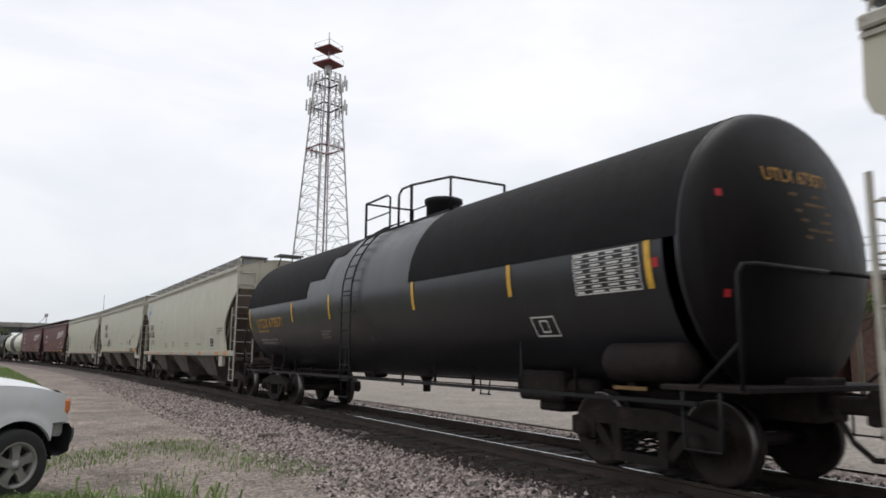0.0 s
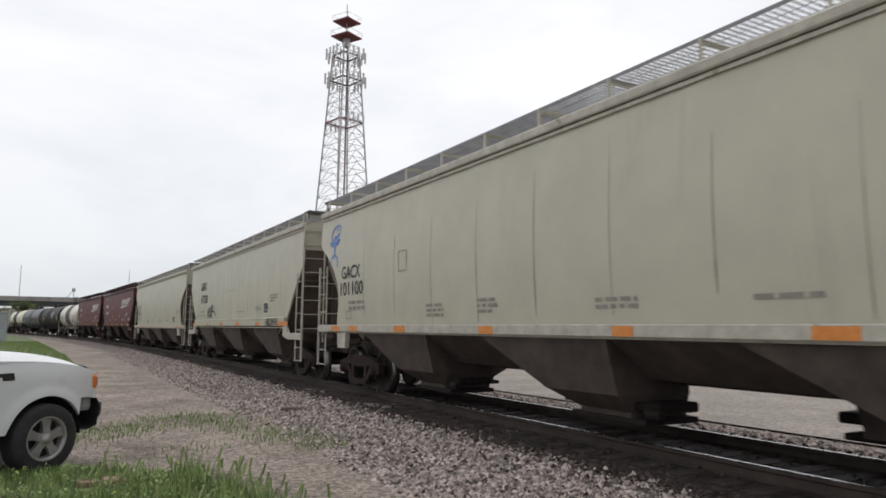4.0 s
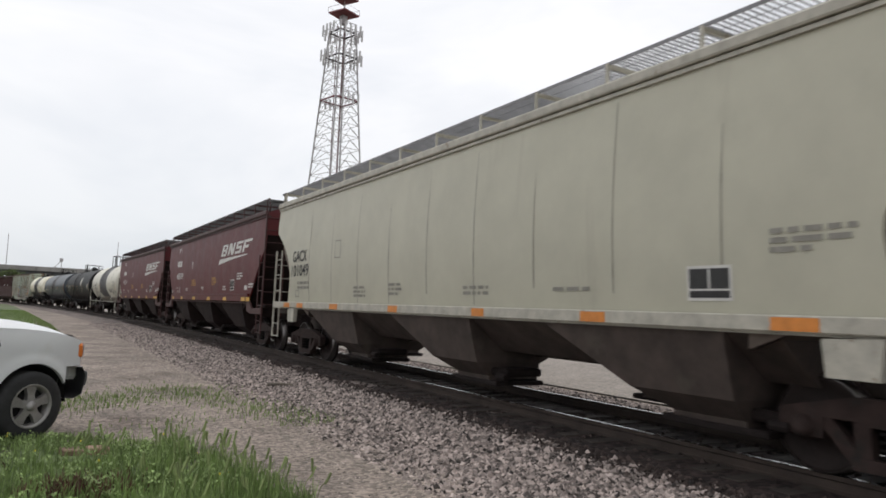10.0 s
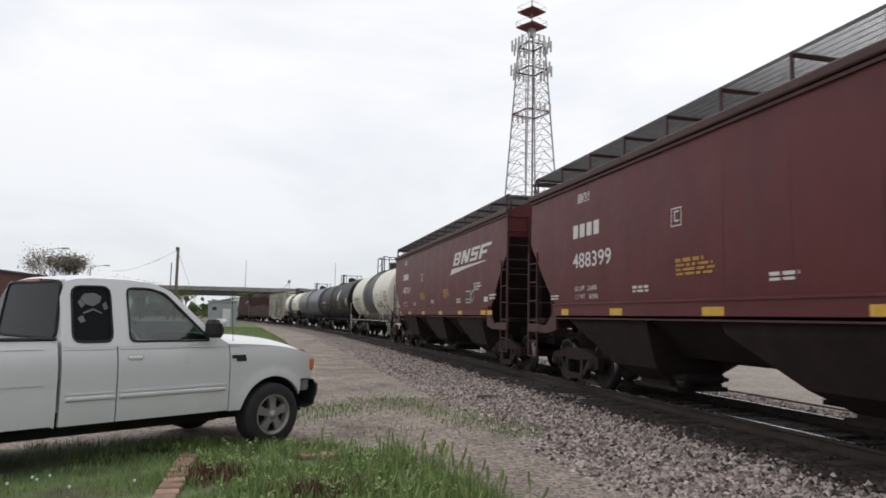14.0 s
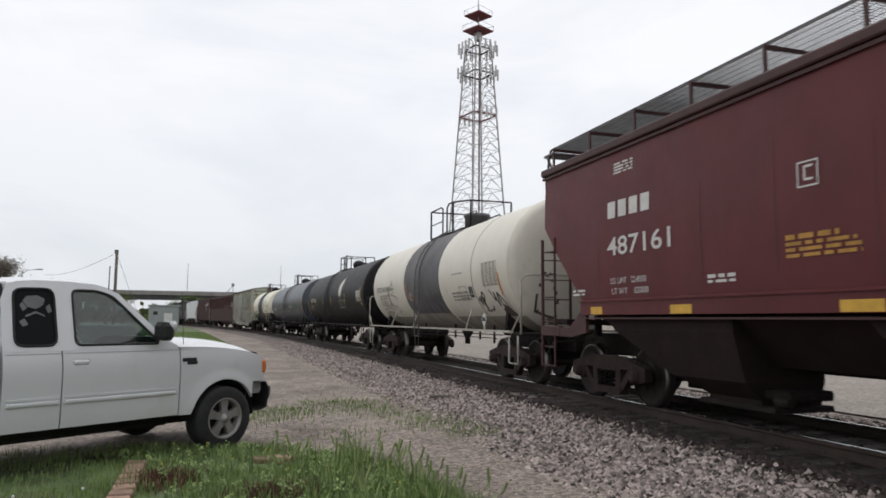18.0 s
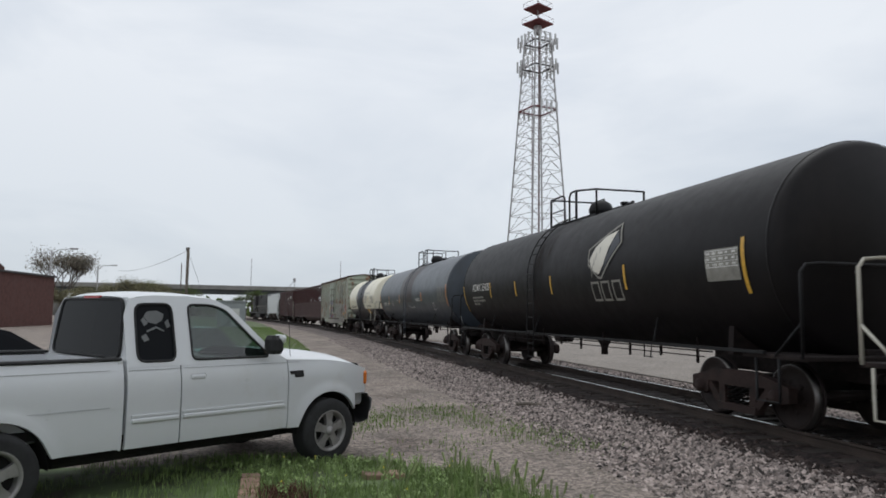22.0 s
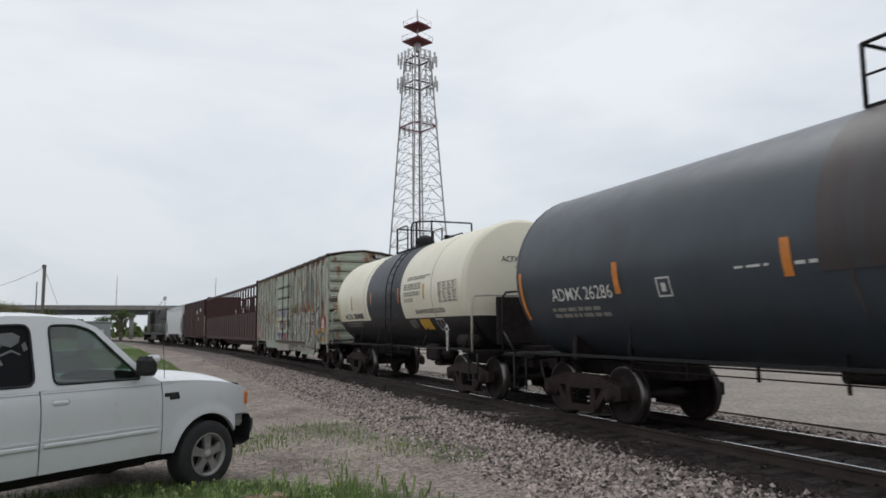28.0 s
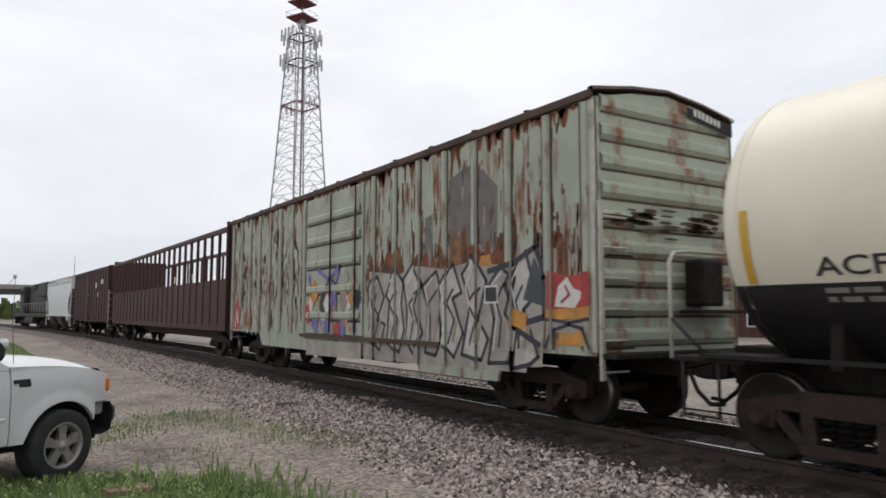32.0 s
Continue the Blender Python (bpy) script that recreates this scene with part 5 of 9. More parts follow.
def graffiti(car, x, posts, door):
    """Spray paint on the boxcar's side, u towards its head; it follows the posts and the door."""
    rnd = random.Random(11)
    steps = []
    for y in posts:
        steps += [(-y - 0.075, -y + 0.075, 0.048)]
    steps += [(-door[1], -door[0], 0.053)]
    steps.sort()
    lo, spans = -8.0, []
    for a, b, d in steps:
        if a > lo:
            spans.append((lo, a, 0.0))
        spans.append((max(a, lo), b, d))
        lo = max(lo, b)
    spans.append((lo, 8.0, 0.0))

    def blob(nm, mtl, pts, lift=0.0):
        m = Mesh()
        for a, b, d in spans:
            q = clipped(clipped(pts, 0, a, 1), 0, b, -1)
            if len(q) > 2:
                m.add([(-x - 0.004 - d - lift, -u, z) for u, z in q], [tuple(range(len(q)))])
        if m.v:
            part(nm, m, M[mtl], car)

    def line(mtl, pts, w, lift):
        for (c, d), (e, f) in zip(pts, pts[1:]):
            l = math.hypot(e - c, f - d) or 1
            px, pz = -(f - d) / l * w / 2, (e - c) / l * w / 2
            ex, ez = (e - c) / l * w * 0.3, (f - d) / l * w * 0.3
            blob("graffiti_stroke", mtl, [(c - ex + px, d - ez + pz), (c - ex - px, d - ez - pz), (e + ex - px, f + ez - pz), (e + ex + px, f + ez + pz)], lift)

    # buffed primer
    blob("repaint_patch", "g_grey", [(4.55, 2.45), (5.24, 2.45), (5.24, 3.97), (4.9, 3.92), (4.55, 3.80)])
    blob("repaint_patch", "g_grey", [(5.38, 2.45), (5.92, 2.45), (5.94, 3.52), (5.6, 3.80), (5.38, 3.92)])
    blob("repaint_patch", "g_grey", [(3.75, 2.45), (4.05, 2.45), (4.05, 3.3), (3.8, 3.25)])
    # a band of rust above the letters, with scorched edges
    for k in range(46):
        u = 1.5 + 4.6 * rnd.random()
        top = 2.50 + 0.30 * rnd.random() ** 1.5 + (0.5 * rnd.random() if 4.5 < u < 5.3 else 0.0)
        w = rnd.uniform(0.06, 0.26)
        blob("rust_patch", ("g_rust", "box_roof", "g_rust", "rust")[k % 4], [(u - w, 2.2), (u + w * 0.8, 2.25), (u + w, 2.4), (u + w * 0.4, top - 0.06), (u + w * 0.1, top), (u - w * 0.5, top - 0.12), (u - w * 0.9, 2.45)], 0.0012 + 0.00003 * k)
    # light ground and jagged letters
    blob("graffiti_fill", "g_silver", [(1.62, 0.72), (6.2, 0.76), (6.95, 0.80), (7.0, 1.5), (7.0, 2.1), (6.8, 2.45), (6.3, 2.25), (5.2, 2.38), (4.4, 2.30), (3.6, 2.40), (2.8, 2.28), (1.62, 2.40)], 0.0035)
    for k in range(8):
        u, j = 1.72 + k * 0.655 + rnd.uniform(-0.1, 0.1), lambda q: rnd.uniform(-q, q) * 2.2
        peak = 2.45 if k == 7 else 2.28 + 0.10 * (k % 3)
        shape = [(u + j(0.05), 0.90 + j(0.08)), (u + 0.12 + j(0.05), 1.55 + j(0.1)), (u - 0.06, 2.05 + j(0.08)), (u + 0.30 + j(0.08), peak), (u + 0.62, 2.02 + j(0.1)), (u + 0.44 + j(0.06), 1.62 + j(0.1)), (u + 0.66, 1.15 + j(0.1)), (u + 0.40 + j(0.05), 0.82)]
        blob("graffiti_fill", "g_pale" if k % 3 else "g_silver", shape, 0.0045)
        line("g_black", shape + shape[:1], 0.065, 0.0055)
        line("g_black", [(u + 0.22, 1.05), (u + 0.30 + j(0.06), 1.45), (u + 0.16, 1.72), (u + 0.40 + j(0.05), 1.95)], 0.05, 0.0062)
        line("white", [(u + 0.08, 1.0), (u + 0.18, 1.55), (u + 0.05, 2.0), (u + 0.30, peak - 0.10)], 0.028, 0.0066)
        line("g_buff", [(u + 0.36, 1.1), (u + 0.46, 1.4)], 0.09, 0.0058)
    blob("graffiti_fill", "tank_slate", [(6.55, 1.75), (6.98, 1.65), (6.98, 2.1), (6.8, 2.36)], 0.0069)
    line("g_black", [(5.7, 2.2), (6.3, 2.28), (6.82, 2.50), (7.05, 2.05), (7.02, 1.5), (6.3, 1.35), (6.9, 1.1)], 0.09, 0.0075)
    blob("graffiti_fill", "g_orange", [(6.25, 1.38), (6.6, 1.30), (6.62, 1.55), (6.3, 1.62)], 0.0085)
    blob("graffiti_fill", "g_orange", [(5.45, 2.30), (5.8, 2.28), (5.75, 2.46), (5.5, 2.45)], 0.0085)
    # coloured shapes at the head end
    blob("graffiti_patch", "g_red", [(7.10, 1.60), (7.95, 1.60), (7.95, 2.10), (7.5, 2.04), (7.12, 2.14)], 0.004)
    blob("graffiti_patch", "white", [(7.22, 1.64), (7.62, 1.62), (7.80, 1.82), (7.60, 1.88), (7.48, 2.04), (7.30, 1.92)], 0.006)
    blob("graffiti_patch", "g_orange", [(7.08, 1.46), (7.92, 1.48), (7.94, 1.64), (7.10, 1.60)], 0.007)
    blob("graffiti_patch", "g_orange", [(7.25, 1.12), (7.80, 1.12), (7.84, 1.32), (7.4, 1.36)], 0.004)
    blob("graffiti_patch", "g_silver", [(7.10, 1.30), (7.6, 1.28), (7.85, 1.44), (7.15, 1.46)], 0.005)
    line("g_black", [(7.08, 1.08), (7.2, 1.32), (7.5, 1.40), (7.8, 1.34), (7.92, 1.10)], 0.05, 0.009)
    line("g_black", [(7.08, 1.47), (7.5, 1.42), (7.92, 1.48)], 0.045, 0.009)
    line("g_red", [(7.36, 1.70), (7.52, 1.80), (7.44, 1.92)], 0.035, 0.010)
    blob("graffiti_fill", "g_silver", [(-1.6, 0.56), (6.6, 0.70), (6.6, 0.96), (-1.6, 0.92)], 0.0008)
    # crowded small shapes on the door
    tones = ("g_orange", "g_buff", "g_violet", "white", "g_red", "g_silver", "g_orange", "g_violet", "g_black")
    for k in range(46):
        u, z = rnd.uniform(-1.55, 1.35), 1.15 + 1.25 * rnd.random() ** 1.2
        r = rnd.uniform(0.09, 0.24)
        n = rnd.randint(4, 7)
        blob("graffiti_patch", tones[k % 9], [(u + r * math.cos(q * 2 * math.pi / n) * rnd.uniform(0.6, 1.2), z + r * math.sin(q * 2 * math.pi / n) * rnd.uniform(0.7, 1.5)) for q in range(n)], 0.003 + 0.0002 * k)
    line("g_violet", [(-0.9, 2.55), (-0.3, 2.3), (0.3, 2.6), (0.0, 2.1), (-0.2, 1.5)], 0.10, 0.013)
    line("g_black", [(-0.7, 1.25), (-0.55, 2.0), (-0.3, 2.35), (0.1, 2.2), (0.2, 1.3)], 0.04, 0.014)
    blob("graffiti_patch", "g_red", [(-7.75, 1.05), (-7.1, 1.05), (-6.9, 1.6), (-7.3, 2.1), (-7.75, 1.7)], 0.003)
    for v in (-7.55, -7.3, -7.0, -6.6, -6.2):
        line("white" if v < -6.9 else "g_red", [(v, 1.15), (v + 0.12, 1.7), (v + 0.2, 1.25)], 0.06, 0.006)
    blob("data_label", "white", [(5.60, 1.70), (5.95, 1.70), (5.95, 1.98), (5.60, 1.98)], 0.010)
    blob("data_label", "ink", [(5.63, 1.73), (5.92, 1.73), (5.92, 1.95), (5.63, 1.95)], 0.012)


def old_boxcar(a, b):
    car = new_car("boxcar", "old pale green boxcar with flaking rust and bright spray-painted letters", "boxcar", (a + b) / 2)
    h = (b - a) / 2
    door = (-1.36, 1.69)
    posts = [-1.78 - 0.885 * k for k in range(7)] + [-7.86] + [1.92 + 0.86 * k for k in range(8)]
    box_shell(car, h, 1.47, 1.0, 4.40, 4.64, M["box_green"], M["box_roof"], posts, door)
    for y in posts:
        for d in (-0.085, 0.085):
            part("rust_seam", Mesh().box(-1.4755, -1.472, y + d - 0.03, y + d + 0.03, 1.05, 4.36), M["box_roof"], car)
    for sx in (-1, 1):
        sk = Mesh().prism([(-h + 1.9, 1.0), (-h + 2.1, 0.52), (-h + 4.4, 0.52), (-h + 4.5, 0.66), (h - 3.0, 0.66), (h - 2.7, 1.0)], *sorted((sx * 1.42, sx * 1.47)))
        part("side_sill", sk, M["box_green"], car)
    part("underframe", Mesh().box(-0.3, 0.3, -h - 0.3, h + 0.3, 0.72, 1.0).box(-0.7, 0.2, -1.5, 0.8, 0.5, 0.95, 0.05).box(-1.3, 1.3, -h, h, 0.94, 1.0), M["steel"], car)
    graffiti(car, 1.47, posts, door)
    for seed, mtl, count, big in ((1, "g_rust", 700, 0.85), (2, "box_roof", 560, 0.6), (3, "g_buff", 200, 1.1)):
        rnd, fl = random.Random(seed), Mesh()
        for _ in range(count):
            y = rnd.choice(posts) + rnd.choice((-1, 1)) * (0.10 + (abs(rnd.gauss(0, 0.09)) if rnd.random() < 0.6 else rnd.uniform(0, 0.35)))
            if door[0] - 0.1 < y < door[1] + 0.1 or abs(y) > h - 0.1:
                continue
            z = rnd.uniform(1.2, 4.3) if rnd.random() < 0.5 else rnd.gauss(2.45, 0.3)
            w, t = rnd.uniform(0.012, 0.05) * big, rnd.uniform(0.05, 0.45) * big
            z0, z1 = max(1.05, z - t), min(4.36, z + t * 0.5)
            if z1 - z0 > 0.04:
                fl.add([(-1.4735 - 0.0004 * seed, y + a * w, z0 + (z1 - z0) * b) for a, b in ((-0.3, 0), (0.5, 0.15), (1, 0.5), (0.6, 0.8), (0.8, 1), (-0.7, 0.95), (-1, 0.55), (-0.6, 0.3))], [tuple(range(8))])
        tagged(part("flaked_rust", fl, M[mtl], car), kind="stuff")
    for k in range(9):
        z = 1.25 + 3.1 * k / 8 - 0.125
        part("rust_line", Mesh().box(-1.34, 1.34, -h - 0.006, -h - 0.001, z - 0.022, z + 0.012), M["box_roof"], car)
    rnd, fl = random.Random(5), Mesh()
    for _ in range(46):
        z, x, w, t = rnd.gauss(2.80, 0.07), rnd.uniform(-1.2, 1.0), rnd.uniform(0.08, 0.26), rnd.uniform(0.012, 0.04)
        fl.add([(x + a * w, -h - 0.048, z + b * t) for a, b in ((-1, -0.6), (0.2, -1), (1, -0.4), (0.7, 0.7), (-0.2, 1), (-0.9, 0.5))], [tuple(range(6))])
    tagged(part("flaked_rust", fl, M["box_roof"], car), kind="stuff")
    for y in (-h + 0.03, h - 0.03):
        part("corner_cap", Mesh().box(-1.485, -1.44, y - 0.035, y + 0.035, 1.05, 4.36), M["g_pale"], car, "worn pale corner post")
    rnd, fl = random.Random(6), Mesh()
    for _ in range(260):
        y, z = rnd.uniform(-h + 0.1, h - 0.1), 4.36 - 0.28 * rnd.random() ** 2
        w = rnd.uniform(0.02, 0.12)
        fl.add([(-1.4762, y - w, 4.37), (-1.4762, y + w, 4.37), (-1.4762, y + w * 0.4, z), (-1.4762, y - w * 0.2, z - 0.04)], [(0, 1, 2, 3)])
    tagged(part("flaked_rust", fl, M["g_rust"], car), kind="stuff")
    rnd, fl = random.Random(8), Mesh()
    for _ in range(120):
        y, z, w, t = rnd.uniform(2.0, h - 0.2), rnd.uniform(1.1, 3.9), rnd.uniform(0.03, 0.14), rnd.uniform(0.1, 0.5)
        fl.add([(-1.4725, y + a * w, z + b * t) for a, b in ((-0.6, -1), (0.5, -0.8), (1, 0), (0.6, 0.8), (-0.4, 1), (-1, 0.2))], [tuple(range(6))])
    tagged(part("bleached_paint", fl, M["g_pale"], car), kind="stuff")
    part("brake_platform", Mesh().box(0.1, 1.2, -h - 0.4, -h - 0.05, 1.55, 1.6).box(0.2, 0.7, -h - 0.35, -h - 0.05, 1.65, 2.3, 0.04), M["steel"], car, "dark brake gear on the car's end")
    for z in (2.3, 1.9, 1.5, 1.1):
        part("grab_iron", Mesh().tube([(-1.4, -h - 0.12, z), (-0.9, -h - 0.12, z)], 0.014, 5), M["steel"], car)
    plate = Mesh().add([(x, -h - 0.07, z) for x, z in ((0.35, 4.38), (1.40, 4.22), (1.40, 4.40), (0.35, 4.54))], [(0, 1, 2, 3)])
    part("number_board", plate, M["bar_black"], car, "black number board")
    nb = Mesh()
    for k in range(7):
        x = 0.5 + k * 0.09
        nb.add([(x, -h - 0.08, 4.42 - k * 0.014), (x + 0.06, -h - 0.08, 4.41 - k * 0.014), (x + 0.06, -h - 0.08, 4.51 - k * 0.014), (x, -h - 0.08, 4.52 - k * 0.014)], [(0, 1, 2, 3)])
    part("number", nb, M["white"], car)
    for y in (-h + 1.75, h - 1.75):
        bogie(car, y)
    couplers(car, h + 0.1)


def brown_boxcar(a, b):
    car = new_car("boxcar", "oxide brown steel boxcar with ribbed sides", "boxcar", (a + b) / 2)
    h = (b - a) / 2
    box_shell(car, h, 1.47, 1.0, 4.35, 4.6, M["box_brown"], M["box_brown"], [-h + 0.1 + (2 * h - 0.2) * k / 14 for k in range(15)], (-0.9, 0.9), 0.05)
    part("underframe", Mesh().box(-0.3, 0.3, -h - 0.3, h + 0.3, 0.72, 1.0), M["steel"], car)
    mk = Mesh()
    sk = Skin(lambda z: 1.52)
    sk.rect(mk, 2.4, 3.0, 3.2, 3.55).rect(mk, 3.3, 3.6, 2.6, 2.9).rect(mk, 4.4, 5.2, 3.4, 3.7)
    part("marking", mk, M["white"], car)
    for y in (-h + 1.75, h - 1.75):
        bogie(car, y)
    couplers(car, h + 0.1)


def stake_car(a, b):
    """Brown car with solid lower sides and open stakes above, closed by bulkheads."""
    car = new_car("bulkhead_car", "oxide brown car with solid lower sides and tall open stakes", "flat car", (a + b) / 2)
    h = (b - a) / 2
    part("deck", Mesh().box(-1.45, 1.45, -h, h, 0.95, 1.15), M["box_brown"], car)
    part("underframe", Mesh().prism([(-h + 1, 0.95), (-h + 5, 0.55), (h - 5, 0.55), (h - 1, 0.95)], -0.35, 0.35), M["box_brown"], car)
    for sx in (-1, 1):
        part("side_sheet", Mesh().box(*sorted((sx * 1.42, sx * 1.46)), -h, h, 1.15, 2.7), M["box_brown"], car)
        part("top_rail", Mesh().box(*sorted((sx * 1.36, sx * 1.48)), -h, h, 4.28, 4.45, 0.02), M["box_brown"], car)
        n = 24
        for k in range(n + 1):
            y = -h + 2 * h * k / n
            part("stake", Mesh().box(*sorted((sx * 1.46, sx * 1.40)), y - 0.055, y + 0.055, 1.15, 4.3).box(*sorted((sx * 1.46, sx * 1.49)), y - 0.04, y + 0.04, 1.15, 4.3), M["box_brown"], car)
    for sy in (-1, 1):
        bk = Mesh().box(-1.47, 1.47, *sorted((sy * h, sy * (h - 0.12))), 1.0, 4.62, 0.02)
        e = part("bulkhead", bk, M["box_brown"], car)
        for x in (-1.3, -0.65, 0, 0.65, 1.3):
            part("bulkhead_post", Mesh().box(x - 0.07, x + 0.07, *sorted((sy * h, sy * (h + 0.15))), 1.0, 4.5), M["box_brown"], e)
        bogie(car, sy * (h - 1.9))
    mk = Mesh()
    Skin(lambda z: 1.47).rect(mk, 4.0, 4.25, 2.75, 3.05).rect(mk, 6.9, 7.15, 2.75, 3.05)
    part("marking", mk, M["white"], car)
    couplers(car, h + 0.15)


def locomotive(a, b):
    car = new_car("locomotive", "dark blue-black six-axle diesel locomotive at the far end of the train", "locomotive", (a + b) / 2)
    h = (b - a) / 2
    P = M["loco"]
    part("frame", Mesh().box(-1.5, 1.5, -h + 0.6, h - 0.6, 1.15, 1.5, 0.03), P, car)
    part("fuel_tank", Mesh().box(-1.45, 1.45, -2.6, 2.6, 0.45, 1.15, 0.12), P, car)
    part("long_hood", Mesh().box(-0.95, 0.95, -h + 1.2, h - 7.6, 1.5, 4.35, 0.12), P, car)
    part("radiator", Mesh().box(-1.4, 1.4, -h + 1.4, -h + 6.0, 3.2, 4.55, 0.1), P, car)
    part("dynamic_brake", Mesh().box(-1.1, 1.1, -1.0, 1.6, 4.0, 4.6, 0.1), P, car)
    part("cab", Mesh().box(-1.5, 1.5, h - 7.4, h - 4.4, 1.5, 4.5, 0.15), P, car)
    part("short_hood", Mesh().box(-1.0, 1.0, h - 4.4, h - 1.3, 1.5, 3.3, 0.2), P, car)
    for sx in (-1, 1):
        for y in (h - 6.9, h - 5.7):
            part("cab_window", Mesh().box(*sorted((sx * 1.49, sx * 1.51)), y, y + 0.8, 3.3, 4.0), M["tint"], car)
        hr = Mesh().tube([(sx * 1.45, -h + 0.8, 2.55), (sx * 1.45, h - 7.6, 2.55)], 0.025)
        for k in range(9):
            y = -h + 0.8 + (2 * h - 8.4) * k / 8
            hr.tube([(sx * 1.45, y, 1.5), (sx * 1.45, y, 2.55)], 0.02)
        part("handrail", hr, M["bar_light"], car)
    for sy in (-1, 1):
        part("end_rail", Mesh().tube([(-1.4, sy * (h - 0.7), 1.5), (-1.4, sy * (h - 0.7), 2.6), (1.4, sy * (h - 0.7), 2.6), (1.4, sy * (h - 0.7), 1.5)], 0.025), M["bar_light"], car)
        part("pilot", Mesh().box(-1.4, 1.4, *sorted((sy * (h - 0.6), sy * (h - 0.5))), 0.3, 1.4), P, car)
        bogie(car, sy * (h - 2.9))
        bogie(car, sy * (h - 5.0))
    couplers(car, h - 0.5)


# the train, from its head to the locomotive ------------------------------
def two_tone_label(u0, u1, z0, z1):
    """A white-edged black data label, as two marks."""
    return [("data_label", M["white"], lambda s, m: s.rect(m, u0, u1, z0, z1)), ("label_face", M["ink"], lambda s, m: s.rect(m, u0 + 0.03, (u0 + u1) / 2 - 0.01, z0 + 0.12, z1 - 0.03, 0.009).rect(m, (u0 + u1) / 2 + 0.015, u1 - 0.03, z0 + 0.12, z1 - 0.03, 0.009).rect(m, u0 + 0.03, u1 - 0.03, z0 + 0.03, z0 + 0.10, 0.009))]


def reflectors(mtl, spans, z0, z1):
    return [("reflector", mtl, lambda s, m, a=a, b=b: m.add([(-1.584, -a, z0), (-1.584, -b, z0), (-1.584, -b, z1), (-1.584, -a, z1)], [(0, 1, 2, 3)])) for a, b in spans]


def upright(mtl, bars, w=0.13, name="reflector"):
    return [(name, mtl, lambda s, m, u=u, z0=z0, z1=z1: s.rect(m, u - w / 2, u + w / 2, z0, z1)) for u, z0, z1 in bars]


def stencil(mtl, *words):
    return [("stencil", mtl, lambda s, m, w=w: s.fitted(m, *w)) for w in words]


def small_print(mtl, *blocks):
    return [("small_print", mtl, lambda s, m, b=b: s.lines(m, b[0], b[1], b[2], b[3])) for b in blocks]


TAGS = dict(
    long=([(0.0, 0.75), (0.10, 0.12), (0.16, 0.85), (0.22, 0.25)], [(0.17, 0.45), (0.26, 0.55)], [(0.28, 0.80), (0.25, 0.25), (0.36, 0.32)], [(0.27, 0.55), (0.34, 0.60)], [(0.40, 0.85), (0.36, 0.45), (0.42, 0.28), (0.48, 0.62), (0.42, 0.88)], [(0.30, 0.12), (0.42, 0.22), (0.50, 0.22)], [(0.50, 0.80), (0.52, 0.30), (0.57, 0.88), (0.58, 0.02)], [(0.54, 0.85), (0.63, 0.98), (0.70, 0.85), (0.58, 0.58), (0.80, 0.52), (0.98, 0.30)], [(0.82, 0.85), (0.87, 0.55), (0.99, 0.24)]),
    block=([(0.02, 0.75), (0.04, 0.55)], [(0.03, 0.25), (0.04, 0.15)], [(0.09, 0.05), (0.16, 0.95), (0.22, 0.02)], [(0.11, 0.40), (0.21, 0.40)], [(0.34, 0.90), (0.25, 0.80), (0.27, 0.10), (0.37, 0.12)], [(0.26, 0.50), (0.34, 0.52)], [(0.46, 0.92), (0.39, 0.55), (0.43, 0.08), (0.51, 0.40), (0.47, 0.90)], [(0.56, 0.02), (0.57, 0.95), (0.64, 0.25), (0.70, 0.95), (0.72, 0.05)], [(0.80, 0.0), (0.79, 0.95), (0.90, 0.98), (0.94, 0.65), (0.82, 0.48), (1.0, 0.05)]),
    scrawl=([(0.0, 0.5), (0.03, 0.95), (0.12, 0.75), (0.08, 0.55)], [(0.02, 0.30), (0.16, 0.35), (0.22, 0.85), (0.24, 0.30)], [(0.28, 0.30), (0.31, 1.0), (0.36, 0.45), (0.42, 0.80), (0.40, 0.35)], [(0.44, 0.25), (0.50, 0.55), (0.56, 0.28), (0.60, 0.60), (0.66, 0.25)], [(0.66, 0.45), (0.74, 0.62), (0.80, 0.30), (0.86, 0.52), (0.98, 0.22), (0.92, 0.10)], [(0.1, 0.1), (0.3, 0.18), (0.45, 0.05)]),
    loops=([(0.0, 0.55), (0.12, 0.75), (0.10, 0.30), (0.30, 0.80), (0.28, 0.10)], [(0.36, 0.15), (0.42, 0.95), (0.60, 0.80), (0.42, 0.55)], [(0.55, 0.10), (0.72, 0.05), (0.90, 0.25)], [(0.15, 0.05), (0.5, 0.0)]),
    slash=([(0.0, 0.95), (0.22, 0.55), (0.30, 0.85), (0.36, 0.35), (0.55, 0.85), (0.58, 0.25)], [(0.60, 0.80), (0.85, 0.45), (0.80, 0.25), (0.60, 0.35)], [(0.78, 0.25), (1.0, 0.0)]),
    star=([(0.05, 0.55), (0.95, 0.10)], [(0.15, 0.95), (0.60, 0.90)], [(0.30, 0.90), (0.25, 0.35)], [(0.45, 0.88), (0.42, 0.15), (0.58, 0.10)], [(0.2, 0.5), (0.05, 0.3)]),
)


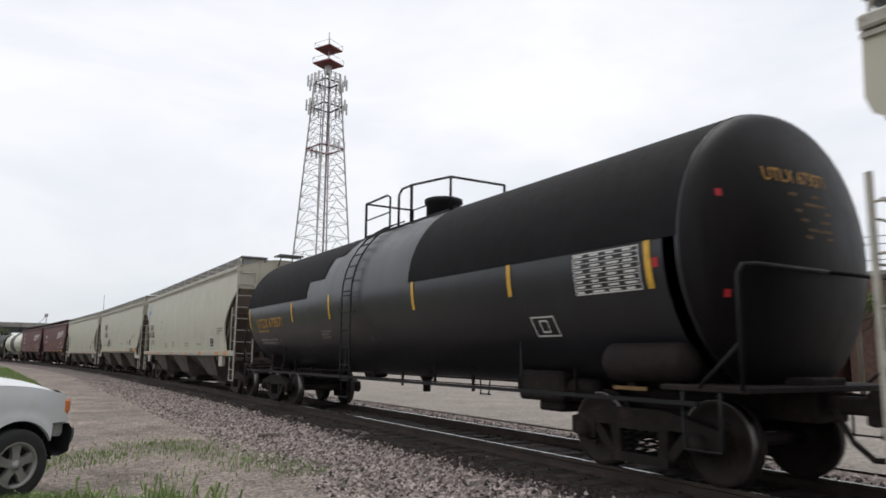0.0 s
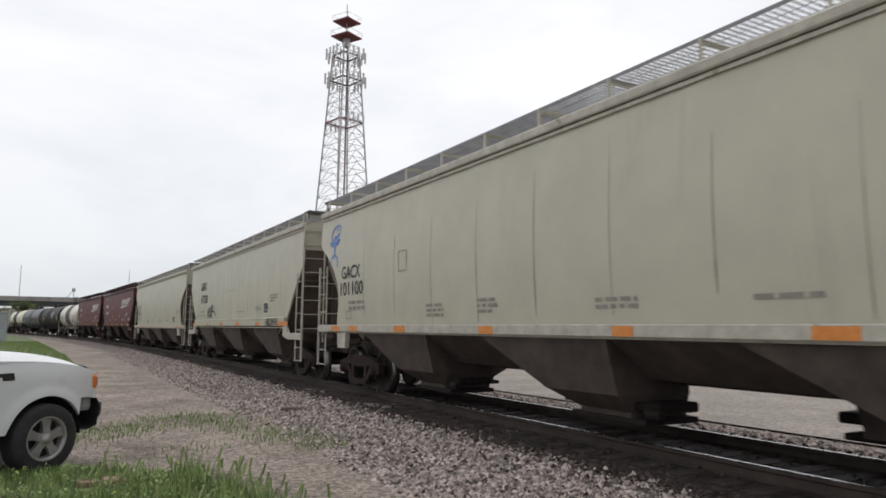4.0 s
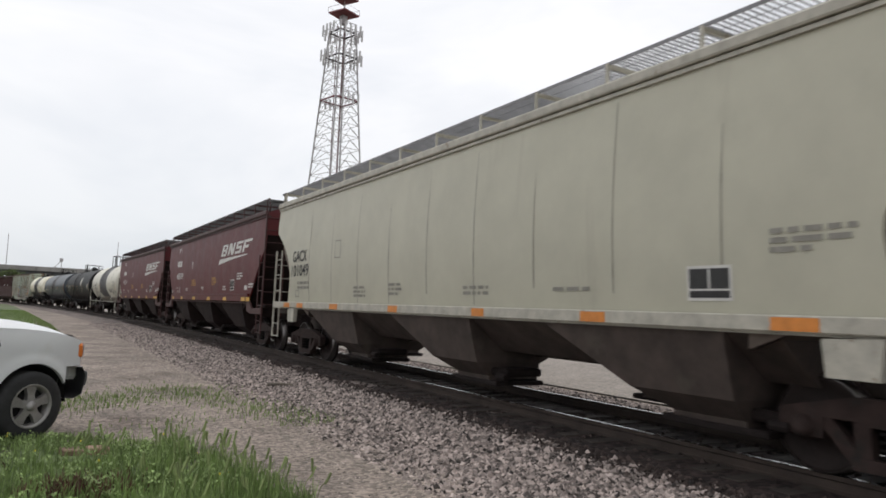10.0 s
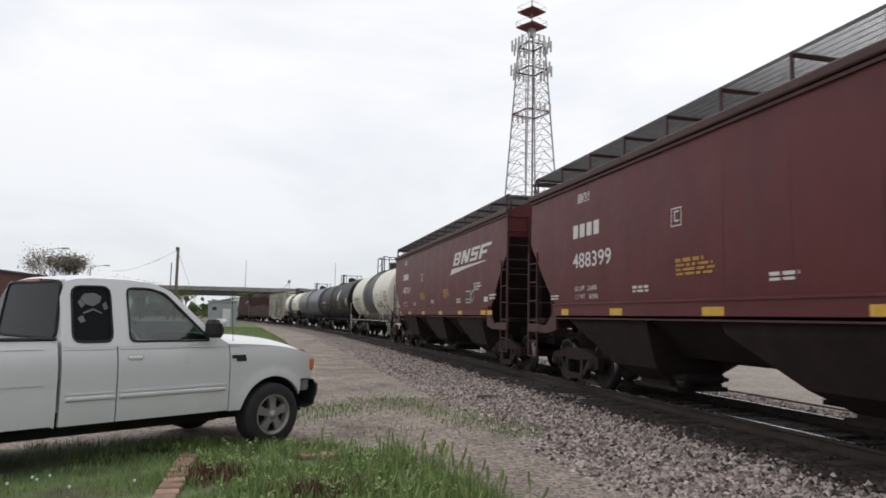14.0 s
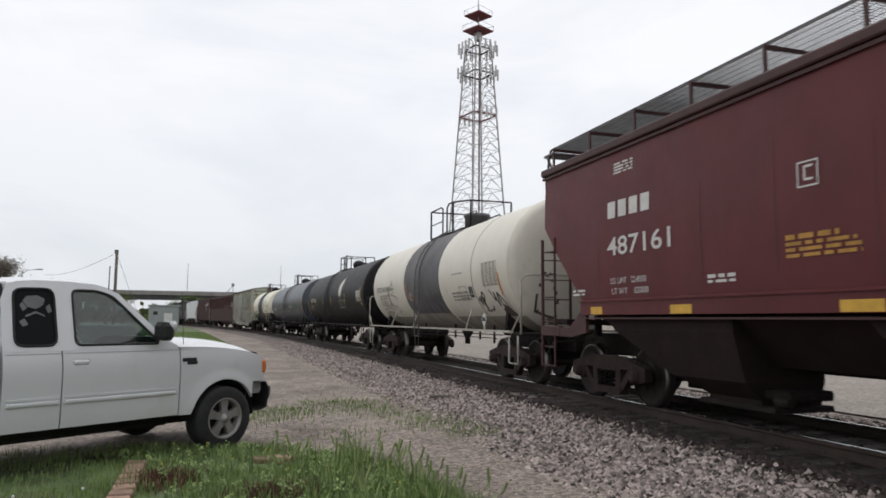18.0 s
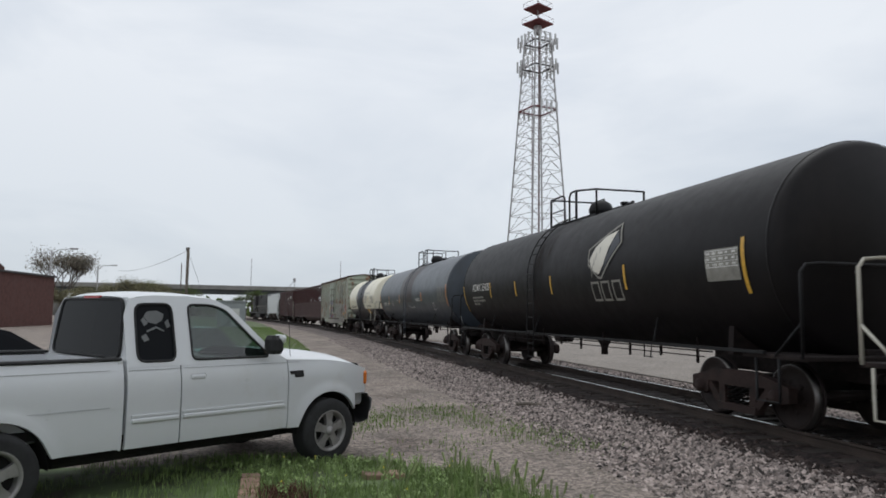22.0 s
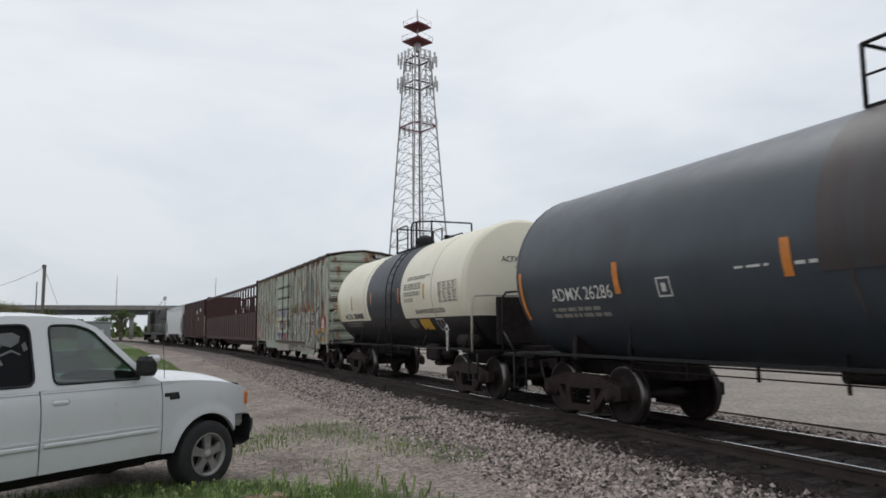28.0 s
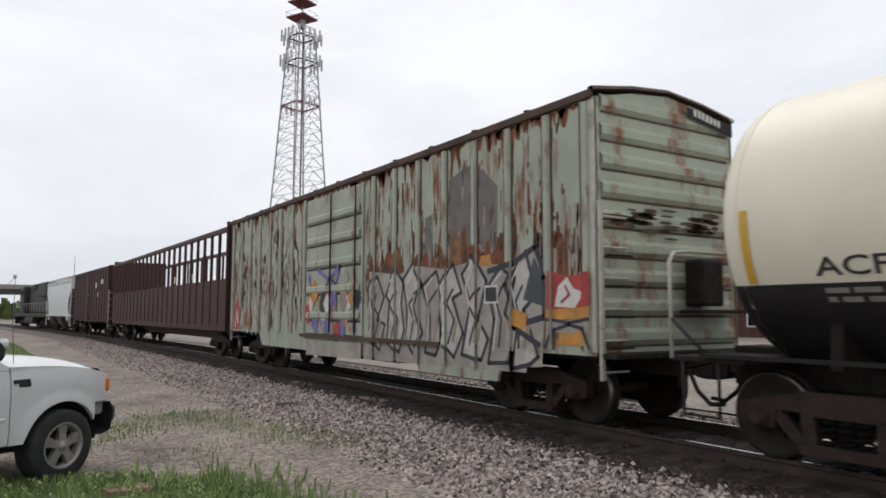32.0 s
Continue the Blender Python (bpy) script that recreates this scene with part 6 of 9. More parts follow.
def spray_tag(s, m, kind, u0, u1, z0, z1, w):
    """A spray-can scrawl of loose rounded strokes."""
    for line in TAGS[kind]:
        pts = [(u0 + (u1 - u0) * a, z0 + (z1 - z0) * b) for a, b in line]
        bent = []
        for i in range(len(pts) - 1):
            p0, p1, p2, p3 = pts[max(0, i - 1)], pts[i], pts[i + 1], pts[min(len(pts) - 1, i + 2)]
            for t in (0.0, 0.25, 0.5, 0.75):
                bent.append(tuple(0.5 * (2 * b + (c - a) * t + (2 * a - 5 * b + 4 * c - d) * t * t + (3 * b - a - 3 * c + d) * t ** 3) for a, b, c, d in zip(p0, p1, p2, p3)))
        s.stroke(m, bent + pts[-1:], w)


def grime(mtl, seed, u0, u1, z0, z1, n, w, long):
    """Thin tapering streaks that run down a shell."""
    def draw(s, m):
        rnd = random.Random(seed)
        for _ in range(n):
            u, top = rnd.uniform(u0, u1), rnd.uniform(z0, z1)
            l, k = rnd.uniform(0.3, 1.0) * long, rnd.uniform(0.4, 1.0) * w
            drift = rnd.uniform(-0.02, 0.02)
            m.loft([[s.at(u + drift * q - k * f, top - l * q / 4, 0.0045), s.at(u + drift * q + k * f, top - l * q / 4, 0.0045)] for q, f in ((0, 0.3), (1, 0.9), (2, 1.0), (3, 0.7), (4, 0.15))], closed=False)
    return [("grime", mtl, draw)]


def blotch(mtl, seed, u, z, ru, rz, n=14, name="stain"):
    """An uneven stain."""
    def draw(s, m):
        rnd = random.Random(seed)
        curved_poly(s, m, [(u + ru * math.cos(2 * math.pi * k / n) * rnd.uniform(0.55, 1.2), z + rz * math.sin(2 * math.pi * k / n) * rnd.uniform(0.55, 1.2)) for k in range(n)], 0.005)
    return [(name, mtl, draw)]


def curved_poly(s, m, pts, lift=0.006):
    """A polygon cut into low strips, so that it follows the round shell."""
    z, top = min(p[1] for p in pts), max(p[1] for p in pts)
    while z < top:
        q = clipped(clipped(pts, 1, z, 1), 1, z + 0.07, -1)
        if len(q) > 2:
            m.add([s.at(a, b, lift) for a, b in q], [tuple(range(len(q)))])
        z += 0.07


def slanted_logo(s, m):
    """Four notched slanted blocks over a tapering bar, plain shapes in pale paint."""
    def block(k, boxes):
        u, z = 2.82 + k * 0.98, 3.03 + 0.004 * k
        for a, b, c, d in boxes:
            s.poly(m, [(u + a + c * 0.62, z + c), (u + b + c * 0.62, z + c), (u + b + d * 0.62, z + d), (u + a + d * 0.62, z + d)])
    block(0, ((0.0, 0.24, 0.0, 0.40), (0.24, 0.72, 0.0, 0.07), (0.24, 0.70, 0.165, 0.235), (0.24, 0.74, 0.33, 0.40), (0.56, 0.78, 0.05, 0.18), (0.56, 0.80, 0.22, 0.35)))
    block(1, ((0.0, 0.22, 0.0, 0.40), (0.60, 0.82, 0.0, 0.40), (0.22, 0.36, 0.17, 0.40), (0.34, 0.48, 0.08, 0.32), (0.46, 0.60, 0.0, 0.22)))
    block(2, ((0.0, 0.78, 0.0, 0.085), (0.06, 0.78, 0.155, 0.245), (0.04, 0.86, 0.315, 0.40), (0.58, 0.80, 0.05, 0.19), (0.04, 0.26, 0.20, 0.36)))
    block(3, ((0.0, 0.24, 0.0, 0.40), (0.24, 0.70, 0.13, 0.22), (0.24, 0.98, 0.31, 0.40)))
    s.poly(m, [(2.50, 2.74), (4.6, 2.87), (6.42, 2.94), (6.5, 2.97), (4.6, 2.955), (2.66, 2.93)])


def grey_marks(number, flower):
    marks = stencil(M["ink"], ("GACX", -7.27, -6.19, 2.47, 2.76, 0.015), (number, -7.33, -6.03, 2.10, 2.40, 0.012))
    marks += small_print(M["grey_ink"], (-6.86, 1.90, [(0.85, 0.07), (0.9, 0.07)], 1), (-1.5, 1.80, [(0.5, 0.05), (0.55, 0.05), (0.4, 0.05)], 2), (1.2, 1.72, [(0.7, 0.05), (0.7, 0.05)], 3), (6.52, 2.18, [(0.8, 0.05), (0.75, 0.05), (0.4, 0.05)], 4), (3.4, 1.68, [(0.7, 0.05)], 5), (-3.2, 1.76, [(0.6, 0.05), (0.6, 0.05), (0.6, 0.05)], 6))
    marks += [("outline_box", M["grey_ink"], lambda s, m: s.frame_of(m, -7.02, -6.74, 1.58, 1.76, 0.02)), ("outline_box", M["grey_ink"], lambda s, m: s.frame_of(m, -4.3, -3.95, 2.45, 2.85, 0.02))]
    marks += two_tone_label(5.57, 6.11, 1.57, 1.92)
    marks += reflectors(M["orange"], [(-7.80, -7.32), (-6.74, -6.27), (-4.44, -3.95), (-1.4, -1.0), (1.53, 1.87), (3.99, 4.42), (6.54, 7.0), (7.62, 8.06)], 1.31, 1.43)
    if flower:
        def bloom(s, m):
            ring = [(-7.78 + 0.30 * math.cos(t), 3.60 + 0.15 * math.sin(t) + 0.05 * math.cos(t)) for t in (2 * math.pi * k / 18 for k in range(19))]
            s.stroke(m, ring, 0.035)
            s.stroke(m, [(-7.83, 3.47), (-7.78, 3.30), (-7.84, 3.00)], 0.06)
            s.stroke(m, [(-8.11, 3.37), (-7.98, 3.29), (-7.80, 3.33), (-7.96, 3.39), (-8.11, 3.37)], 0.05)
            s.stroke(m, [(-7.78, 3.33), (-7.63, 3.41), (-7.50, 3.41), (-7.62, 3.32), (-7.78, 3.33)], 0.05)
            s.stroke(m, [(-8.05, 2.85), (-7.93, 3.03), (-7.76, 3.07), (-7.60, 2.98), (-7.57, 2.79)], 0.04)
            s.stroke(m, [(-7.86, 3.51), (-7.73, 3.47), (-7.64, 3.55)], 0.07)
            s.stroke(m, [(-7.78, 3.65), (-7.63, 3.69)], 0.03)
        marks += [("spray_paint_drawing", M["blue_spray"], bloom)]
    return marks


def gb_marks():
    marks = stencil(M["ink"], ("GBRX", -5.88, -4.63, 2.92, 3.28, 0.012), ("67028", -5.78, -4.38, 2.38, 2.74, 0.012))
    marks += stencil(M["ink"], ("LD LMT 224300", -5.94, -5.02, 1.97, 2.06, 0.0), ("LT WT   61700", -5.92, -5.01, 1.80, 1.89, 0.0))
    marks += [("outline_box", M["grey_ink"], lambda s, m: s.frame_of(m, -6.57, -6.27, 1.79, 1.93, 0.016).rect(m, -6.5, -6.34, 1.84, 1.88))]
    marks += small_print(M["grey_ink"], (-7.2, 1.82, [(0.4, 0.035), (0.35, 0.035)], 2), (5.3, 2.32, [(0.8, 0.05), (0.75, 0.05), (0.5, 0.05)], 4), (0.9, 1.9, [(1.2, 0.035)], 5), (3.6, 2.0, [(0.5, 0.05), (0.8, 0.04)], 7))
    marks += two_tone_label(4.58, 5.08, 1.80, 2.16)
    marks += [("outline_box", M["grey_ink"], lambda s, m: s.frame_of(m, -2.35, -2.08, 2.66, 2.92, 0.016)), ("scratch", M["grey_ink"], lambda s, m: s.stroke(m, [(-2.0, 2.66), (0.8, 2.72)], 0.009))]
    marks += [("spray_tag", M["ink"], lambda s, m: spray_tag(s, m, "long", -4.40, -2.62, 1.68, 2.28, 0.05)), ("spray_tag", M["ink"], lambda s, m: spray_tag(Skin(lambda z: 1.583), m, "block", 4.98, 6.35, 1.435, 1.645, 0.034))]
    marks += reflectors(M["orange"], [(-7.24, -6.5), (-4.18, -3.7), (-1.56, -1.07), (1.13, 1.69), (3.85, 4.33), (6.29, 7.32)], 1.43, 1.55)
    return marks


def red_marks(number, ring):
    W = M["white"]
    bx = -2.2 if ring else -2.5
    marks = [("logo", W, slanted_logo)]
    marks += [("owner_mark", W, lambda s, m, u=u: s.rect(m, u, u + 0.22, 2.94, 3.20)) for u in (-6.02, -5.72, -5.42, -5.12)]
    marks += stencil(W, (number, -6.04, -4.42, 2.35, 2.64, 0.01))
    marks += stencil(W, ("LD LMT   224000", -5.97, -5.02, 1.91, 2.0, 0.0), ("LT WT    62000", -5.95, -4.98, 1.75, 1.84, 0.0))
    marks += small_print(W, (-7.2, 1.82, [(0.42, 0.035), (0.4, 0.035)], 1), (5.3, 2.32, [(0.7, 0.05), (0.75, 0.05), (0.5, 0.05)], 4), (3.3, 1.90, [(0.45, 0.05), (0.5, 0.05)], 5), (-3.7, 1.88, [(0.5, 0.045), (0.5, 0.035)], 7), (-0.4, 1.92, [(0.5, 0.045), (0.45, 0.035)], 11), (6.8, 1.95, [(0.6, 0.05), (0.5, 0.05)], 8), (-5.85, 3.77, [(0.52, 0.028)] * 4, 9))
    marks += small_print(M["yellow_ink"], (1.5, 2.25, [(0.7, 0.05), (0.8, 0.035), (0.8, 0.035), (0.8, 0.035), (0.5, 0.035)], 2), (-2.4, 2.22, [(0.7, 0.055), (0.9, 0.038), (0.95, 0.038), (0.95, 0.038)], 3))
    marks += [("outline_box", W, lambda s, m: s.frame_of(m, bx, bx + 0.28, 2.76, 3.04, 0.018).stroke(m, [(bx + 0.2, 2.98), (bx + 0.1, 2.98), (bx + 0.1, 2.84), (bx + 0.2, 2.84)], 0.026)), ("plate", W, lambda s, m: s.rect(m, 6.3, 6.66, 1.80, 1.94))]
    marks += two_tone_label(4.44, 4.96, 1.79, 2.16)
    if ring:
        marks += [("outline_ring", W, lambda s, m: s.stroke(m, [(5.16 + 0.13 * math.cos(t), 2.0 + 0.15 * math.sin(t)) for t in (2 * math.pi * k / 16 for k in range(17))], 0.025))]
    marks += reflectors(M["yellow"], [(6.2, 6.68), (6.8, 7.25), (3.73, 4.2), (1.1, 1.6), (-1.69, -1.2), (-4.4, -3.95), (-6.5, -6.15)], 1.44, 1.56)
    return marks


def placard(car, u, z, x=1.56, k=1.0):
    """A white diamond placard on its bracket."""
    d = Mesh().add([(-x, -u - 0.165 * k, z), (-x, -u, z - 0.165 * k), (-x, -u + 0.165 * k, z), (-x, -u, z + 0.165 * k)], [(0, 1, 2, 3)])
    p = part("placard", d, M["white"], car, "white diamond hazard placard")
    part("placard_band", Mesh().add([(-x - 0.004, -u + a * 0.11 * k, z + b * k) for a, b in ((-1, -0.04), (1, -0.04), (1, 0.05), (-1, 0.05))], [(0, 1, 2, 3)]), M["ink"], p)
    part("placard_bracket", Mesh().box(-x + 0.005, -x + 0.03, -u - 0.04, -u + 0.04, 1.05, z), M["bar_light"], p)


def cars():
    hop = lambda a, b, *r, **k: hopper((a + b) / 2, (b - a) / 2, *r, **k)
    tk = lambda a, b, *r, **k: tank_car((a + b) / 2, (b - a) / 2, *r, **k)
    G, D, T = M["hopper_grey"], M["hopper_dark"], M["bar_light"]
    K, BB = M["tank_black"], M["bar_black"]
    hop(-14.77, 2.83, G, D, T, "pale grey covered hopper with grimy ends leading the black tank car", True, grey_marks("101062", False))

    # black tank car with a glossy jacket
    gl, mt = M["tank_gloss"], M["tank_matte"]
    marks = stencil(M["yellow_ink"], ("UTLX 673571", -7.03, -4.84, 2.06, 2.31, 0.015))
    marks += small_print(M["yellow_ink"], (-7.0, 1.96, [(0.9, 0.04)], 1)) + small_print(M["grey_ink"], (-7.1, 1.72, [(1.5, 0.05), (1.5, 0.05)], 2), (-2.3, 1.85, [(0.6, 0.03), (0.4, 0.04), (0.45, 0.04)], 3))
    marks += upright(M["yellow"], [(7.62, 2.08, 3.0), (5.1, 2.16, 2.6), (2.3, 2.12, 2.6), (-1.55, 2.12, 2.64), (-4.0, 2.14, 2.62), (-7.72, 2.07, 2.99)], 0.09)
    marks += [("data_table", M["white"], lambda s, m: s.table(m, 6.43, 7.50, 2.08, 2.57, 4, 8)), ("outline_box", M["white"], lambda s, m: s.frame_of(m, 5.40, 5.88, 1.61, 1.87, 0.02).frame_of(m, 5.55, 5.72, 1.66, 1.82, 0.02)), ("red_dot", M["red_dot"], lambda s, m: s.rect(m, 7.68, 7.76, 2.3, 2.4)), ("small_print", M["grey_ink"], lambda s, m: s.rect(m, 6.45, 6.7, 2.66, 2.72))]
    u = tk(4.95, 20.6, 1.62, 2.54, "long black tank car with a glossy jacket and yellow lettering", [("shell", -7.825, 7.825, gl)], marks, BB, heads=(K, gl), dome="flat", walk_half=1.9,
           patches=[(-8.02, -2.15, -70, 88, mt), (3.0, 7.92, -70, 86, mt), (2.05, 3.0, -70, 72, mt), (1.5, 2.05, -70, 52, mt)], ladders_at=0.35, ends=((0.2, 0.25, 3.5), (0.1, 0.25, 3.5)), head_marks=[("UTLX 673571", M["yellow_ink"], -0.72, 0.28, 3.22, 3.38)] + [("", M["head_ink"], x, x + w, z, z + 0.035) for x, w, z in ((-0.42, 0.5, 3.08), (-0.2, 0.36, 2.98), (-0.36, 0.6, 2.90), (-0.3, 0.5, 2.80), (-0.2, 0.42, 2.70), (-0.25, 0.5, 2.62))] + [("", M["red_dot"], -1.32, -1.25, 3.0, 3.08), ("", M["red_dot"], -1.27, -1.2, 1.96, 2.04)], rail_h=0.8, dome_at=-0.6, rail_z=0.90, bogie_paint="steel", gear_at=(-5.39, -4.41))
    part("air_reservoir", Mesh().spin([(-7.85, 0.0), (-7.82, 0.16), (-7.74, 0.22), (-6.72, 0.22), (-6.64, 0.16), (-6.61, 0.0)], 18, "y", True, (-1.22, 0, 1.30)), M["steel"], u, "dark air reservoir")
    part("sill_sticker", Mesh().box(-1.56, -1.555, -7.5, -7.0, 1.0, 1.04), M["head_ink"], u)
    hop(22.64, 40.24, G, D, T, "pale grey covered hopper with a blue spray-painted flower", True, grey_marks("101100", True))
    hop(41.69, 58.5, G, D, T, "pale grey covered hopper with straight-cut ends and black tags", False, gb_marks(), sill=1.48)
    hop(59.80, 77.43, G, D, T, "pale grey covered hopper with curved side ends", True, grey_marks("101049", False))
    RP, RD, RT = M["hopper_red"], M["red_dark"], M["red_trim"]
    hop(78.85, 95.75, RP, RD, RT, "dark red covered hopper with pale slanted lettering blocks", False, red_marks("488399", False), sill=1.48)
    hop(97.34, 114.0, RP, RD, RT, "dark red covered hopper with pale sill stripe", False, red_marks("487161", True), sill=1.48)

    # white tank car with a grey band
    W = M["tank_white"]
    marks = stencil(M["ink"], ("ETCX 421062", -5.93, -3.88, 2.32, 2.50, 0.012))
    marks += small_print(M["grey_ink"], (-5.6, 2.16, [(1.5, 0.05), (1.2, 0.05)], 1), (2.7, 2.0, [(1.2, 0.05), (1.4, 0.05), (1.3, 0.05)], 2), (2.9, 2.5, [(0.8, 0.03)], 3))
    marks += [("data_table", M["grey_ink"], lambda s, m: s.table(m, 5.05, 5.95, 2.12, 2.66, 4, 8)), ("outline_box", M["grey_ink"], lambda s, m: s.frame_of(m, 3.3, 3.85, 1.88, 2.18, 0.02))]
    marks += two_tone_label(3.98, 4.30, 1.86, 2.18)
    marks += upright(M["orange"], [(6.02, 1.9, 2.4), (-1.75, 2.0, 2.5)], 0.07)
    marks += [("spray_tag", M["ink"], lambda s, m: spray_tag(s, m, "loops", 4.45, 5.2, 1.55, 2.0, 0.035)), ("spray_tag", M["ink"], lambda s, m: spray_tag(s, m, "slash", 5.3, 6.05, 1.45, 2.05, 0.04)), ("spray_tag", M["grey_ink"], lambda s, m: spray_tag(s, m, "scrawl", -5.6, -3.4, 1.52, 2.12, 0.038)), ("spray_tag", M["ink"], lambda s, m: spray_tag(s, m, "star", -3.95, -3.0, 2.0, 2.42, 0.028))]
    band = M["tank_grey"]
    marks += grime(M["grime"], 3, -6.3, -1.9, 1.6, 2.2, 36, 0.008, 0.7) + grime(M["grime"], 4, 2.1, 6.4, 1.6, 2.3, 36, 0.008, 0.7) + grime(M["smudge"], 6, 0.1, 1.7, 1.70, 2.20, 34, 0.03, 0.4)
    marks += blotch(M["worn"], 7, -1.42, 2.05, 0.20, 0.20) + blotch(M["rust"], 27, -1.30, 1.98, 0.16, 0.14) + blotch(M["smear"], 9, 5.85, 1.50, 0.30, 0.22) + blotch(M["grime"], 10, -5.0, 1.50, 0.7, 0.16)
    marks += [("outline_box", M["grey_ink"], lambda s, m: s.frame_of(m, -3.82, -3.55, 2.42, 2.68, 0.02).rect(m, -3.75, -3.62, 2.5, 2.6)), ("rust_strip", M["rust"], lambda s, m: s.rect(m, -4.25, -4.15, 1.85, 2.3))]
    e = tk(115.8, 128.9, 1.52, 2.57, "off-white tank car with a worn grey band and dirty head", [("shell", -6.55, -1.75, W), ("band", -1.75, 2.0, band), ("shell", 2.0, 6.55, W)], marks, M["steel"], heads=(M["tank_stained"], W), dome="flat", patches=[(-1.74, 1.99, 133, 227, M["worn"]), (-6.5, -2.01, 138, 222, M["worn"]), (1.76, 6.3, 138, 222, M["worn"])], head_marks=[("ETCX 421062", M["ink"], -0.55, 0.42, 2.75, 2.88)] + [("", M["smear"], -0.98 + 0.05 * q, -0.93 + 0.05 * q, 1.5 - 0.02 * q, z) for q, z in enumerate((1.9, 2.12, 2.3, 2.36, 2.3, 2.34, 2.2, 2.05, 1.95, 1.8))] + [("", M["grey_ink"], x, x + w, z, z + 0.04) for x, w, z in ((-0.40, 0.9, 2.62), (-0.38, 0.9, 2.52))], ends=((0.0, 0.25, 3.4), (-0.2, 0.3, 3.0)), seams=(-4.35, 1.95), rail_mat=M["bar_light"], ladder_mat=M["tank_grey"], ladders_at=0.1, walk_half=1.9, rail_h=0.92, dome_at=-0.75, manway_mat=M["tank_grey"])
    placard(e, 5.35, 1.35)

    # black tank car with a leaf emblem of plain shapes
    marks = stencil(M["white"], ("ADMX 25428", -6.31, -4.47, 2.30, 2.53, 0.004))
    marks += small_print(M["grey_ink"], (-6.4, 2.07, [(1.2, 0.06), (1.3, 0.06), (0.6, 0.06)], 1))
    marks += [("emblem", M["grey_ink"], lambda s, m: s.stroke(m, [(2.55, 2.94), (3.64, 3.39), (3.94, 2.99), (3.2, 2.32), (3.05, 2.34), (2.62, 2.62), (2.55, 2.94)], 0.045, 0.014)),
              ("emblem_leaf", M["tank_white"], lambda s, m: curved_poly(s, m, [(2.64, 2.71), (2.83, 2.98), (3.18, 3.17), (3.62, 3.26), (3.46, 2.95), (3.3, 2.6), (3.09, 2.4), (2.8, 2.49)], 0.010)),
              ("emblem_half", M["band_blue"], lambda s, m: curved_poly(s, m, [(3.62, 3.24), (3.86, 3.0), (3.24, 2.44), (3.36, 2.64), (3.51, 2.94)], 0.008)),
              ("emblem_vein", M["grey_ink"], lambda s, m: [s.rect(m, q, q + 0.025, 2.36 + 0.12 * k, 2.50 + 0.12 * k, 0.016) for k, q in enumerate((2.76, 2.80, 2.86, 2.93, 3.07))])]
    marks += [("wordmark_block", M["grey_ink"], lambda s, m, q=q: s.frame_of(m, q, q + 0.36, 1.86, 2.26, 0.045)) for q in (2.67, 3.11, 3.59)]
    marks += [("data_table", M["grey_ink"], lambda s, m: s.rect(m, 6.72, 7.52, 2.10, 2.58)), ("data_table", M["white"], lambda s, m: s.table(m, 6.73, 7.51, 2.30, 2.56, 5, 3))]
    marks += upright(M["yellow"], [(4.13, 2.06, 2.53), (-2.08, 2.07, 2.47), (0.47, 2.06, 2.49), (7.62, 1.9, 2.7), (-7.38, 1.68, 2.5), (-4.36, 2.07, 2.52)], 0.08)
    marks += grime(M["dust"], 31, -0.9, 0.2, 1.9, 3.7, 30, 0.03, 0.9)
    tk(131.5, 146.5, 1.56, 2.51, "black tank car with a pale leaf emblem and yellow strips", [("shell", -7.5, 7.5, K)], marks, BB, heads=(K, K), ends=((0.45, 0.2, 3.6), (0.06, 0.25, 3.2)), ladders_at=0.8, mark_shift=-0.17, rail_h=0.75, walk_half=1.4, walk_at=0.52)

    # slate tank car
    S = M["tank_slate"]
    marks = stencil(M["white"], ("ADMX 26286", -6.9, -5.2, 1.99, 2.20, 0.004))
    marks += small_print(M["grey_ink"], (-7.0, 1.82, [(1.4, 0.06), (1.6, 0.06)], 1)) + small_print(M["white"], (-2.75, 2.22, [(0.5, 0.03)], 3), (-1.9, 2.2, [(1.0, 0.04)], 4), (0.2, 2.2, [(0.7, 0.04), (0.7, 0.04)], 5), (2.0, 2.2, [(0.9, 0.04), (0.9, 0.04)], 6))
    marks += [("outline_box", M["white"], lambda s, m: s.frame_of(m, -4.18, -3.90, 1.95, 2.22, 0.025).rect(m, -4.09, -4.0, 2.02, 2.14)), ("outline_box", M["white"], lambda s, m: s.frame_of(m, 5.15, 5.5, 1.72, 2.02, 0.025)), ("data_table", M["grey_ink"], lambda s, m: s.table(m, 6.28, 7.3, 2.05, 2.62, 4, 9))]
    marks += upright(M["orange"], [(-2.0, 2.08, 2.51), (-5.05, 2.04, 2.51), (3.2, 2.1, 2.5)], 0.13) + upright(M["orange"], [(7.68, 1.85, 2.7), (-7.9, 1.7, 2.55)], 0.10)
    marks += grime(M["smear"], 21, -1.3, -0.2, 2.0, 3.6, 26, 0.02, 0.8)
    marks += [("outline_arc", M["white"], lambda s, m: s.stroke(m, [(0.9 + 0.75 * math.cos(q), 1.95 - 0.10 * math.sin(q)) for q in (math.pi * k / 12 for k in range(13))], 0.02))]
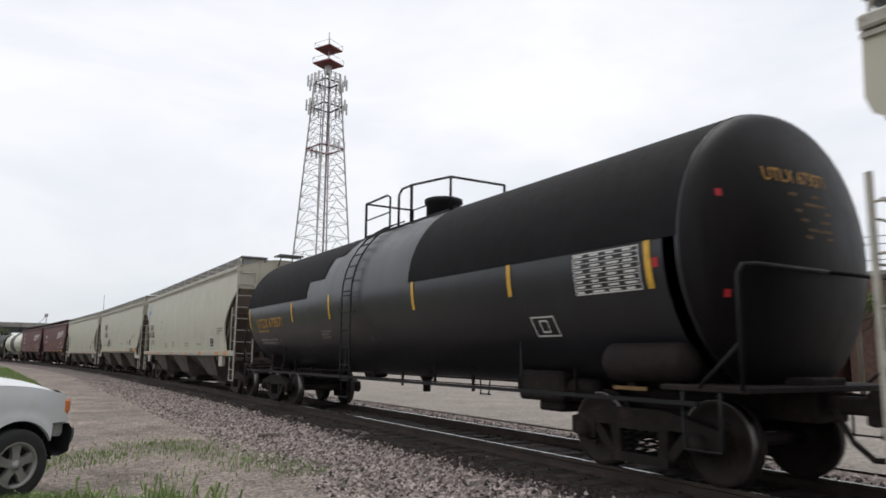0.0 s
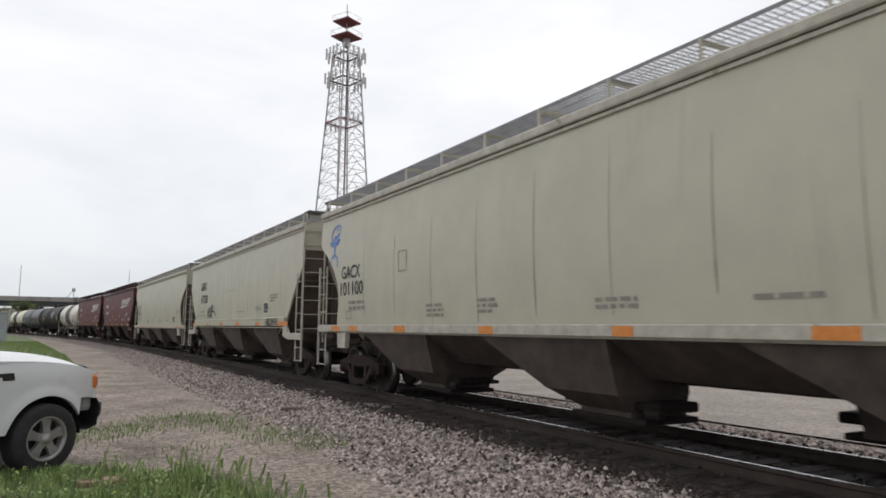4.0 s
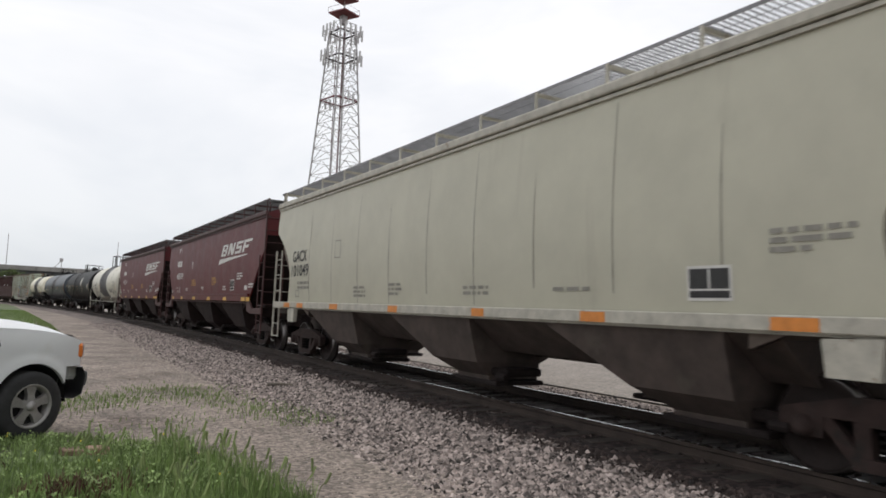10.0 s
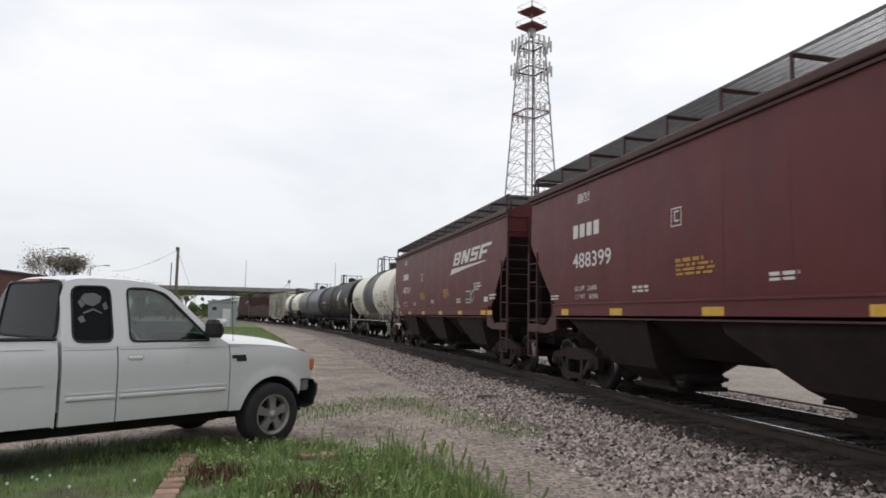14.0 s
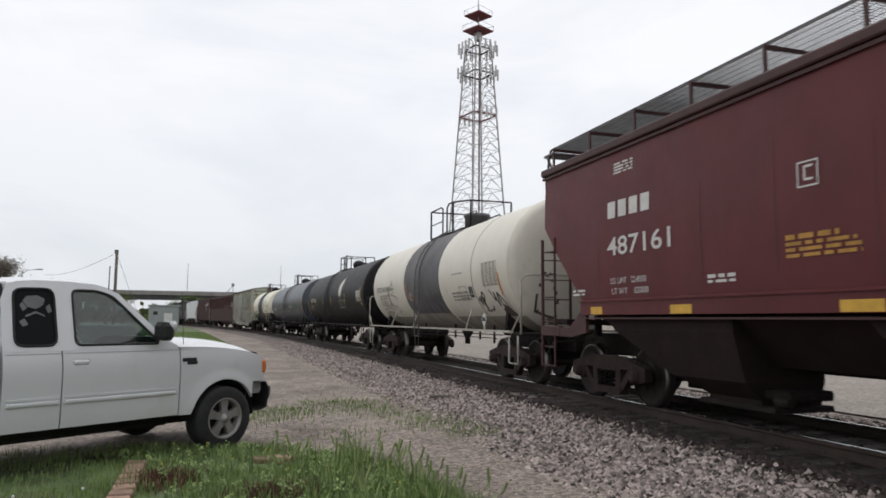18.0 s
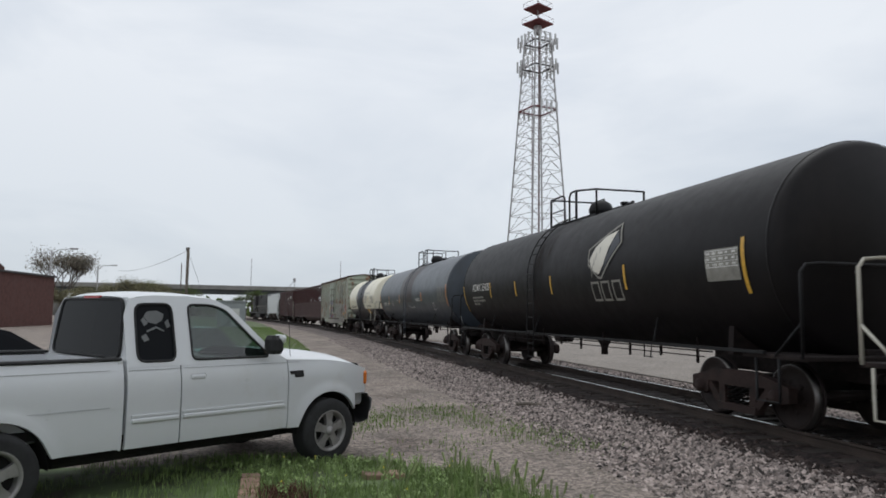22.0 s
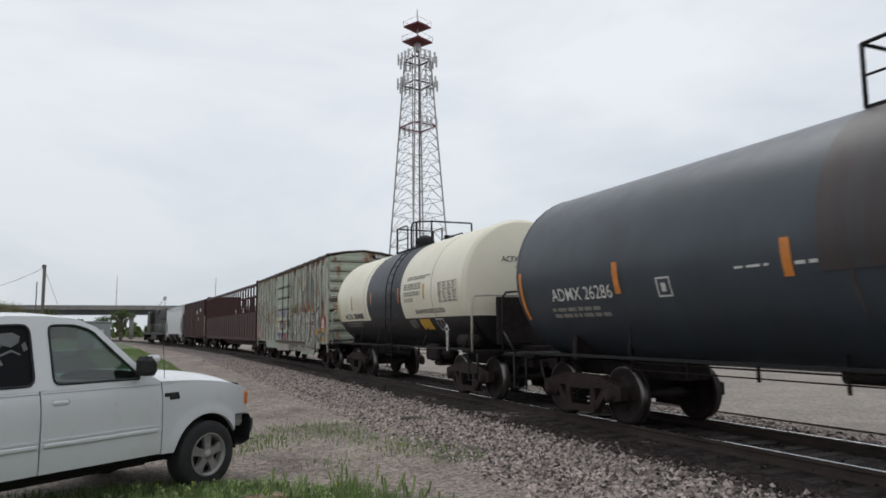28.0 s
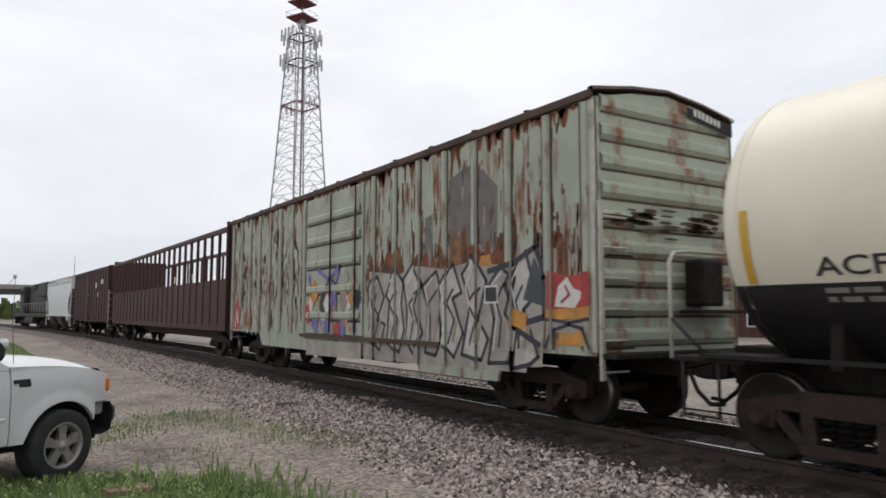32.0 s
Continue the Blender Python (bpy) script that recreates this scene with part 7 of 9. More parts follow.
    tk(149.4, 164.9, 1.56, 2.51, "slate grey tank car with faded shell and orange strips", [("shell", -7.75, 7.75, S)], marks, BB, heads=(S, S), head_marks=[("ADMX 26286", M["white"], -0.40, 0.42, 3.16, 3.27)] + [("", M["grey_ink"], x, x + w, z, z + 0.03) for x, w, z in ((-0.28, 0.5, 3.08), (-0.05, 0.4, 2.99), (-0.05, 0.42, 2.90), (-0.05, 0.3, 2.8))], ends=((0.08, 0.09, 4.2), (0.25, 0.22, 3.2)),  patches=[(-1.2, 1.6, -75, 105, M["stained_slate"])], ladder_mat=S, rail_h=0.75, rails_out=(None, 0.98))

    # cream tank car with dark belly
    C, BL = M["tank_cream"], M["band_blue"]
    belly = lambda a, b: (a, b, 116.4, 243.6, M["tank_belly"])
    marks = stencil(M["ink"], ("ACFX 200488", -4.75, -2.6, 1.90, 2.08, 0.012), ("SODIUM HYDROXIDE SOLUTION", 2.16, 4.10, 1.94, 2.05, 0.01))
    marks += small_print(M["grey_ink"], (1.7, 2.88, [(1.6, 0.035), (1.3, 0.03)], 1), (1.5, 2.70, [(1.25, 0.035)] * 3, 2), (1.5, 2.48, [(1.2, 0.035)] * 2, 3), (1.5, 2.32, [(0.7, 0.03)] * 2, 4)) + [("small_print", M["grey_ink"], lambda s, m: s.lines(m, -4.7, 1.74, [(1.7, 0.05), (1.6, 0.05)], 5, 0.02).lines(m, 1.5, 1.76, [(0.5, 0.026)] * 5, 6, 0.02))]
    marks += [("data_table", M["grey_ink"], lambda s, m: s.table(m, 3.88, 4.98, 2.18, 2.66, 4, 7)), ("warning_panel", M["yellow"], lambda s, m: s.rect(m, 2.24, 2.96, 1.54, 1.80, 0.022)), ("warning_print", M["ink"], lambda s, m: s.lines(m, 2.32, 1.74, [(0.5, 0.03)] * 4, 2)), ("outline_box", M["white"], lambda s, m: s.frame_of(m, 3.35, 3.80, 1.52, 1.80, 0.025, 0.02).rect(m, 3.56, 3.585, 1.52, 1.8, 0.02))]
    marks += upright(M["yellow"], [(-3.7, 2.2, 2.66), (2.94, 2.30, 2.68), (-5.42, 1.85, 2.6)], 0.09) + upright(M["orange"], [(1.02, 2.28, 2.68), (-1.5, 2.3, 2.66)], 0.08)
    c = tk(167.6, 178.7, 1.53, 2.52, "cream tank car with dark blue band and black belly", [("shell", -5.55, -1.36, C), ("band", -1.36, 1.80, BL), ("shell", 1.80, 5.55, C)], marks, BB, heads=(C, C), head_marks=[("ACFX 200488", M["ink"], -0.65, 0.30, 3.03, 3.16)] + [("", M["grey_ink"], x, x + w, z, z + 0.03) for x, w, z in ((-0.33, 0.58, 2.90), (-0.30, 0.52, 2.82))], ends=((-0.17, 0.14, 5.0), (-0.17, 0.25, 3.2)), seams=(-3.58, 2.12), mark_shift=0.14, rail_h=0.78, end_mat=M["bar_light"], rails_out=(0.30, None), gear_at=(-2.61, -1.76), patches=[belly(-5.5, 5.38)], ladders_at=-0.6, walk_half=1.45, dome_at=0.6)
    placard(c, 4.62, 1.54, 1.56, 0.78)
    part("brake_cabinet", Mesh().box(-0.93, -0.13, -6.0, -5.86, 1.2, 2.23, 0.02), M["steel"], c, "black sheet steel brake cabinet")
    wheel = Mesh().tube([(-0.06 + 0.26 * math.cos(q), -6.06, 2.02 + 0.26 * math.sin(q)) for q in (math.pi * k / 10 for k in range(21))], 0.016)
    for q in (0.4, 1.97, 3.54, 5.11):
        wheel.tube([(-0.06, -6.03, 2.02), (-0.06 + 0.26 * math.cos(q), -6.06, 2.02 + 0.26 * math.sin(q))], 0.012)
    part("brake_wheel", wheel, M["steel"], c, "spoked steel hand brake wheel")
    part("air_reservoir", Mesh().spin([(-5.62, 0.0), (-5.59, 0.11), (-5.52, 0.15), (-4.82, 0.15), (-4.75, 0.11), (-4.72, 0.0)], 18, "y", True, (-1.25, 0, 1.28)), M["steel"], c, "dark air reservoir")

    old_boxcar(180.6, 196.6)
    stake_car(197.7, 220.3)
    brown_boxcar(221.6, 235.0)
    hop(236.3, 249.3, M["hop_white"], D, M["hop_white"], "bright white covered hopper far down the train", True, [])
    locomotive(250.0, 272.0)


cars()


# pickup truck ------------------------------------------------------------
M["truck_white"] = mat("white_car_paint", (0.64, 0.655, 0.67), 0.30, var=0.025, scale=1.5, dirt=(0.55, 0.54, 0.51), dirt_at=0.60, dirt_scale=1.6, bump=0.0, coat=0.5, dirt_soft=0.3)
M["rubber"] = mat("black_rubber", (0.022, 0.022, 0.023), 0.85, var=0.3, scale=7)
M["alloy"] = mat("dull_alloy_wheel", (0.28, 0.27, 0.26), 0.45, 0.4, var=0.2, scale=6)
M["under"] = mat("dark_underbody", (0.012, 0.011, 0.011), 0.9, var=0.3)
M["lamp_amber"] = mat("amber_lamp_lens", (0.62, 0.17, 0.03), 0.15, var=0.1, bump=0)
M["lamp_red"] = mat("red_lamp_lens", (0.4, 0.02, 0.02), 0.15, var=0.1, bump=0)
M["bumper"] = mat("faded_bumper_plastic", (0.055, 0.053, 0.058), 0.5, var=0.15)
M["trim_grey"] = mat("grey_rub_strip", (0.42, 0.43, 0.44), 0.5, var=0.1)
M["chrome"] = mat("worn_chrome", (0.6, 0.6, 0.62), 0.2, 1.0, var=0.1)
M["seat"] = mat("grey_cloth_seat", (0.10, 0.10, 0.105), 0.9, var=0.2)
M["sticker"] = mat("white_window_sticker", (0.13, 0.135, 0.135), 0.6, var=0.2)

FRONT, REAR, HUB, TYRE = 0.0, -3.53, 0.372, 0.372


def truck_lat(l, z):
    """Half width of the truck's body at a length and height."""
    w = 0.985 - 0.05 * max(0.0, (0.62 - z) / 0.3) ** 2 - 0.055 * max(0.0, (z - 0.95) / 0.3) ** 2
    if l > 0.15:
        w -= 0.20 * ((l - 0.15) / 0.7) ** 2.2
    for q in (FRONT, REAR):
        d = math.hypot(l - q, z - HUB)
        w += 0.022 * max(0.0, 1 - abs(d - 0.47) / 0.10)
    return w


def arch(l, base):
    z = base
    for q in (FRONT, REAR):
        if abs(l - q) < 0.455:
            z = max(z, HUB + math.sqrt(0.455 ** 2 - (l - q) ** 2))
    return z


def truck_top(l):
    if l > -0.62:
        t = (l + 0.62) / 1.32
        return 1.225 - 0.035 * t - 0.15 * max(0, t) ** 3
    return 1.225 if l > -2.455 else 1.285


def panel(sx, l0, l1, base, cols, rows=12, top=None, inset=0.0):
    m = Mesh()
    ls = [l0 + (l1 - l0) * k / cols for k in range(cols + 1)]
    grid = []
    for r in range(rows + 1):
        line = []
        for l in ls:
            zb, zt = arch(l, base(l)), (top or truck_top)(l)
            z = zb + (zt - zb) * r / rows
            line.append((l, sx * (truck_lat(l, z) - inset), z))
        grid.append(line)
    m.loft(grid, closed=False, smooth=True)
    # turned-in edges
    m.loft([[(p[0], p[1], p[2]) for p in grid[0]], [(p[0], p[1] - sx * 0.05, p[2] + 0.0) for p in grid[0]]], closed=False)
    for c in (0, -1):
        m.loft([[g[c], (g[c][0], g[c][1] - sx * 0.04, g[c][2])] for g in grid], closed=False)
    return m


def rounded(pts, r):
    """A polygon with its corners rounded off."""
    out = []
    for a, b, c in zip(pts[-1:] + pts[:-1], pts, pts[1:] + pts[:1]):
        u, v = Vector(a) - Vector(b), Vector(c) - Vector(b)
        k = min(r, u.length * 0.45, v.length * 0.45)
        p, q = Vector(b) + u.normalized() * k, Vector(b) + v.normalized() * k
        out += [tuple(p * (1 - t) ** 2 + Vector(b) * 2 * t * (1 - t) + q * t ** 2) for t in (0.0, 0.33, 0.67, 1.0)]
    return out


def pickup():
    car = tagged(new("pickup_truck"), "white extended-cab pickup truck parked on the grass edge, dusty paint", "truck")
    P = M["truck_white"]
    base = lambda l: 0.77 if l > 0.43 else 0.46 if l > -2.5 else 0.48
    for sx in (-1, 1):
        part("fender", panel(sx, 0.66, -0.60, base, 44), P, car)
        dr = part("door", panel(sx, -0.615, -1.895, lambda l: 0.47, 10), P, car)
        rd = part("rear_door", panel(sx, -1.91, -2.44, lambda l: 0.47, 8), P, car)
        bs = part("bed_side", panel(sx, -2.475, -5.02, base, 64), P, car)
        ys = sx * 0.993
        h = Mesh().box(-1.81, -1.63, *sorted((sx * 0.955, sx * 0.985)), 1.065, 1.125, 0.02)
        part("door_handle", h, P, dr)
        hs = Mesh().box(-1.83, -1.61, *sorted((sx * 0.945, sx * 0.962)), 1.05, 1.14, 0.008)
        part("handle_cup", hs, M["trim_grey"], dr)
        part("rub_strip", Mesh().box(-1.88, -0.66, *sorted((sx * 0.975, sx * 1.005)), 0.70, 0.745, 0.012).box(-1.88, -0.66, *sorted((sx * 0.975, sx * 0.998)), 0.755, 0.775), P, dr, "white side moulding")
        part("rub_strip", Mesh().box(-2.40, -1.92, *sorted((sx * 0.975, sx * 1.005)), 0.70, 0.745, 0.012).box(-2.40, -1.92, *sorted((sx * 0.975, sx * 0.998)), 0.755, 0.775), P, rd, "white side moulding")
        # bed side creases drawn as grey lines, their shading put into the colour
        part("crease", Mesh().box(-4.0, -2.60, *sorted((sx * 0.97, sx * 0.989)), 0.86, 0.868).box(-4.95, -2.60, *sorted((sx * 0.935, sx * 0.952)), 1.195, 1.20), M["trim_grey"], bs)
        part("pinstripe", Mesh().box(-0.45, -1.88, *sorted((sx * 0.94, sx * 0.955)), 1.188, 1.193).box(-2.42, -1.92, *sorted((sx * 0.94, sx * 0.955)), 1.188, 1.193), M["trim_grey"], car)
        part("bed_cap", Mesh().box(-5.0, -2.48, *sorted((sx * 0.80, sx * 0.935)), 1.28, 1.31, 0.012), M["rubber"], bs, "black bed rail cap")
        bd = Mesh().box(-0.58, -0.40, *sorted((sx * 0.955, sx * 0.989)), 1.055, 1.095, 0.006).box(-0.52, -0.39, *sorted((sx * 0.955, sx * 0.99)), 1.02, 1.06, 0.006)
        part("fender_badge", bd, M["rubber"], car)
        # greenhouse side: pillars and roof rail around the glass
        lat = lambda z: 0.945 - (z - 1.22) / 0.70 * 0.20
        out = [(-0.60, 1.215), (-0.78, 1.33), (-1.27, 1.80), (-1.45, 1.875), (-1.75, 1.905), (-2.14, 1.905), (-2.38, 1.865), (-2.44, 1.70), (-2.44, 1.215)]
        w1 = rounded([(-0.85, 1.265), (-0.90, 1.33), (-1.34, 1.77), (-1.50, 1.82), (-1.765, 1.82), (-1.765, 1.265)], 0.06)
        w2 = rounded([(-1.945, 1.265), (-1.945, 1.825), (-2.325, 1.815), (-2.335, 1.265)], 0.085)
        bmx = bmesh.new()
        fill = []
        for loop in (out, w1, w2):
            vs = [bmx.verts.new((l, sx * lat(z), z)) for l, z in loop]
            fill += [bmx.edges.new((vs[i], vs[(i + 1) % len(vs)])) for i in range(len(vs))]
        bmesh.ops.triangle_fill(bmx, use_beauty=True, use_dissolve=False, edges=fill)
        bmx.faces.ensure_lookup_table()
        inside = lambda p, poly: sum(((a[1] > p[1]) != (b[1] > p[1])) and p[0] < (b[0] - a[0]) * (p[1] - a[1]) / (b[1] - a[1]) + a[0] for a, b in zip(poly, poly[1:] + poly[:1])) % 2
        kill = [f for f in bmx.faces if any(inside((f.calc_center_median().x, f.calc_center_median().z), q) for q in (w1, w2))]
        bmesh.ops.delete(bmx, geom=kill, context="FACES")
        me = bpy.data.meshes.new("cab_side")
        bmx.to_mesh(me)
        bmx.free()
        me.materials.append(P)
        part("cab_side", me, None, car)
        for nm, loop, mt in (("front_window", w1, M["clear"]), ("quarter_window", w2, M["tint"])):
            g = Mesh()
            g.add([(l, sx * (lat(z) - 0.012), z) for l, z in loop], [tuple(range(len(loop)))])
            gl = part(nm, g, mt, car)
            gl.visible_shadow = False
            pts = [(l, sx * (lat(z) + 0.001), z) for l, z in loop]
            part("window_seal", Mesh().tube(pts + pts[:1], 0.013, 5, caps=False), M["rubber"], gl)
        part("door_gap", Mesh().box(-1.915, -1.888, *sorted((sx * 0.90, sx * 0.93)), 0.55, 1.24), M["under"], car)
        # mirror
        mr = Mesh().box(-0.97, -0.80, *sorted((sx * 0.97, sx * 1.17)), 1.30, 1.50, 0.045)
        mi = part("wing_mirror", mr, M["rubber"], car)
        part("mirror_cap", Mesh().box(-0.88, -0.785, *sorted((sx * 1.03, sx * 1.18)), 1.42, 1.51, 0.03), P, mi)
        # front lamps
        part("marker_lamp", Mesh().box(0.50, 0.69, *sorted((sx * 0.80, sx * 0.905)), 0.86, 1.03, 0.025), M["lamp_amber"], car, "amber marker lamp")
        part("headlamp", Mesh().box(0.62, 0.76, *sorted((sx * 0.52, sx * 0.84)), 0.86, 1.02, 0.03), M["chrome"], car)
        part("tail_lamp", Mesh().box(-5.05, -4.98, *sorted((sx * 0.80, sx * 0.95)), 0.85, 1.2, 0.01), M["lamp_red"], car)
        # wheels
        for q in (FRONT, REAR):
            y = sx * 0.88
            t = Mesh().spin([(-0.13, 0.235), (-0.135, 0.31), (-0.12, 0.365), (-0.08, TYRE), (0.08, TYRE), (0.12, 0.365), (0.135, 0.31), (0.13, 0.235)], 36, "y", True, (q, y, HUB), False)
            w = part("wheel", t, M["rubber"], car, "black tyre on a five-spoke wheel")
            rim = Mesh()
            o = y + sx * 0.10
            rim.loft([[(q + math.cos(a) * r, o + sx * d, HUB + math.sin(a) * r) for a in (2 * math.pi * k / 36 for k in range(36))] for d, r in ((0.035, 0.238), (0.04, 0.222), (0.0, 0.205), (-0.08, 0.20))], smooth=True)
            part("rim", rim, M["alloy"], w)
            part("brake_disc", Mesh().spin([(o - sx * 0.075, 0.2), (o - sx * 0.06, 0.2)], 24, "y", False, (q, 0, HUB)), M["under"], w)
            for k in range(5):
                a = math.pi / 2 + k * 2 * math.pi / 5
                ca, sa = math.cos(a), math.sin(a)
                sp = Mesh()
                quad = [(0.03, 0.048), (0.12, 0.040), (0.212, 0.062), (0.212, -0.062), (0.12, -0.040), (0.03, -0.048)]
                fr = [(q + r * ca - s * sa, o + sx * (0.012 + 0.012 * (r < 0.1)), HUB + r * sa + s * ca) for r, s in quad]
                bk = [(p[0], o - sx * 0.04, p[2]) for p in fr]
                sp.add(fr + bk, [tuple(range(6)), tuple(range(11, 5, -1))] + [(i, (i + 1) % 6, (i + 1) % 6 + 6, i + 6) for i in range(6)])
                part("spoke", sp, M["alloy"], w)
            part("hub_cap", Mesh().spin([(o - sx * 0.03, 0.06), (o + sx * 0.03, 0.055), (o + sx * 0.04, 0.0)], 16, "y", True, (q, 0, HUB)), M["alloy"], w)
            part("arch_liner", Mesh().loft([[(q + math.cos(a) * 0.45, yy, HUB + math.sin(a) * 0.45) for a in (math.pi * k / 16 for k in range(17))] for yy in (sx * 0.95, sx * 0.6)], closed=False, smooth=True).add([(q + math.cos(math.pi * k / 16) * 0.45, sx * 0.62, HUB + math.sin(math.pi * k / 16) * 0.45) for k in range(17)], [tuple(range(17))]), M["under"], car)
    # hood, cowl, roof, glass, bed
    hood = Mesh()
    ls = [0.70 - 1.32 * k / 14 for k in range(15)]
    hood.loft([[(l - 0.0, truck_lat(l, 1.18) * q, truck_top(l) + 0.105 * (1 - q ** 4) * (1 - 0.6 * max(0, (l + 0.1) / 0.8) ** 3) - 0.004) for q in (k / 8 for k in range(-8, 9))] for l in ls], closed=False, smooth=True)
    part("hood", hood, P, car)
    part("hood_nozzle", Mesh().box(-0.40, -0.35, -0.45, -0.41, 1.235, 1.26, 0.008), M["rubber"], car)
    part("bug_shield", Mesh().loft([[(0.66 - 0.02 * abs(q), 0.82 * q, 1.05 + 0.02 * (1 - q * q)), (0.60 - 0.02 * abs(q), 0.82 * q, 1.12 + 0.03 * (1 - q * q))] for q in (k / 6 for k in range(-6, 7))], closed=False), M["tint"], car, "dark bug shield on the hood's edge")
    part("front_panel", Mesh().box(0.55, 0.72, -0.80, 0.80, 0.60, 1.03, 0.04), P, car)
    gr = part("grille", Mesh().box(0.70, 0.75, -0.50, 0.50, 0.78, 1.0, 0.02), M["under"], car)
    for k in range(4):
        part("grille_bar", Mesh().box(0.745, 0.765, -0.5, 0.5, 0.80 + k * 0.06, 0.815 + k * 0.06), M["chrome"], gr)
    part("front_bumper", Mesh().loft([[(0.72 - 0.17 * abs(q) ** 4 + d, 0.945 * q, z) for d, z in ((-0.22, 0.42), (0.0, 0.40), (0.12, 0.44), (0.15, 0.66), (0.10, 0.755), (-0.2, 0.765))] for q in (k / 12 for k in range(-12, 13))], smooth=True), M["bumper"], car, "dark grey front bumper with a dull bright face")
    part("bumper_face", Mesh().loft([[(0.74 - 0.17 * abs(q) ** 4 + d, 0.948 * q, z) for d, z in ((0.128, 0.53), (0.150, 0.60), (0.152, 0.69))] for q in (k / 12 for k in range(-12, 13))], closed=False, smooth=True), M["trim_grey"], car)
    roof = Mesh()
    rl = [(-1.27, 1.80), (-1.36, 1.85), (-1.50, 1.885), (-1.80, 1.905), (-2.12, 1.905), (-2.29, 1.885), (-2.38, 1.85)]
    roof.loft([[(l, 0.745 * q + 0.02 * q * (1.905 - z) * 10 * 0.2, z + 0.045 * (1 - q ** 4)) for q in (k / 8 for k in range(-8, 9))] for l, z in rl], closed=False, smooth=True)
    part("roof", roof, P, car)
    ws = Mesh().loft([[(-0.66 - 0.10 * q * q, 0.90 * q, 1.22), (-1.29 - 0.03 * q * q, 0.76 * q, 1.815 + 0.03 * (1 - q * q))] for q in (k / 6 for k in range(-6, 7))], closed=False, smooth=True)
    part("windscreen", ws, M["clear"], car).visible_shadow = False
    pane = rounded([(-0.79, 1.30), (0.79, 1.30), (0.70, 1.865), (-0.70, 1.865)], 0.09)
    bw = Mesh().add([(-2.449 + (z - 1.30) * 0.098, y, z) for y, z in pane], [tuple(range(len(pane)))])
    seal = [(-2.449 + (z - 1.30) * 0.098, y, z) for y, z in pane]
    part("rear_window_seal", Mesh().tube(seal + seal[:1], 0.016, 5, caps=False), M["rubber"], car)
    part("rear_window", bw, M["tint"], car, "dark rear window")
    cb = Mesh().add([(-2.437, -0.945, 0.6), (-2.437, 0.945, 0.6), (-2.437, 0.935, 1.25), (-2.375, 0.755, 1.88), (-2.375, -0.755, 1.88), (-2.437, -0.935, 1.25)], [tuple(range(6))])
    part("cab_back", cb, P, car)
    part("brake_light", Mesh().box(-2.405, -2.375, -0.18, 0.18, 1.865, 1.90), M["lamp_red"], car)
    part("bed_floor", Mesh().box(-5.0, -2.48, -0.85, 0.85, 0.62, 0.70), M["under"], car)
    for a, b in ((-2.52, -2.48), (-5.04, -4.98)):
        part("bed_wall", Mesh().box(a, b, -0.93, 0.93, 0.55, 1.28), P, car)
    for sx in (-1, 1):
        part("bed_inner", Mesh().box(-5.0, -2.50, *sorted((sx * 0.78, sx * 0.80)), 0.6, 1.265), P, car)
    part("rear_bumper", Mesh().box(-5.22, -5.05, -0.9, 0.9, 0.5, 0.68, 0.03), M["chrome"], car)
    # chassis, plus wide dark boxes added to stand for shade below the rocker
    part("chassis", Mesh().box(-4.9, 0.5, -0.62, 0.62, 0.33, 0.60).box(-2.4, -0.5, -0.90, 0.90, 0.44, 0.56).box(-3.0, -0.55, -0.72, 0.72, 0.33, 0.45, 0.04), M["under"], car)
    part("cabin_floor", Mesh().box(-2.42, -0.55, -0.90, 0.90, 0.56, 0.62), M["under"], car)
    for y in (-0.42, 0.42):
        part("seat", Mesh().box(-1.80, -1.30, y - 0.26, y + 0.26, 0.75, 0.95, 0.06).box(-1.93, -1.75, y - 0.25, y + 0.25, 0.9, 1.50, 0.07).box(-1.91, -1.81, y - 0.13, y + 0.13, 1.50, 1.66, 0.04), M["seat"], car)
    part("dashboard", Mesh().box(-0.95, -0.62, -0.85, 0.85, 0.85, 1.20, 0.06), M["seat"], car)
    stw = [(-1.12 - 0.06 * math.sin(a), 0.42 + 0.19 * math.cos(a), 1.18 + 0.17 * math.sin(a)) for a in (2 * math.pi * k / 20 for k in range(21))]
    part("steering_wheel", Mesh().tube(stw, 0.018, 6), M["rubber"], car)
    part("aerial", Mesh().tube([(-0.50, -0.86, 1.2), (-0.55, -0.86, 1.85)], 0.004, 4), M["rubber"], car)
    # sticker on the quarter window: plain pale shapes
    lat = lambda z: 0.945 - (z - 1.22) / 0.70 * 0.20
    for pts in ([(-2.24, 1.70), (-2.20, 1.745), (-2.10, 1.755), (-2.03, 1.72), (-2.05, 1.66), (-2.12, 1.62), (-2.20, 1.64)], [(-2.27, 1.66), (-2.24, 1.69), (-2.20, 1.63), (-2.24, 1.60)], [(-2.03, 1.64), (-1.99, 1.67), (-1.97, 1.60), (-2.01, 1.58)], [(-2.22, 1.56), (-2.12, 1.60), (-2.04, 1.56), (-2.04, 1.545), (-2.12, 1.58), (-2.22, 1.54)], [(-2.28, 1.50), (-2.23, 1.53), (-2.20, 1.47), (-2.25, 1.45)]):
        s = Mesh().add([(l, -(lat(z) - 0.006), z) for l, z in pts], [tuple(range(len(pts)))])
        part("window_sticker", s, M["sticker"], car)
    car.matrix_world = pose(-7.11, 10.12, -0.305, 0, 0, 36) @ Matrix.Diagonal((1.055, 1.055, 1.055, 1))


pickup()


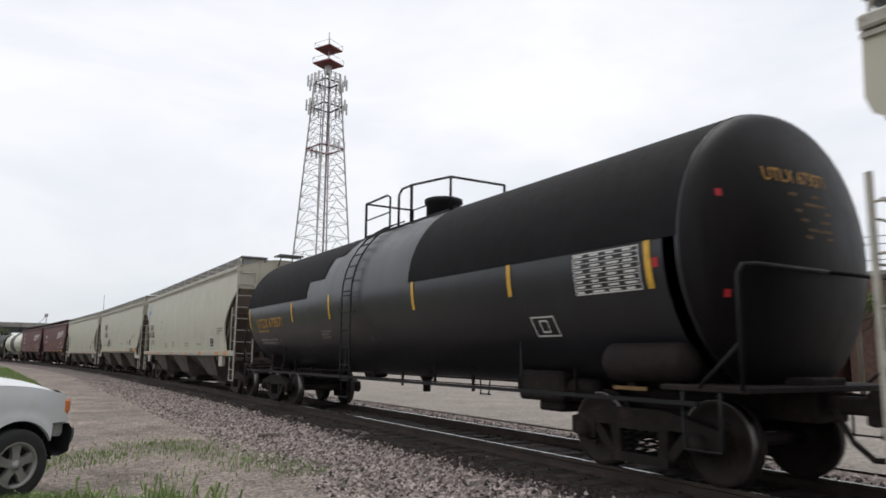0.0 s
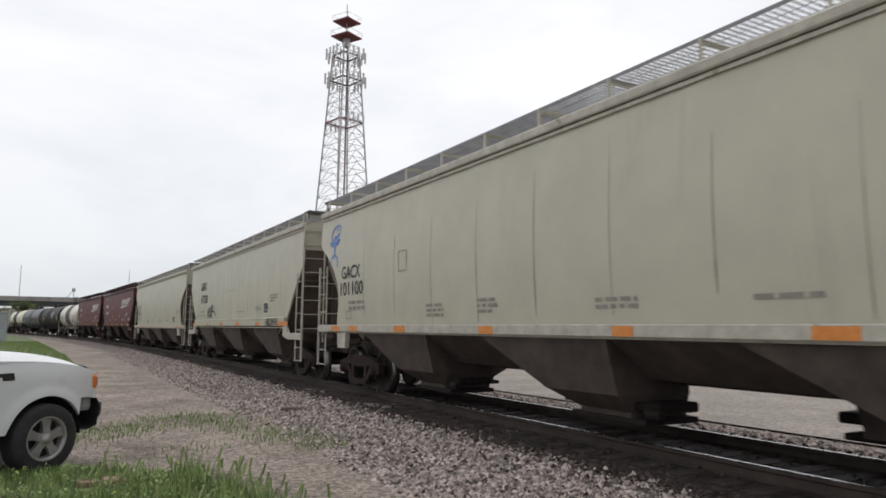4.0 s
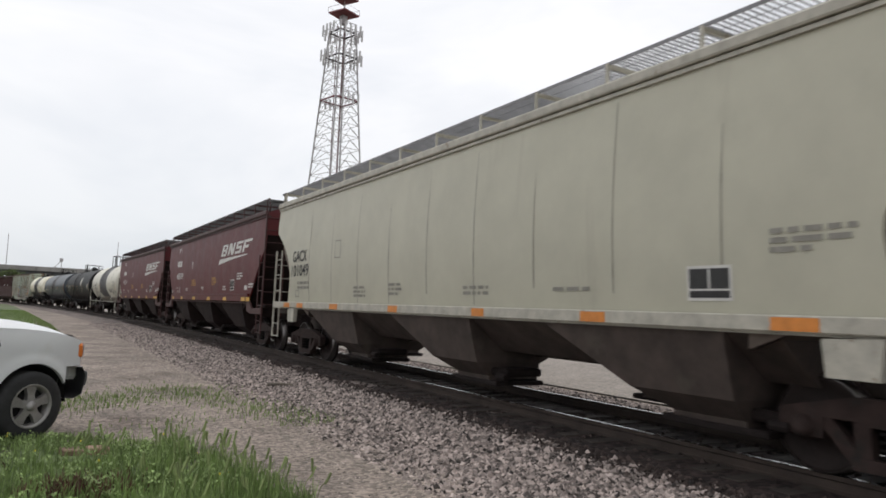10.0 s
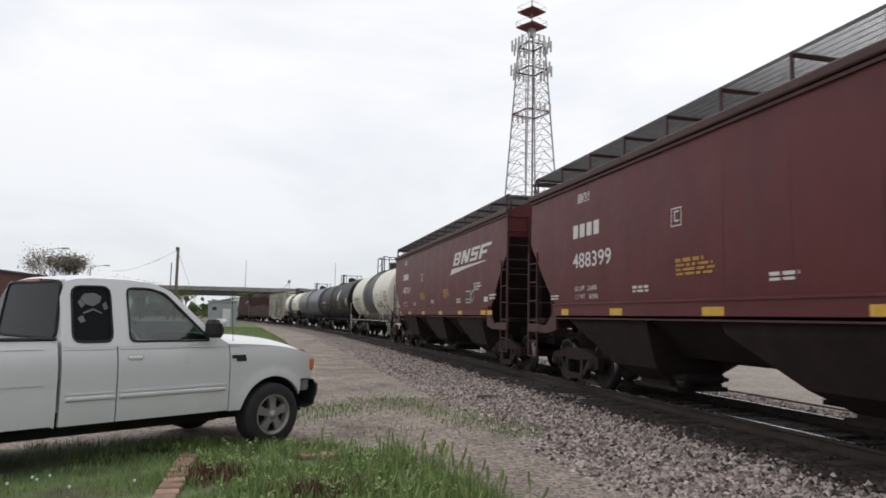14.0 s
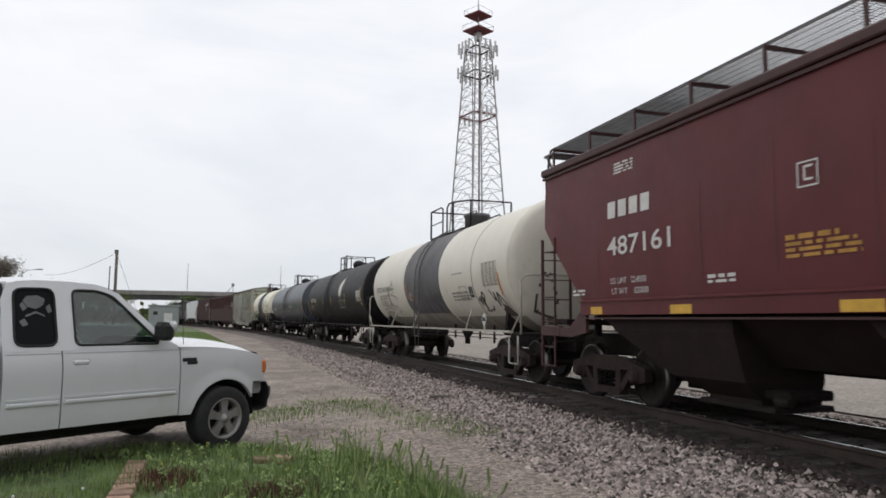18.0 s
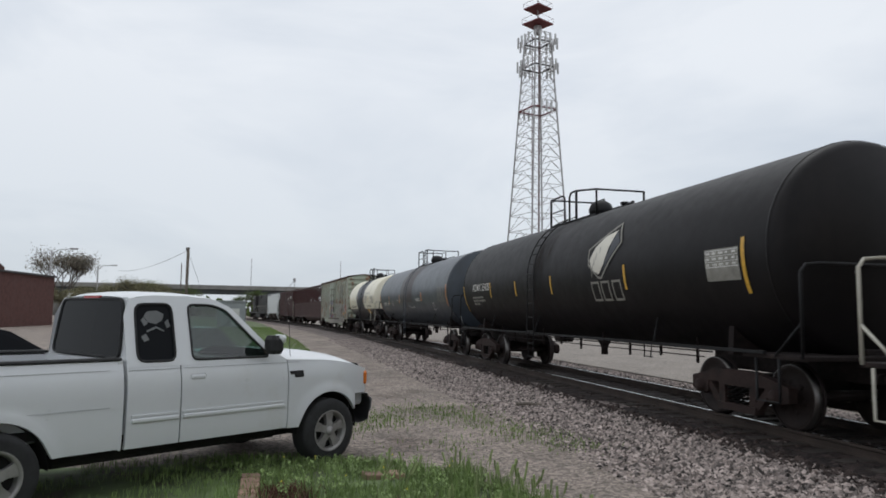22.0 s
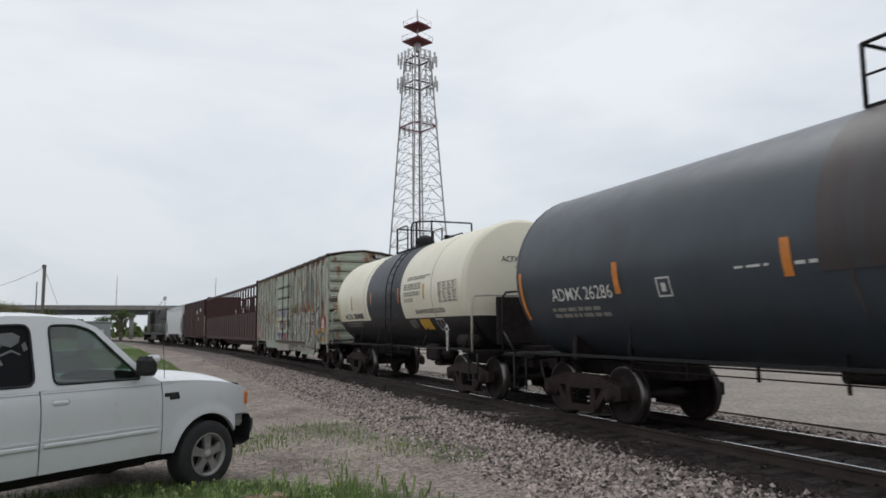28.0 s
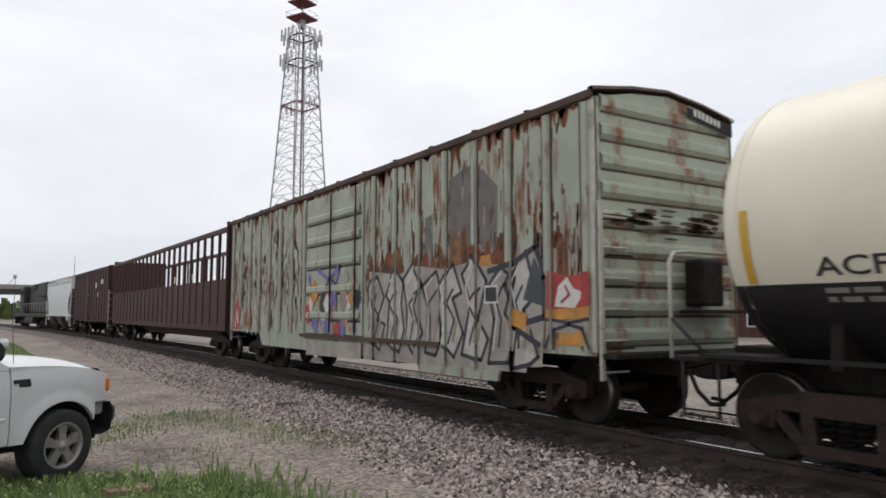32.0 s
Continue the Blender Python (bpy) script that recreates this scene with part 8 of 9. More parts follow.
# lattice tower -----------------------------------------------------------
M["galv"] = mat("weathered_galvanized_steel", (0.36, 0.35, 0.35), 0.6, 0.1, var=0.25, scale=1)
M["tower_dark"] = mat("dark_cable_run", (0.05, 0.045, 0.045), 0.7, var=0.2)
M["tower_red"] = mat("faded_red_cable_run", (0.16, 0.10, 0.10), 0.7, var=0.2)
M["deck_red"] = mat("dark_red_platform", (0.15, 0.035, 0.04), 0.6, var=0.2, scale=1)
M["antenna"] = mat("pale_antenna_panel", (0.5, 0.5, 0.5), 0.5, var=0.1)


def tower(x, y, turn):
    t = tagged(new("radio_tower"), "tall square lattice radio tower with two dark red platforms", "tower")
    top = 51.5
    side = lambda z: 4.6 - (4.6 - 1.6) * (z / top) ** 0.93
    corner = lambda k, z: ((1, 1), (-1, 1), (-1, -1), (1, -1))[k % 4]
    at = lambda k, z: (corner(k, z)[0] * side(z), corner(k, z)[1] * side(z), z)
    levels = [0]
    while levels[-1] < top - 1.2:
        levels.append(levels[-1] + max(1.7, side(levels[-1]) * 0.78))
    levels[-1] = top
    for k in range(4):
        part("leg", Mesh().tube([at(k, z) for z in levels], 0.14, 6), M["galv"], t)
        for a, b in zip(levels, levels[1:]):
            m = Mesh()
            mid = tuple((p + q) / 2 for p, q in zip(at(k, b), at(k + 1, b)))
            m.tube([at(k, b), at(k + 1, b)], 0.05, 4)
            m.tube([at(k, a), mid, at(k + 1, a)], 0.055, 4)
            part("brace", m, M["galv"], t)
    part("cable_run", Mesh().box(0.2, 0.42, -0.1, 0.1, 0, top), M["tower_red"], t)
    part("climbing_ladder", Mesh().box(-0.85, -0.75, 0.45, 0.55, 0, top), M["tower_red"], t)
    for z, r in ((53.2, 2.75), (56.0, 2.5)):
        d = Mesh()
        ring = lambda rr, zz: [(rr * math.cos(q), rr * math.sin(q), zz) for q in (radians(-31 + 90 * k) for k in range(4))]
        d.loft([ring(r * 0.9, z - 0.1), ring(r, z), ring(r, z + 0.22), ring(r * 0.9, z + 0.26)], caps=True)
        pl = part("platform", d, M["deck_red"], t, "dark red diamond platform")
        rail = Mesh()
        for a, b in zip(ring(r, z + 1.1), ring(r, z + 1.1)[1:] + ring(r, z + 1.1)[:1]):
            rail.tube([a, b], 0.03, 4)
        for p in ring(r, z + 0.3):
            rail.tube([p, (p[0], p[1], z + 1.1)], 0.04, 4)
        part("guard_rail", rail, M["tower_red"], pl)
    part("mast", Mesh().tube([(0, 0, top), (0, 0, 59.5)], 0.09, 6).box(-0.5, 0.5, -0.5, 0.5, top, 53.0), M["galv"], t)
    for z, arm, h in ((37.6, 0.9, 1.9), (45.3, 1.1, 2.0), (49.8, 1.2, 2.0)):
        for k in range(4):
            a, b = Vector(at(k, z)), Vector(at(k + 1, z))
            c = (a + b) / 2
            out = Vector((c.x, c.y, 0)).normalized()
            tang = (b - a).normalized()
            if z > 40 or k % 2 == 0:
                fr = part("antenna_mount", Mesh().tube([c + out * arm - tang * 1.8, c + out * arm + tang * 1.8], 0.06, 4).tube([c, c + out * arm], 0.07, 4), M["galv"], t)
                for q in (-1.6, -0.5, 0.5, 1.6):
                    p = c + out * (arm + 0.15) + tang * q
                    part("antenna", Mesh().box(p.x - 0.12, p.x + 0.12, p.y - 0.12, p.y + 0.12, z - h / 2, z + h / 2), M["antenna"], fr)
        part("ring_beam", Mesh().tube([at(k, z) for k in range(5)], 0.16, 5), M["deck_red"] if z < 40 else M["tower_dark"], t)
    t.matrix_world = pose(x, y, LOT, 0, 0, turn)


tower(36.6, 113.9, 14)

# overpass ----------------------------------------------------------------
M["concrete"] = mat("weathered_concrete", (0.24, 0.235, 0.22), 0.9, var=0.15, scale=0.5, dirt=(0.15, 0.145, 0.135), dirt_at=0.55, dirt_scale=0.4, dirt_stretch=(1, 1, 0.3))
M["girder"] = mat("dark_steel_girder", (0.055, 0.06, 0.06), 0.7, var=0.2, scale=0.5)


def overpass():
    b = tagged(new("overpass"), "long flat road overpass on concrete piers across the tracks", "bridge", kind="structure")
    y0, y1 = 214.0, 224.0
    part("deck", Mesh().box(-190, 70, y0 - 0.8, y1 + 0.8, 7.7, 8.1), M["concrete"], b)
    for y in (y0, y0 + 3, y0 + 6, y1):
        part("girder", Mesh().box(-190, 70, y - 0.2, y + 0.2, 6.5, 7.7), M["girder"], b)
    for y in (y0 - 0.8, y1 + 0.6):
        part("parapet", Mesh().box(-190, 70, y, y + 0.25, 8.1, 8.9), M["concrete"], b)
    for x in (-150, -120, -92, -66, -44, -10, 22, 52):
        p = part("pier", Mesh().box(x - 0.9, x + 0.9, y0 - 0.5, y1 + 0.5, 5.7, 6.5, 0.1), M["concrete"], b)
        for y in (y0 + 0.8, y0 + 5, y1 - 0.8):
            part("column", Mesh().spin([(LOT - 0.1, 0.55), (5.7, 0.55)], 14, "z", True, (x, y, 0)), M["concrete"], p)
    for x in (-60, -14, 12):
        part("lamp_mast", Mesh().tube([(x, y0 - 0.5, 8.9), (x, y0 - 0.5, 17.0)], 0.09, 6), M["galv"], b)


overpass()


def signal_bridge(x, y):
    s = tagged(new("signal_mast"), "thin railway signal mast with a cage beyond the overpass", "signal")
    part("mast", Mesh().tube([(0, 0, 0), (0, 0, 12.0)], 0.12, 6), M["galv"], s)
    part("brace", Mesh().tube([(-2.4, 0, 9.0), (0, 0, 12.0)], 0.08, 4), M["galv"], s)
    part("signal_head", Mesh().box(-0.5, 0.4, -0.3, 0.3, 11.6, 12.6, 0.1), M["galv"], s)
    s.location = (x, y, LOT)


signal_bridge(-1.0, 232.0)

# shed, poles, lamps ------------------------------------------------------
M["shed_grey"] = mat("grey_painted_metal", (0.30, 0.32, 0.33), 0.6, var=0.12, scale=0.8)
M["wood_pole"] = mat("weathered_wood_pole", (0.13, 0.11, 0.09), 0.9, var=0.25, scale=2, stretch=(4, 4, 0.4))
M["brick_red"] = mat("dark_red_brick", (0.085, 0.034, 0.028), 0.9, var=0.3, scale=2.5, dirt=(0.09, 0.04, 0.034), dirt_at=0.5, dirt_scale=1.0)
M["brick_brown"] = mat("brown_brick", (0.12, 0.072, 0.056), 0.9, var=0.25, scale=2.5)
M["roof_dark"] = mat("dark_roofing", (0.05, 0.045, 0.045), 0.9, var=0.2)
M["window_white"] = mat("white_window_paint", (0.62, 0.62, 0.6), 0.6, var=0.1)


def shed():
    s = tagged(new("signal_shed"), "small grey metal equipment shed with a pale door on grass", "shed")
    part("wall", Mesh().box(-1.6, 1.6, -1.2, 1.2, 0, 3.0), M["shed_grey"], s)
    part("roof", Mesh().box(-1.75, 1.75, -1.35, 1.35, 3.0, 3.15, 0.03), M["shed_grey"], s)
    d = part("door", Mesh().box(0.0, 0.9, -1.24, -1.2, 0.1, 2.2), M["window_white"], s)
    part("door_handle", Mesh().box(0.78, 0.84, -1.28, -1.24, 1.0, 1.1), M["steel"], d)
    part("vent", Mesh().box(-1.2, -0.7, -1.23, -1.2, 2.0, 2.4), M["roof_dark"], s)
    s.matrix_world = pose(-12.2, 89, LOT - 0.05, 0, 0, 6)


shed()


def utility_pole():
    p = tagged(new("utility_pole"), "wooden utility pole with a small bracket and a slack wire", "pole")
    part("shaft", Mesh().tube([(0, 0, 0), (0, 0, 3.8), (0, 0, 7.6)], 0.13, 8), M["wood_pole"], p)
    part("cap", Mesh().box(-0.2, 0.12, -0.1, 0.1, 7.35, 7.65, 0.03), M["tower_dark"], p)
    part("guy_wire", Mesh().tube([(0, 0, 7.3), (2.6, 0.5, 0.1)], 0.012, 4), M["tower_dark"], p)
    part("stub", Mesh().tube([(-0.55, 0.3, 0), (-0.55, 0.3, 6.2)], 0.05, 6), M["wood_pole"], p)
    wire = [(-q * 17.5, q * 58, 7.4 - 2.2 * q * (1 - q) * 1.2 + q * 0.9) for q in (k / 12 for k in range(13))]
    part("wire", Mesh().tube(wire, 0.02, 4), M["tower_dark"], p)
    p.location = (-15.1, 68.8, LOT)


utility_pole()


def street_lamp(x, y, h):
    p = tagged(new("street_lamp"), "grey street lamp with a curved arm", "street lamp", "street lamps by the road")
    part("pole", Mesh().tube([(0, 0, 0), (0, 0, h)], 0.11, 8), M["galv"], p)
    part("arm", Mesh().tube([(0, 0, h - 0.5), (0.8, 0, h + 0.05), (2.2, 0, h + 0.2)], 0.05, 6), M["galv"], p)
    part("lamp_head", Mesh().box(2.0, 2.9, -0.16, 0.16, h + 0.1, h + 0.3, 0.06), M["galv"], p)
    p.location = (x, y, LOT)


street_lamp(-33.5, 93.5, 8.9)
street_lamp(-35.6, 126.0, 8.9)


def brick_hall():
    b = tagged(new("brick_building"), "low dark red brick building with a stepped gable and a porch", "building")
    B = M["brick_red"]
    part("wall", Mesh().box(-13, 0, 0, 14, 0, 5.3), B, b)
    part("gable", Mesh().prism([(0.5, 5.3), (0.5, 6.2), (4.0, 7.4), (8.0, 7.4), (11.0, 6.2), (11.0, 5.3)], -6.5, -4.0), B, b)
    part("tower_wall", Mesh().box(-13, -7.6, -1.0, 5, 0, 7.2), M["brick_brown"], b)
    part("roof", Mesh().box(-13.2, 0.2, -0.2, 14.2, 5.3, 5.5), M["roof_dark"], b)
    part("porch_roof", Mesh().box(-8.3, 0.5, -2.6, -0.02, 2.7, 2.95), M["roof_dark"], b)
    for x in (-8.0, -4.0, 0.2):
        part("porch_post", Mesh().tube([(x, -2.4, 0), (x, -2.4, 2.7)], 0.08, 6), M["window_white"], b)
    for x in (-7.2, -5.2, -3.2, -1.4):
        w = part("window", Mesh().box(x, x + 1.0, -0.04, 0.0, 1.0, 2.3), M["tint"], b)
        part("window_frame", Mesh().box(x - 0.08, x + 1.08, -0.06, -0.045, 0.9, 1.0).box(x - 0.08, x + 1.08, -0.06, -0.045, 2.3, 2.4), M["window_white"], w)
    part("sign_board", Mesh().box(-4.6, -2.7, -0.1, -0.02, 3.1, 4.1), M["g_buff"], b)
    part("poster", Mesh().box(-0.9, -0.4, -0.06, -0.02, 1.2, 1.9), M["window_white"], b)
    b.matrix_world = pose(-32.9, 74, LOT, 0, 0, -6)


brick_hall()


def shop_row():
    """Two-storey brick buildings across the tracks."""
    for k, (x, y, w, h, mt) in enumerate(((44, 6, 12, 6.2, "brick_brown"), (45, 19, 10, 7.6, "brick_brown"), (44, 30, 13, 6.0, "brick_red"), (46, 45, 16, 6.6, "brick_brown"), (44, 63, 14, 4.8, "brick_red"), (34, 26.5, 0, 0, ""))):
        if not w:
            continue
        b = tagged(new("brick_building"), "two-storey brick building with white-framed windows across the tracks", "building", "buildings across the tracks")
        part("wall", Mesh().box(0, 10, 0, w, 0, h), M[mt], b)
        part("cornice", Mesh().box(-0.15, 10.1, -0.1, w + 0.1, h, h + 0.35, 0.05), M["concrete"], b)
        n = int(w / 2.6)
        for f in range(2 if h > 5.5 else 1):
            for q in range(n):
                yy = 1.0 + q * 2.6
                wd = part("window", Mesh().box(-0.05, 0.0, yy, yy + 1.0, 0.9 + f * 3.1, 2.5 + f * 3.1), M["tint"], b)
                fr = Mesh()
                z0, z1, o = 0.8 + f * 3.1, 2.62 + f * 3.1, 0.12
                for xx in (-0.09, -0.052):
                    fr.add([(xx, yy - o, z0), (xx, yy + 1 + o, z0), (xx, yy + 1 + o, z1), (xx, yy - o, z1), (xx, yy, z0 + 0.1), (xx, yy + 1, z0 + 0.1), (xx, yy + 1, z1 - 0.12), (xx, yy, z1 - 0.12)], [(0, 1, 5, 4), (1, 2, 6, 5), (2, 3, 7, 6), (3, 0, 4, 7)])
                part("window_frame", fr, M["window_white"], wd)
                part("glazing_bar", Mesh().box(-0.09, -0.055, yy, yy + 1.0, 1.66 + f * 3.1, 1.74 + f * 3.1), M["window_white"], wd)
                part("sill", Mesh().box(-0.12, 0.0, yy - 0.1, yy + 1.1, 0.8 + f * 3.1, 0.9 + f * 3.1), M["window_white"], wd)
        b.location = (x, y, LOT)
    m = Mesh()
    for a, b in ((-10, 20), (20, 50), (50, 90)):
        for z in (7.6, 7.2, 6.4):
            m.tube([(30, a + (b - a) * q, z - 1.2 * q * (1 - q)) for q in (k / 8 for k in range(9))], 0.02, 4)
    line = tagged(part("power_line", m, M["tower_dark"]), "sagging power wires strung between poles across the tracks", "wires")
    for y in (-10, 20, 50, 90):
        p = tagged(new("utility_pole"), "tall wooden power pole with a crossarm across the tracks", "pole", "poles across the tracks")
        part("shaft", Mesh().tube([(0, 0, 0), (0, 0, 8.4)], 0.14, 8), M["wood_pole"], p)
        part("crossarm", Mesh().box(-1.1, 1.1, -0.06, 0.06, 7.6, 7.75), M["wood_pole"], p)
        p.location = (30, y, LOT)


shop_row()

# gravel yard across the tracks -------------------------------------------
M["yard"] = mat("pale_gravel_yard", (0.25, 0.222, 0.195), 0.95, var=0.15, scale=0.6, dirt=(0.22, 0.2, 0.175), dirt_at=0.56, dirt_scale=0.5, bump=0.7, bump_scale=20, dirt_soft=0.2)
pebbles(M["yard"], 18.0, 0.8, (0.65, 1.35))
yard = Mesh()
yard.loft([[on_track(s, u, LOT - 0.015 + (0.0 if u > 4 else 0.03))[0] for u in (3.6, 8, 14, 22, 34)] for s in (-40, -20, 0, 20, 40, 60, 90, 130, 180)], closed=False)
structure("gravel_yard", yard, M["yard"], "pale grey gravel yard beyond the track", "gravel")

# far trees ----------------------------------------------------------------
M["bark"] = mat("grey_brown_bark", (0.085, 0.070, 0.058), 0.9, var=0.3, scale=3)
M["leaf"] = mat("spring_leaves", (0.085, 0.12, 0.035), 0.8, var=0.3, scale=0.6, island=0.4, bump=0)
M["leaf_olive"] = mat("olive_scrub_leaves", (0.17, 0.16, 0.085), 0.85, var=0.3, scale=0.6, island=0.4, bump=0)
M["leaf_dull"] = mat("budding_twigs", (0.20, 0.18, 0.145), 0.9, var=0.3, scale=0.6, island=0.3, bump=0)


def tree(x, y, h, spread, leaf, density, label, seed, trunk=0.28, levels=3, leafy=1.0):
    rnd = random.Random(seed)
    t = tagged(new("tree"), label, "tree", "trees beyond the lot")
    tips = []

    def grow(p, d, l, r, n):
        q = p + d * l
        limb.tube([p, (p + q) / 2 + Vector((rnd.uniform(-1, 1), rnd.uniform(-1, 1), 0)) * l * 0.05, q], r, 5)
        if n == 0:
            tips.append(q)
            return
        for _ in range(3):
            e = (d + Vector((rnd.uniform(-1, 1) * spread, rnd.uniform(-1, 1) * spread, rnd.uniform(-0.1, 0.7)))).normalized()
            grow(q, e, l * rnd.uniform(0.6, 0.82), r * 0.6, n - 1)

    limb = Mesh()
    limb.tube([(0, 0, 0), (0.05, 0, h * 0.3)], trunk, 8)
    for _ in range(4):
        grow(Vector((0.05, 0, h * 0.28)), Vector((rnd.uniform(-1, 1) * spread, rnd.uniform(-1, 1) * spread, 1)).normalized(), h * 0.24, trunk * 0.5, levels)
    part("trunk", limb, M["bark"], t)
    c = Mesh()
    for p in tips:
        for _ in range(density):
            o = p + Vector((rnd.gauss(0, 1), rnd.gauss(0, 1), rnd.gauss(0, 0.8))) * h * 0.06
            a = Vector((rnd.uniform(-1, 1), rnd.uniform(-1, 1), rnd.uniform(-1, 1))).normalized() * h * 0.022 * leafy
            b = a.cross(Vector((rnd.uniform(-1, 1), rnd.uniform(-1, 1), 1))).normalized() * h * 0.014 * leafy
            c.add([o - a, o + b, o + a, o - b], [(0, 1, 2, 3)])
    tagged(part("crown", c, leaf, t), kind="stuff")
    t.location = (x, y, LOT)


tree(-40.6, 125, 11.0, 0.95, M["leaf_dull"], 5, "broad bare tree just coming into bud behind the overpass", 3, 0.3, 5, 0.55)
tree(-36.0, 180, 9.0, 0.8, M["leaf"], 9, "rounded green tree by the overpass", 4)
tree(-28.0, 190, 8.2, 0.9, M["leaf"], 9, "rounded green tree by the overpass", 5)
tree(-11.0, 150, 6.5, 0.9, M["leaf"], 12, "low leafy green tree beside the shed", 6)
tree(-13.5, 165, 6.0, 0.9, M["leaf"], 12, "low leafy green tree beside the shed", 7)
tree(-55.0, 150, 8.0, 0.9, M["leaf"], 9, "rounded green tree by the overpass", 8)
tree(40.0, 16, 6.5, 0.9, M["leaf"], 10, "leafy green street tree before brick buildings", 9)
tree(40.5, 28, 7.5, 0.9, M["leaf"], 9, "leafy green street tree before brick buildings", 10)
tree(41.0, 40, 6.0, 0.9, M["leaf"], 9, "leafy green street tree before brick buildings", 12)


for k, (sx, sy, sh) in enumerate(((-37.5, 104, 6.4), (-34.0, 108, 6.8), (-30.5, 104, 7.0), (-27.5, 107, 8.2), (-24.0, 105, 7.4), (-21.0, 108, 6.2))):
    tree(sx, sy, sh * 0.86, 1.3, M["leaf_olive"], 40, "dense olive scrub bush in front of the overpass", 30 + k, 0.16, 3, 0.6)


def far_woods():
    rnd = random.Random(21)
    m = Mesh()
    for k in range(2600):
        x = rnd.uniform(-260, 150)
        y = rnd.uniform(255, 290) if rnd.random() < 0.8 else rnd.uniform(225, 240)
        z = abs(rnd.gauss(0, 2.2)) + 0.3
        a = Vector((rnd.uniform(-1, 1), rnd.uniform(-0.5, 0.5), rnd.uniform(-1, 1))).normalized() * 1.4
        b = Vector((a.z, 0.2, -a.x)) * 0.8
        o = Vector((x, y, z))
        m.add([o - a, o + b, o + a, o - b], [(0, 1, 2, 3)])
    tagged(part("far_woods", m, M["leaf"]), "distant low band of green woods behind the overpass", "woods", kind="stuff")


far_woods()


def sedan(x, y, turn, paint, label):
    c = tagged(new("parked_car"), label, "car")
    prof = [(2.25, 0.30), (2.3, 0.55), (2.2, 0.72), (1.2, 0.92), (-1.5, 0.98), (-2.1, 0.95), (-2.25, 0.6), (-2.2, 0.3)]
    body = Mesh().loft([[(l, w, 0.3 + (z - 0.3) * q) for l, z in prof] for w, q in ((-0.86, 0.9), (-0.8, 1.0), (0.8, 1.0), (0.86, 0.9))], caps=True, smooth=True)
    part("body", body, paint, c)
    cab = [(1.05, 0.92), (0.35, 1.36), (-0.1, 1.44), (-0.9, 1.42), (-1.75, 0.97)]
    part("roof", Mesh().loft([[(0.35, w, 1.37), (-0.1, w, 1.45), (-0.9, w, 1.43)] for w in (-0.6, 0.6)], closed=False, smooth=True), paint, c)
    part("glasshouse", Mesh().loft([[(l * 0.995, w * (0.98 if z < 1 else 0.78), z) for l, z in cab] for w in (-0.82, 0.82)], caps=True), M["tint"], c)
    for l in (1.4, -1.35):
        for w in (-0.78, 0.78):
            wh = part("wheel", Mesh().spin([(w - 0.1, 0.2), (w - 0.1, 0.32), (w + 0.1, 0.32), (w + 0.1, 0.2)], 20, "y", True, (l, 0, 0.32)), M["rubber"], c)
            part("rim", Mesh().spin([(w - 0.105, 0.0), (w - 0.105, 0.19), (w + 0.105, 0.19), (w + 0.105, 0.0)], 16, "y", False, (l, 0, 0.32)), M["alloy"], wh)
    c.matrix_world = pose(x, y, LOT, 0, 0, turn)


M["car_silver"] = mat("silver_car_paint", (0.33, 0.36, 0.39), 0.3, 0.5, var=0.05, coat=0.5, bump=0)
M["car_teal"] = mat("pale_teal_car_paint", (0.25, 0.42, 0.44), 0.3, 0.2, var=0.05, coat=0.5, bump=0)
sedan(-13.3, 17.4, 32, M["car_silver"], "silver grey sedan parked behind the white pickup truck")
sedan(-9.5, 19.4, 115, M["car_teal"], "pale blue-green sedan parked beyond the pickup truck")

# grass, weeds, stones ----------------------------------------------------


def grass_strip():
    m = Mesh()
    right = [(-6.6, 24), (-5.8, 33), (-6.0, 45), (-7.2, 70), (-8.9, 105), (-13, 170)]
    m.loft([[(x - 0.4 * math.sin(y * 1.3), y, LOT + 0.004), (x - 3, y, LOT + 0.02), (x - 5, y, LOT + 0.02), (x - 8 - y * 0.03, y, LOT + 0.004)] for x, y in right], closed=False)
    structure("verge", m, M["sod"], "strip of mown green grass beside the gravel", "grass")
    n = 16000
    rng = np.random.default_rng(4)
    t = rng.random(n) ** 0.8
    y = 24 + 60 * t
    xr = np.interp(y, [p[1] for p in right], [p[0] for p in right])
    x = xr + 0.3 - rng.random(n) ** 1.5 * 6
    blades("verge_grass", x, y, np.full(n, LOT), rng.uniform(0.06, 0.16, n), 0.02, rng, "short mown green grass beside the gravel", "grass", M["blade"])


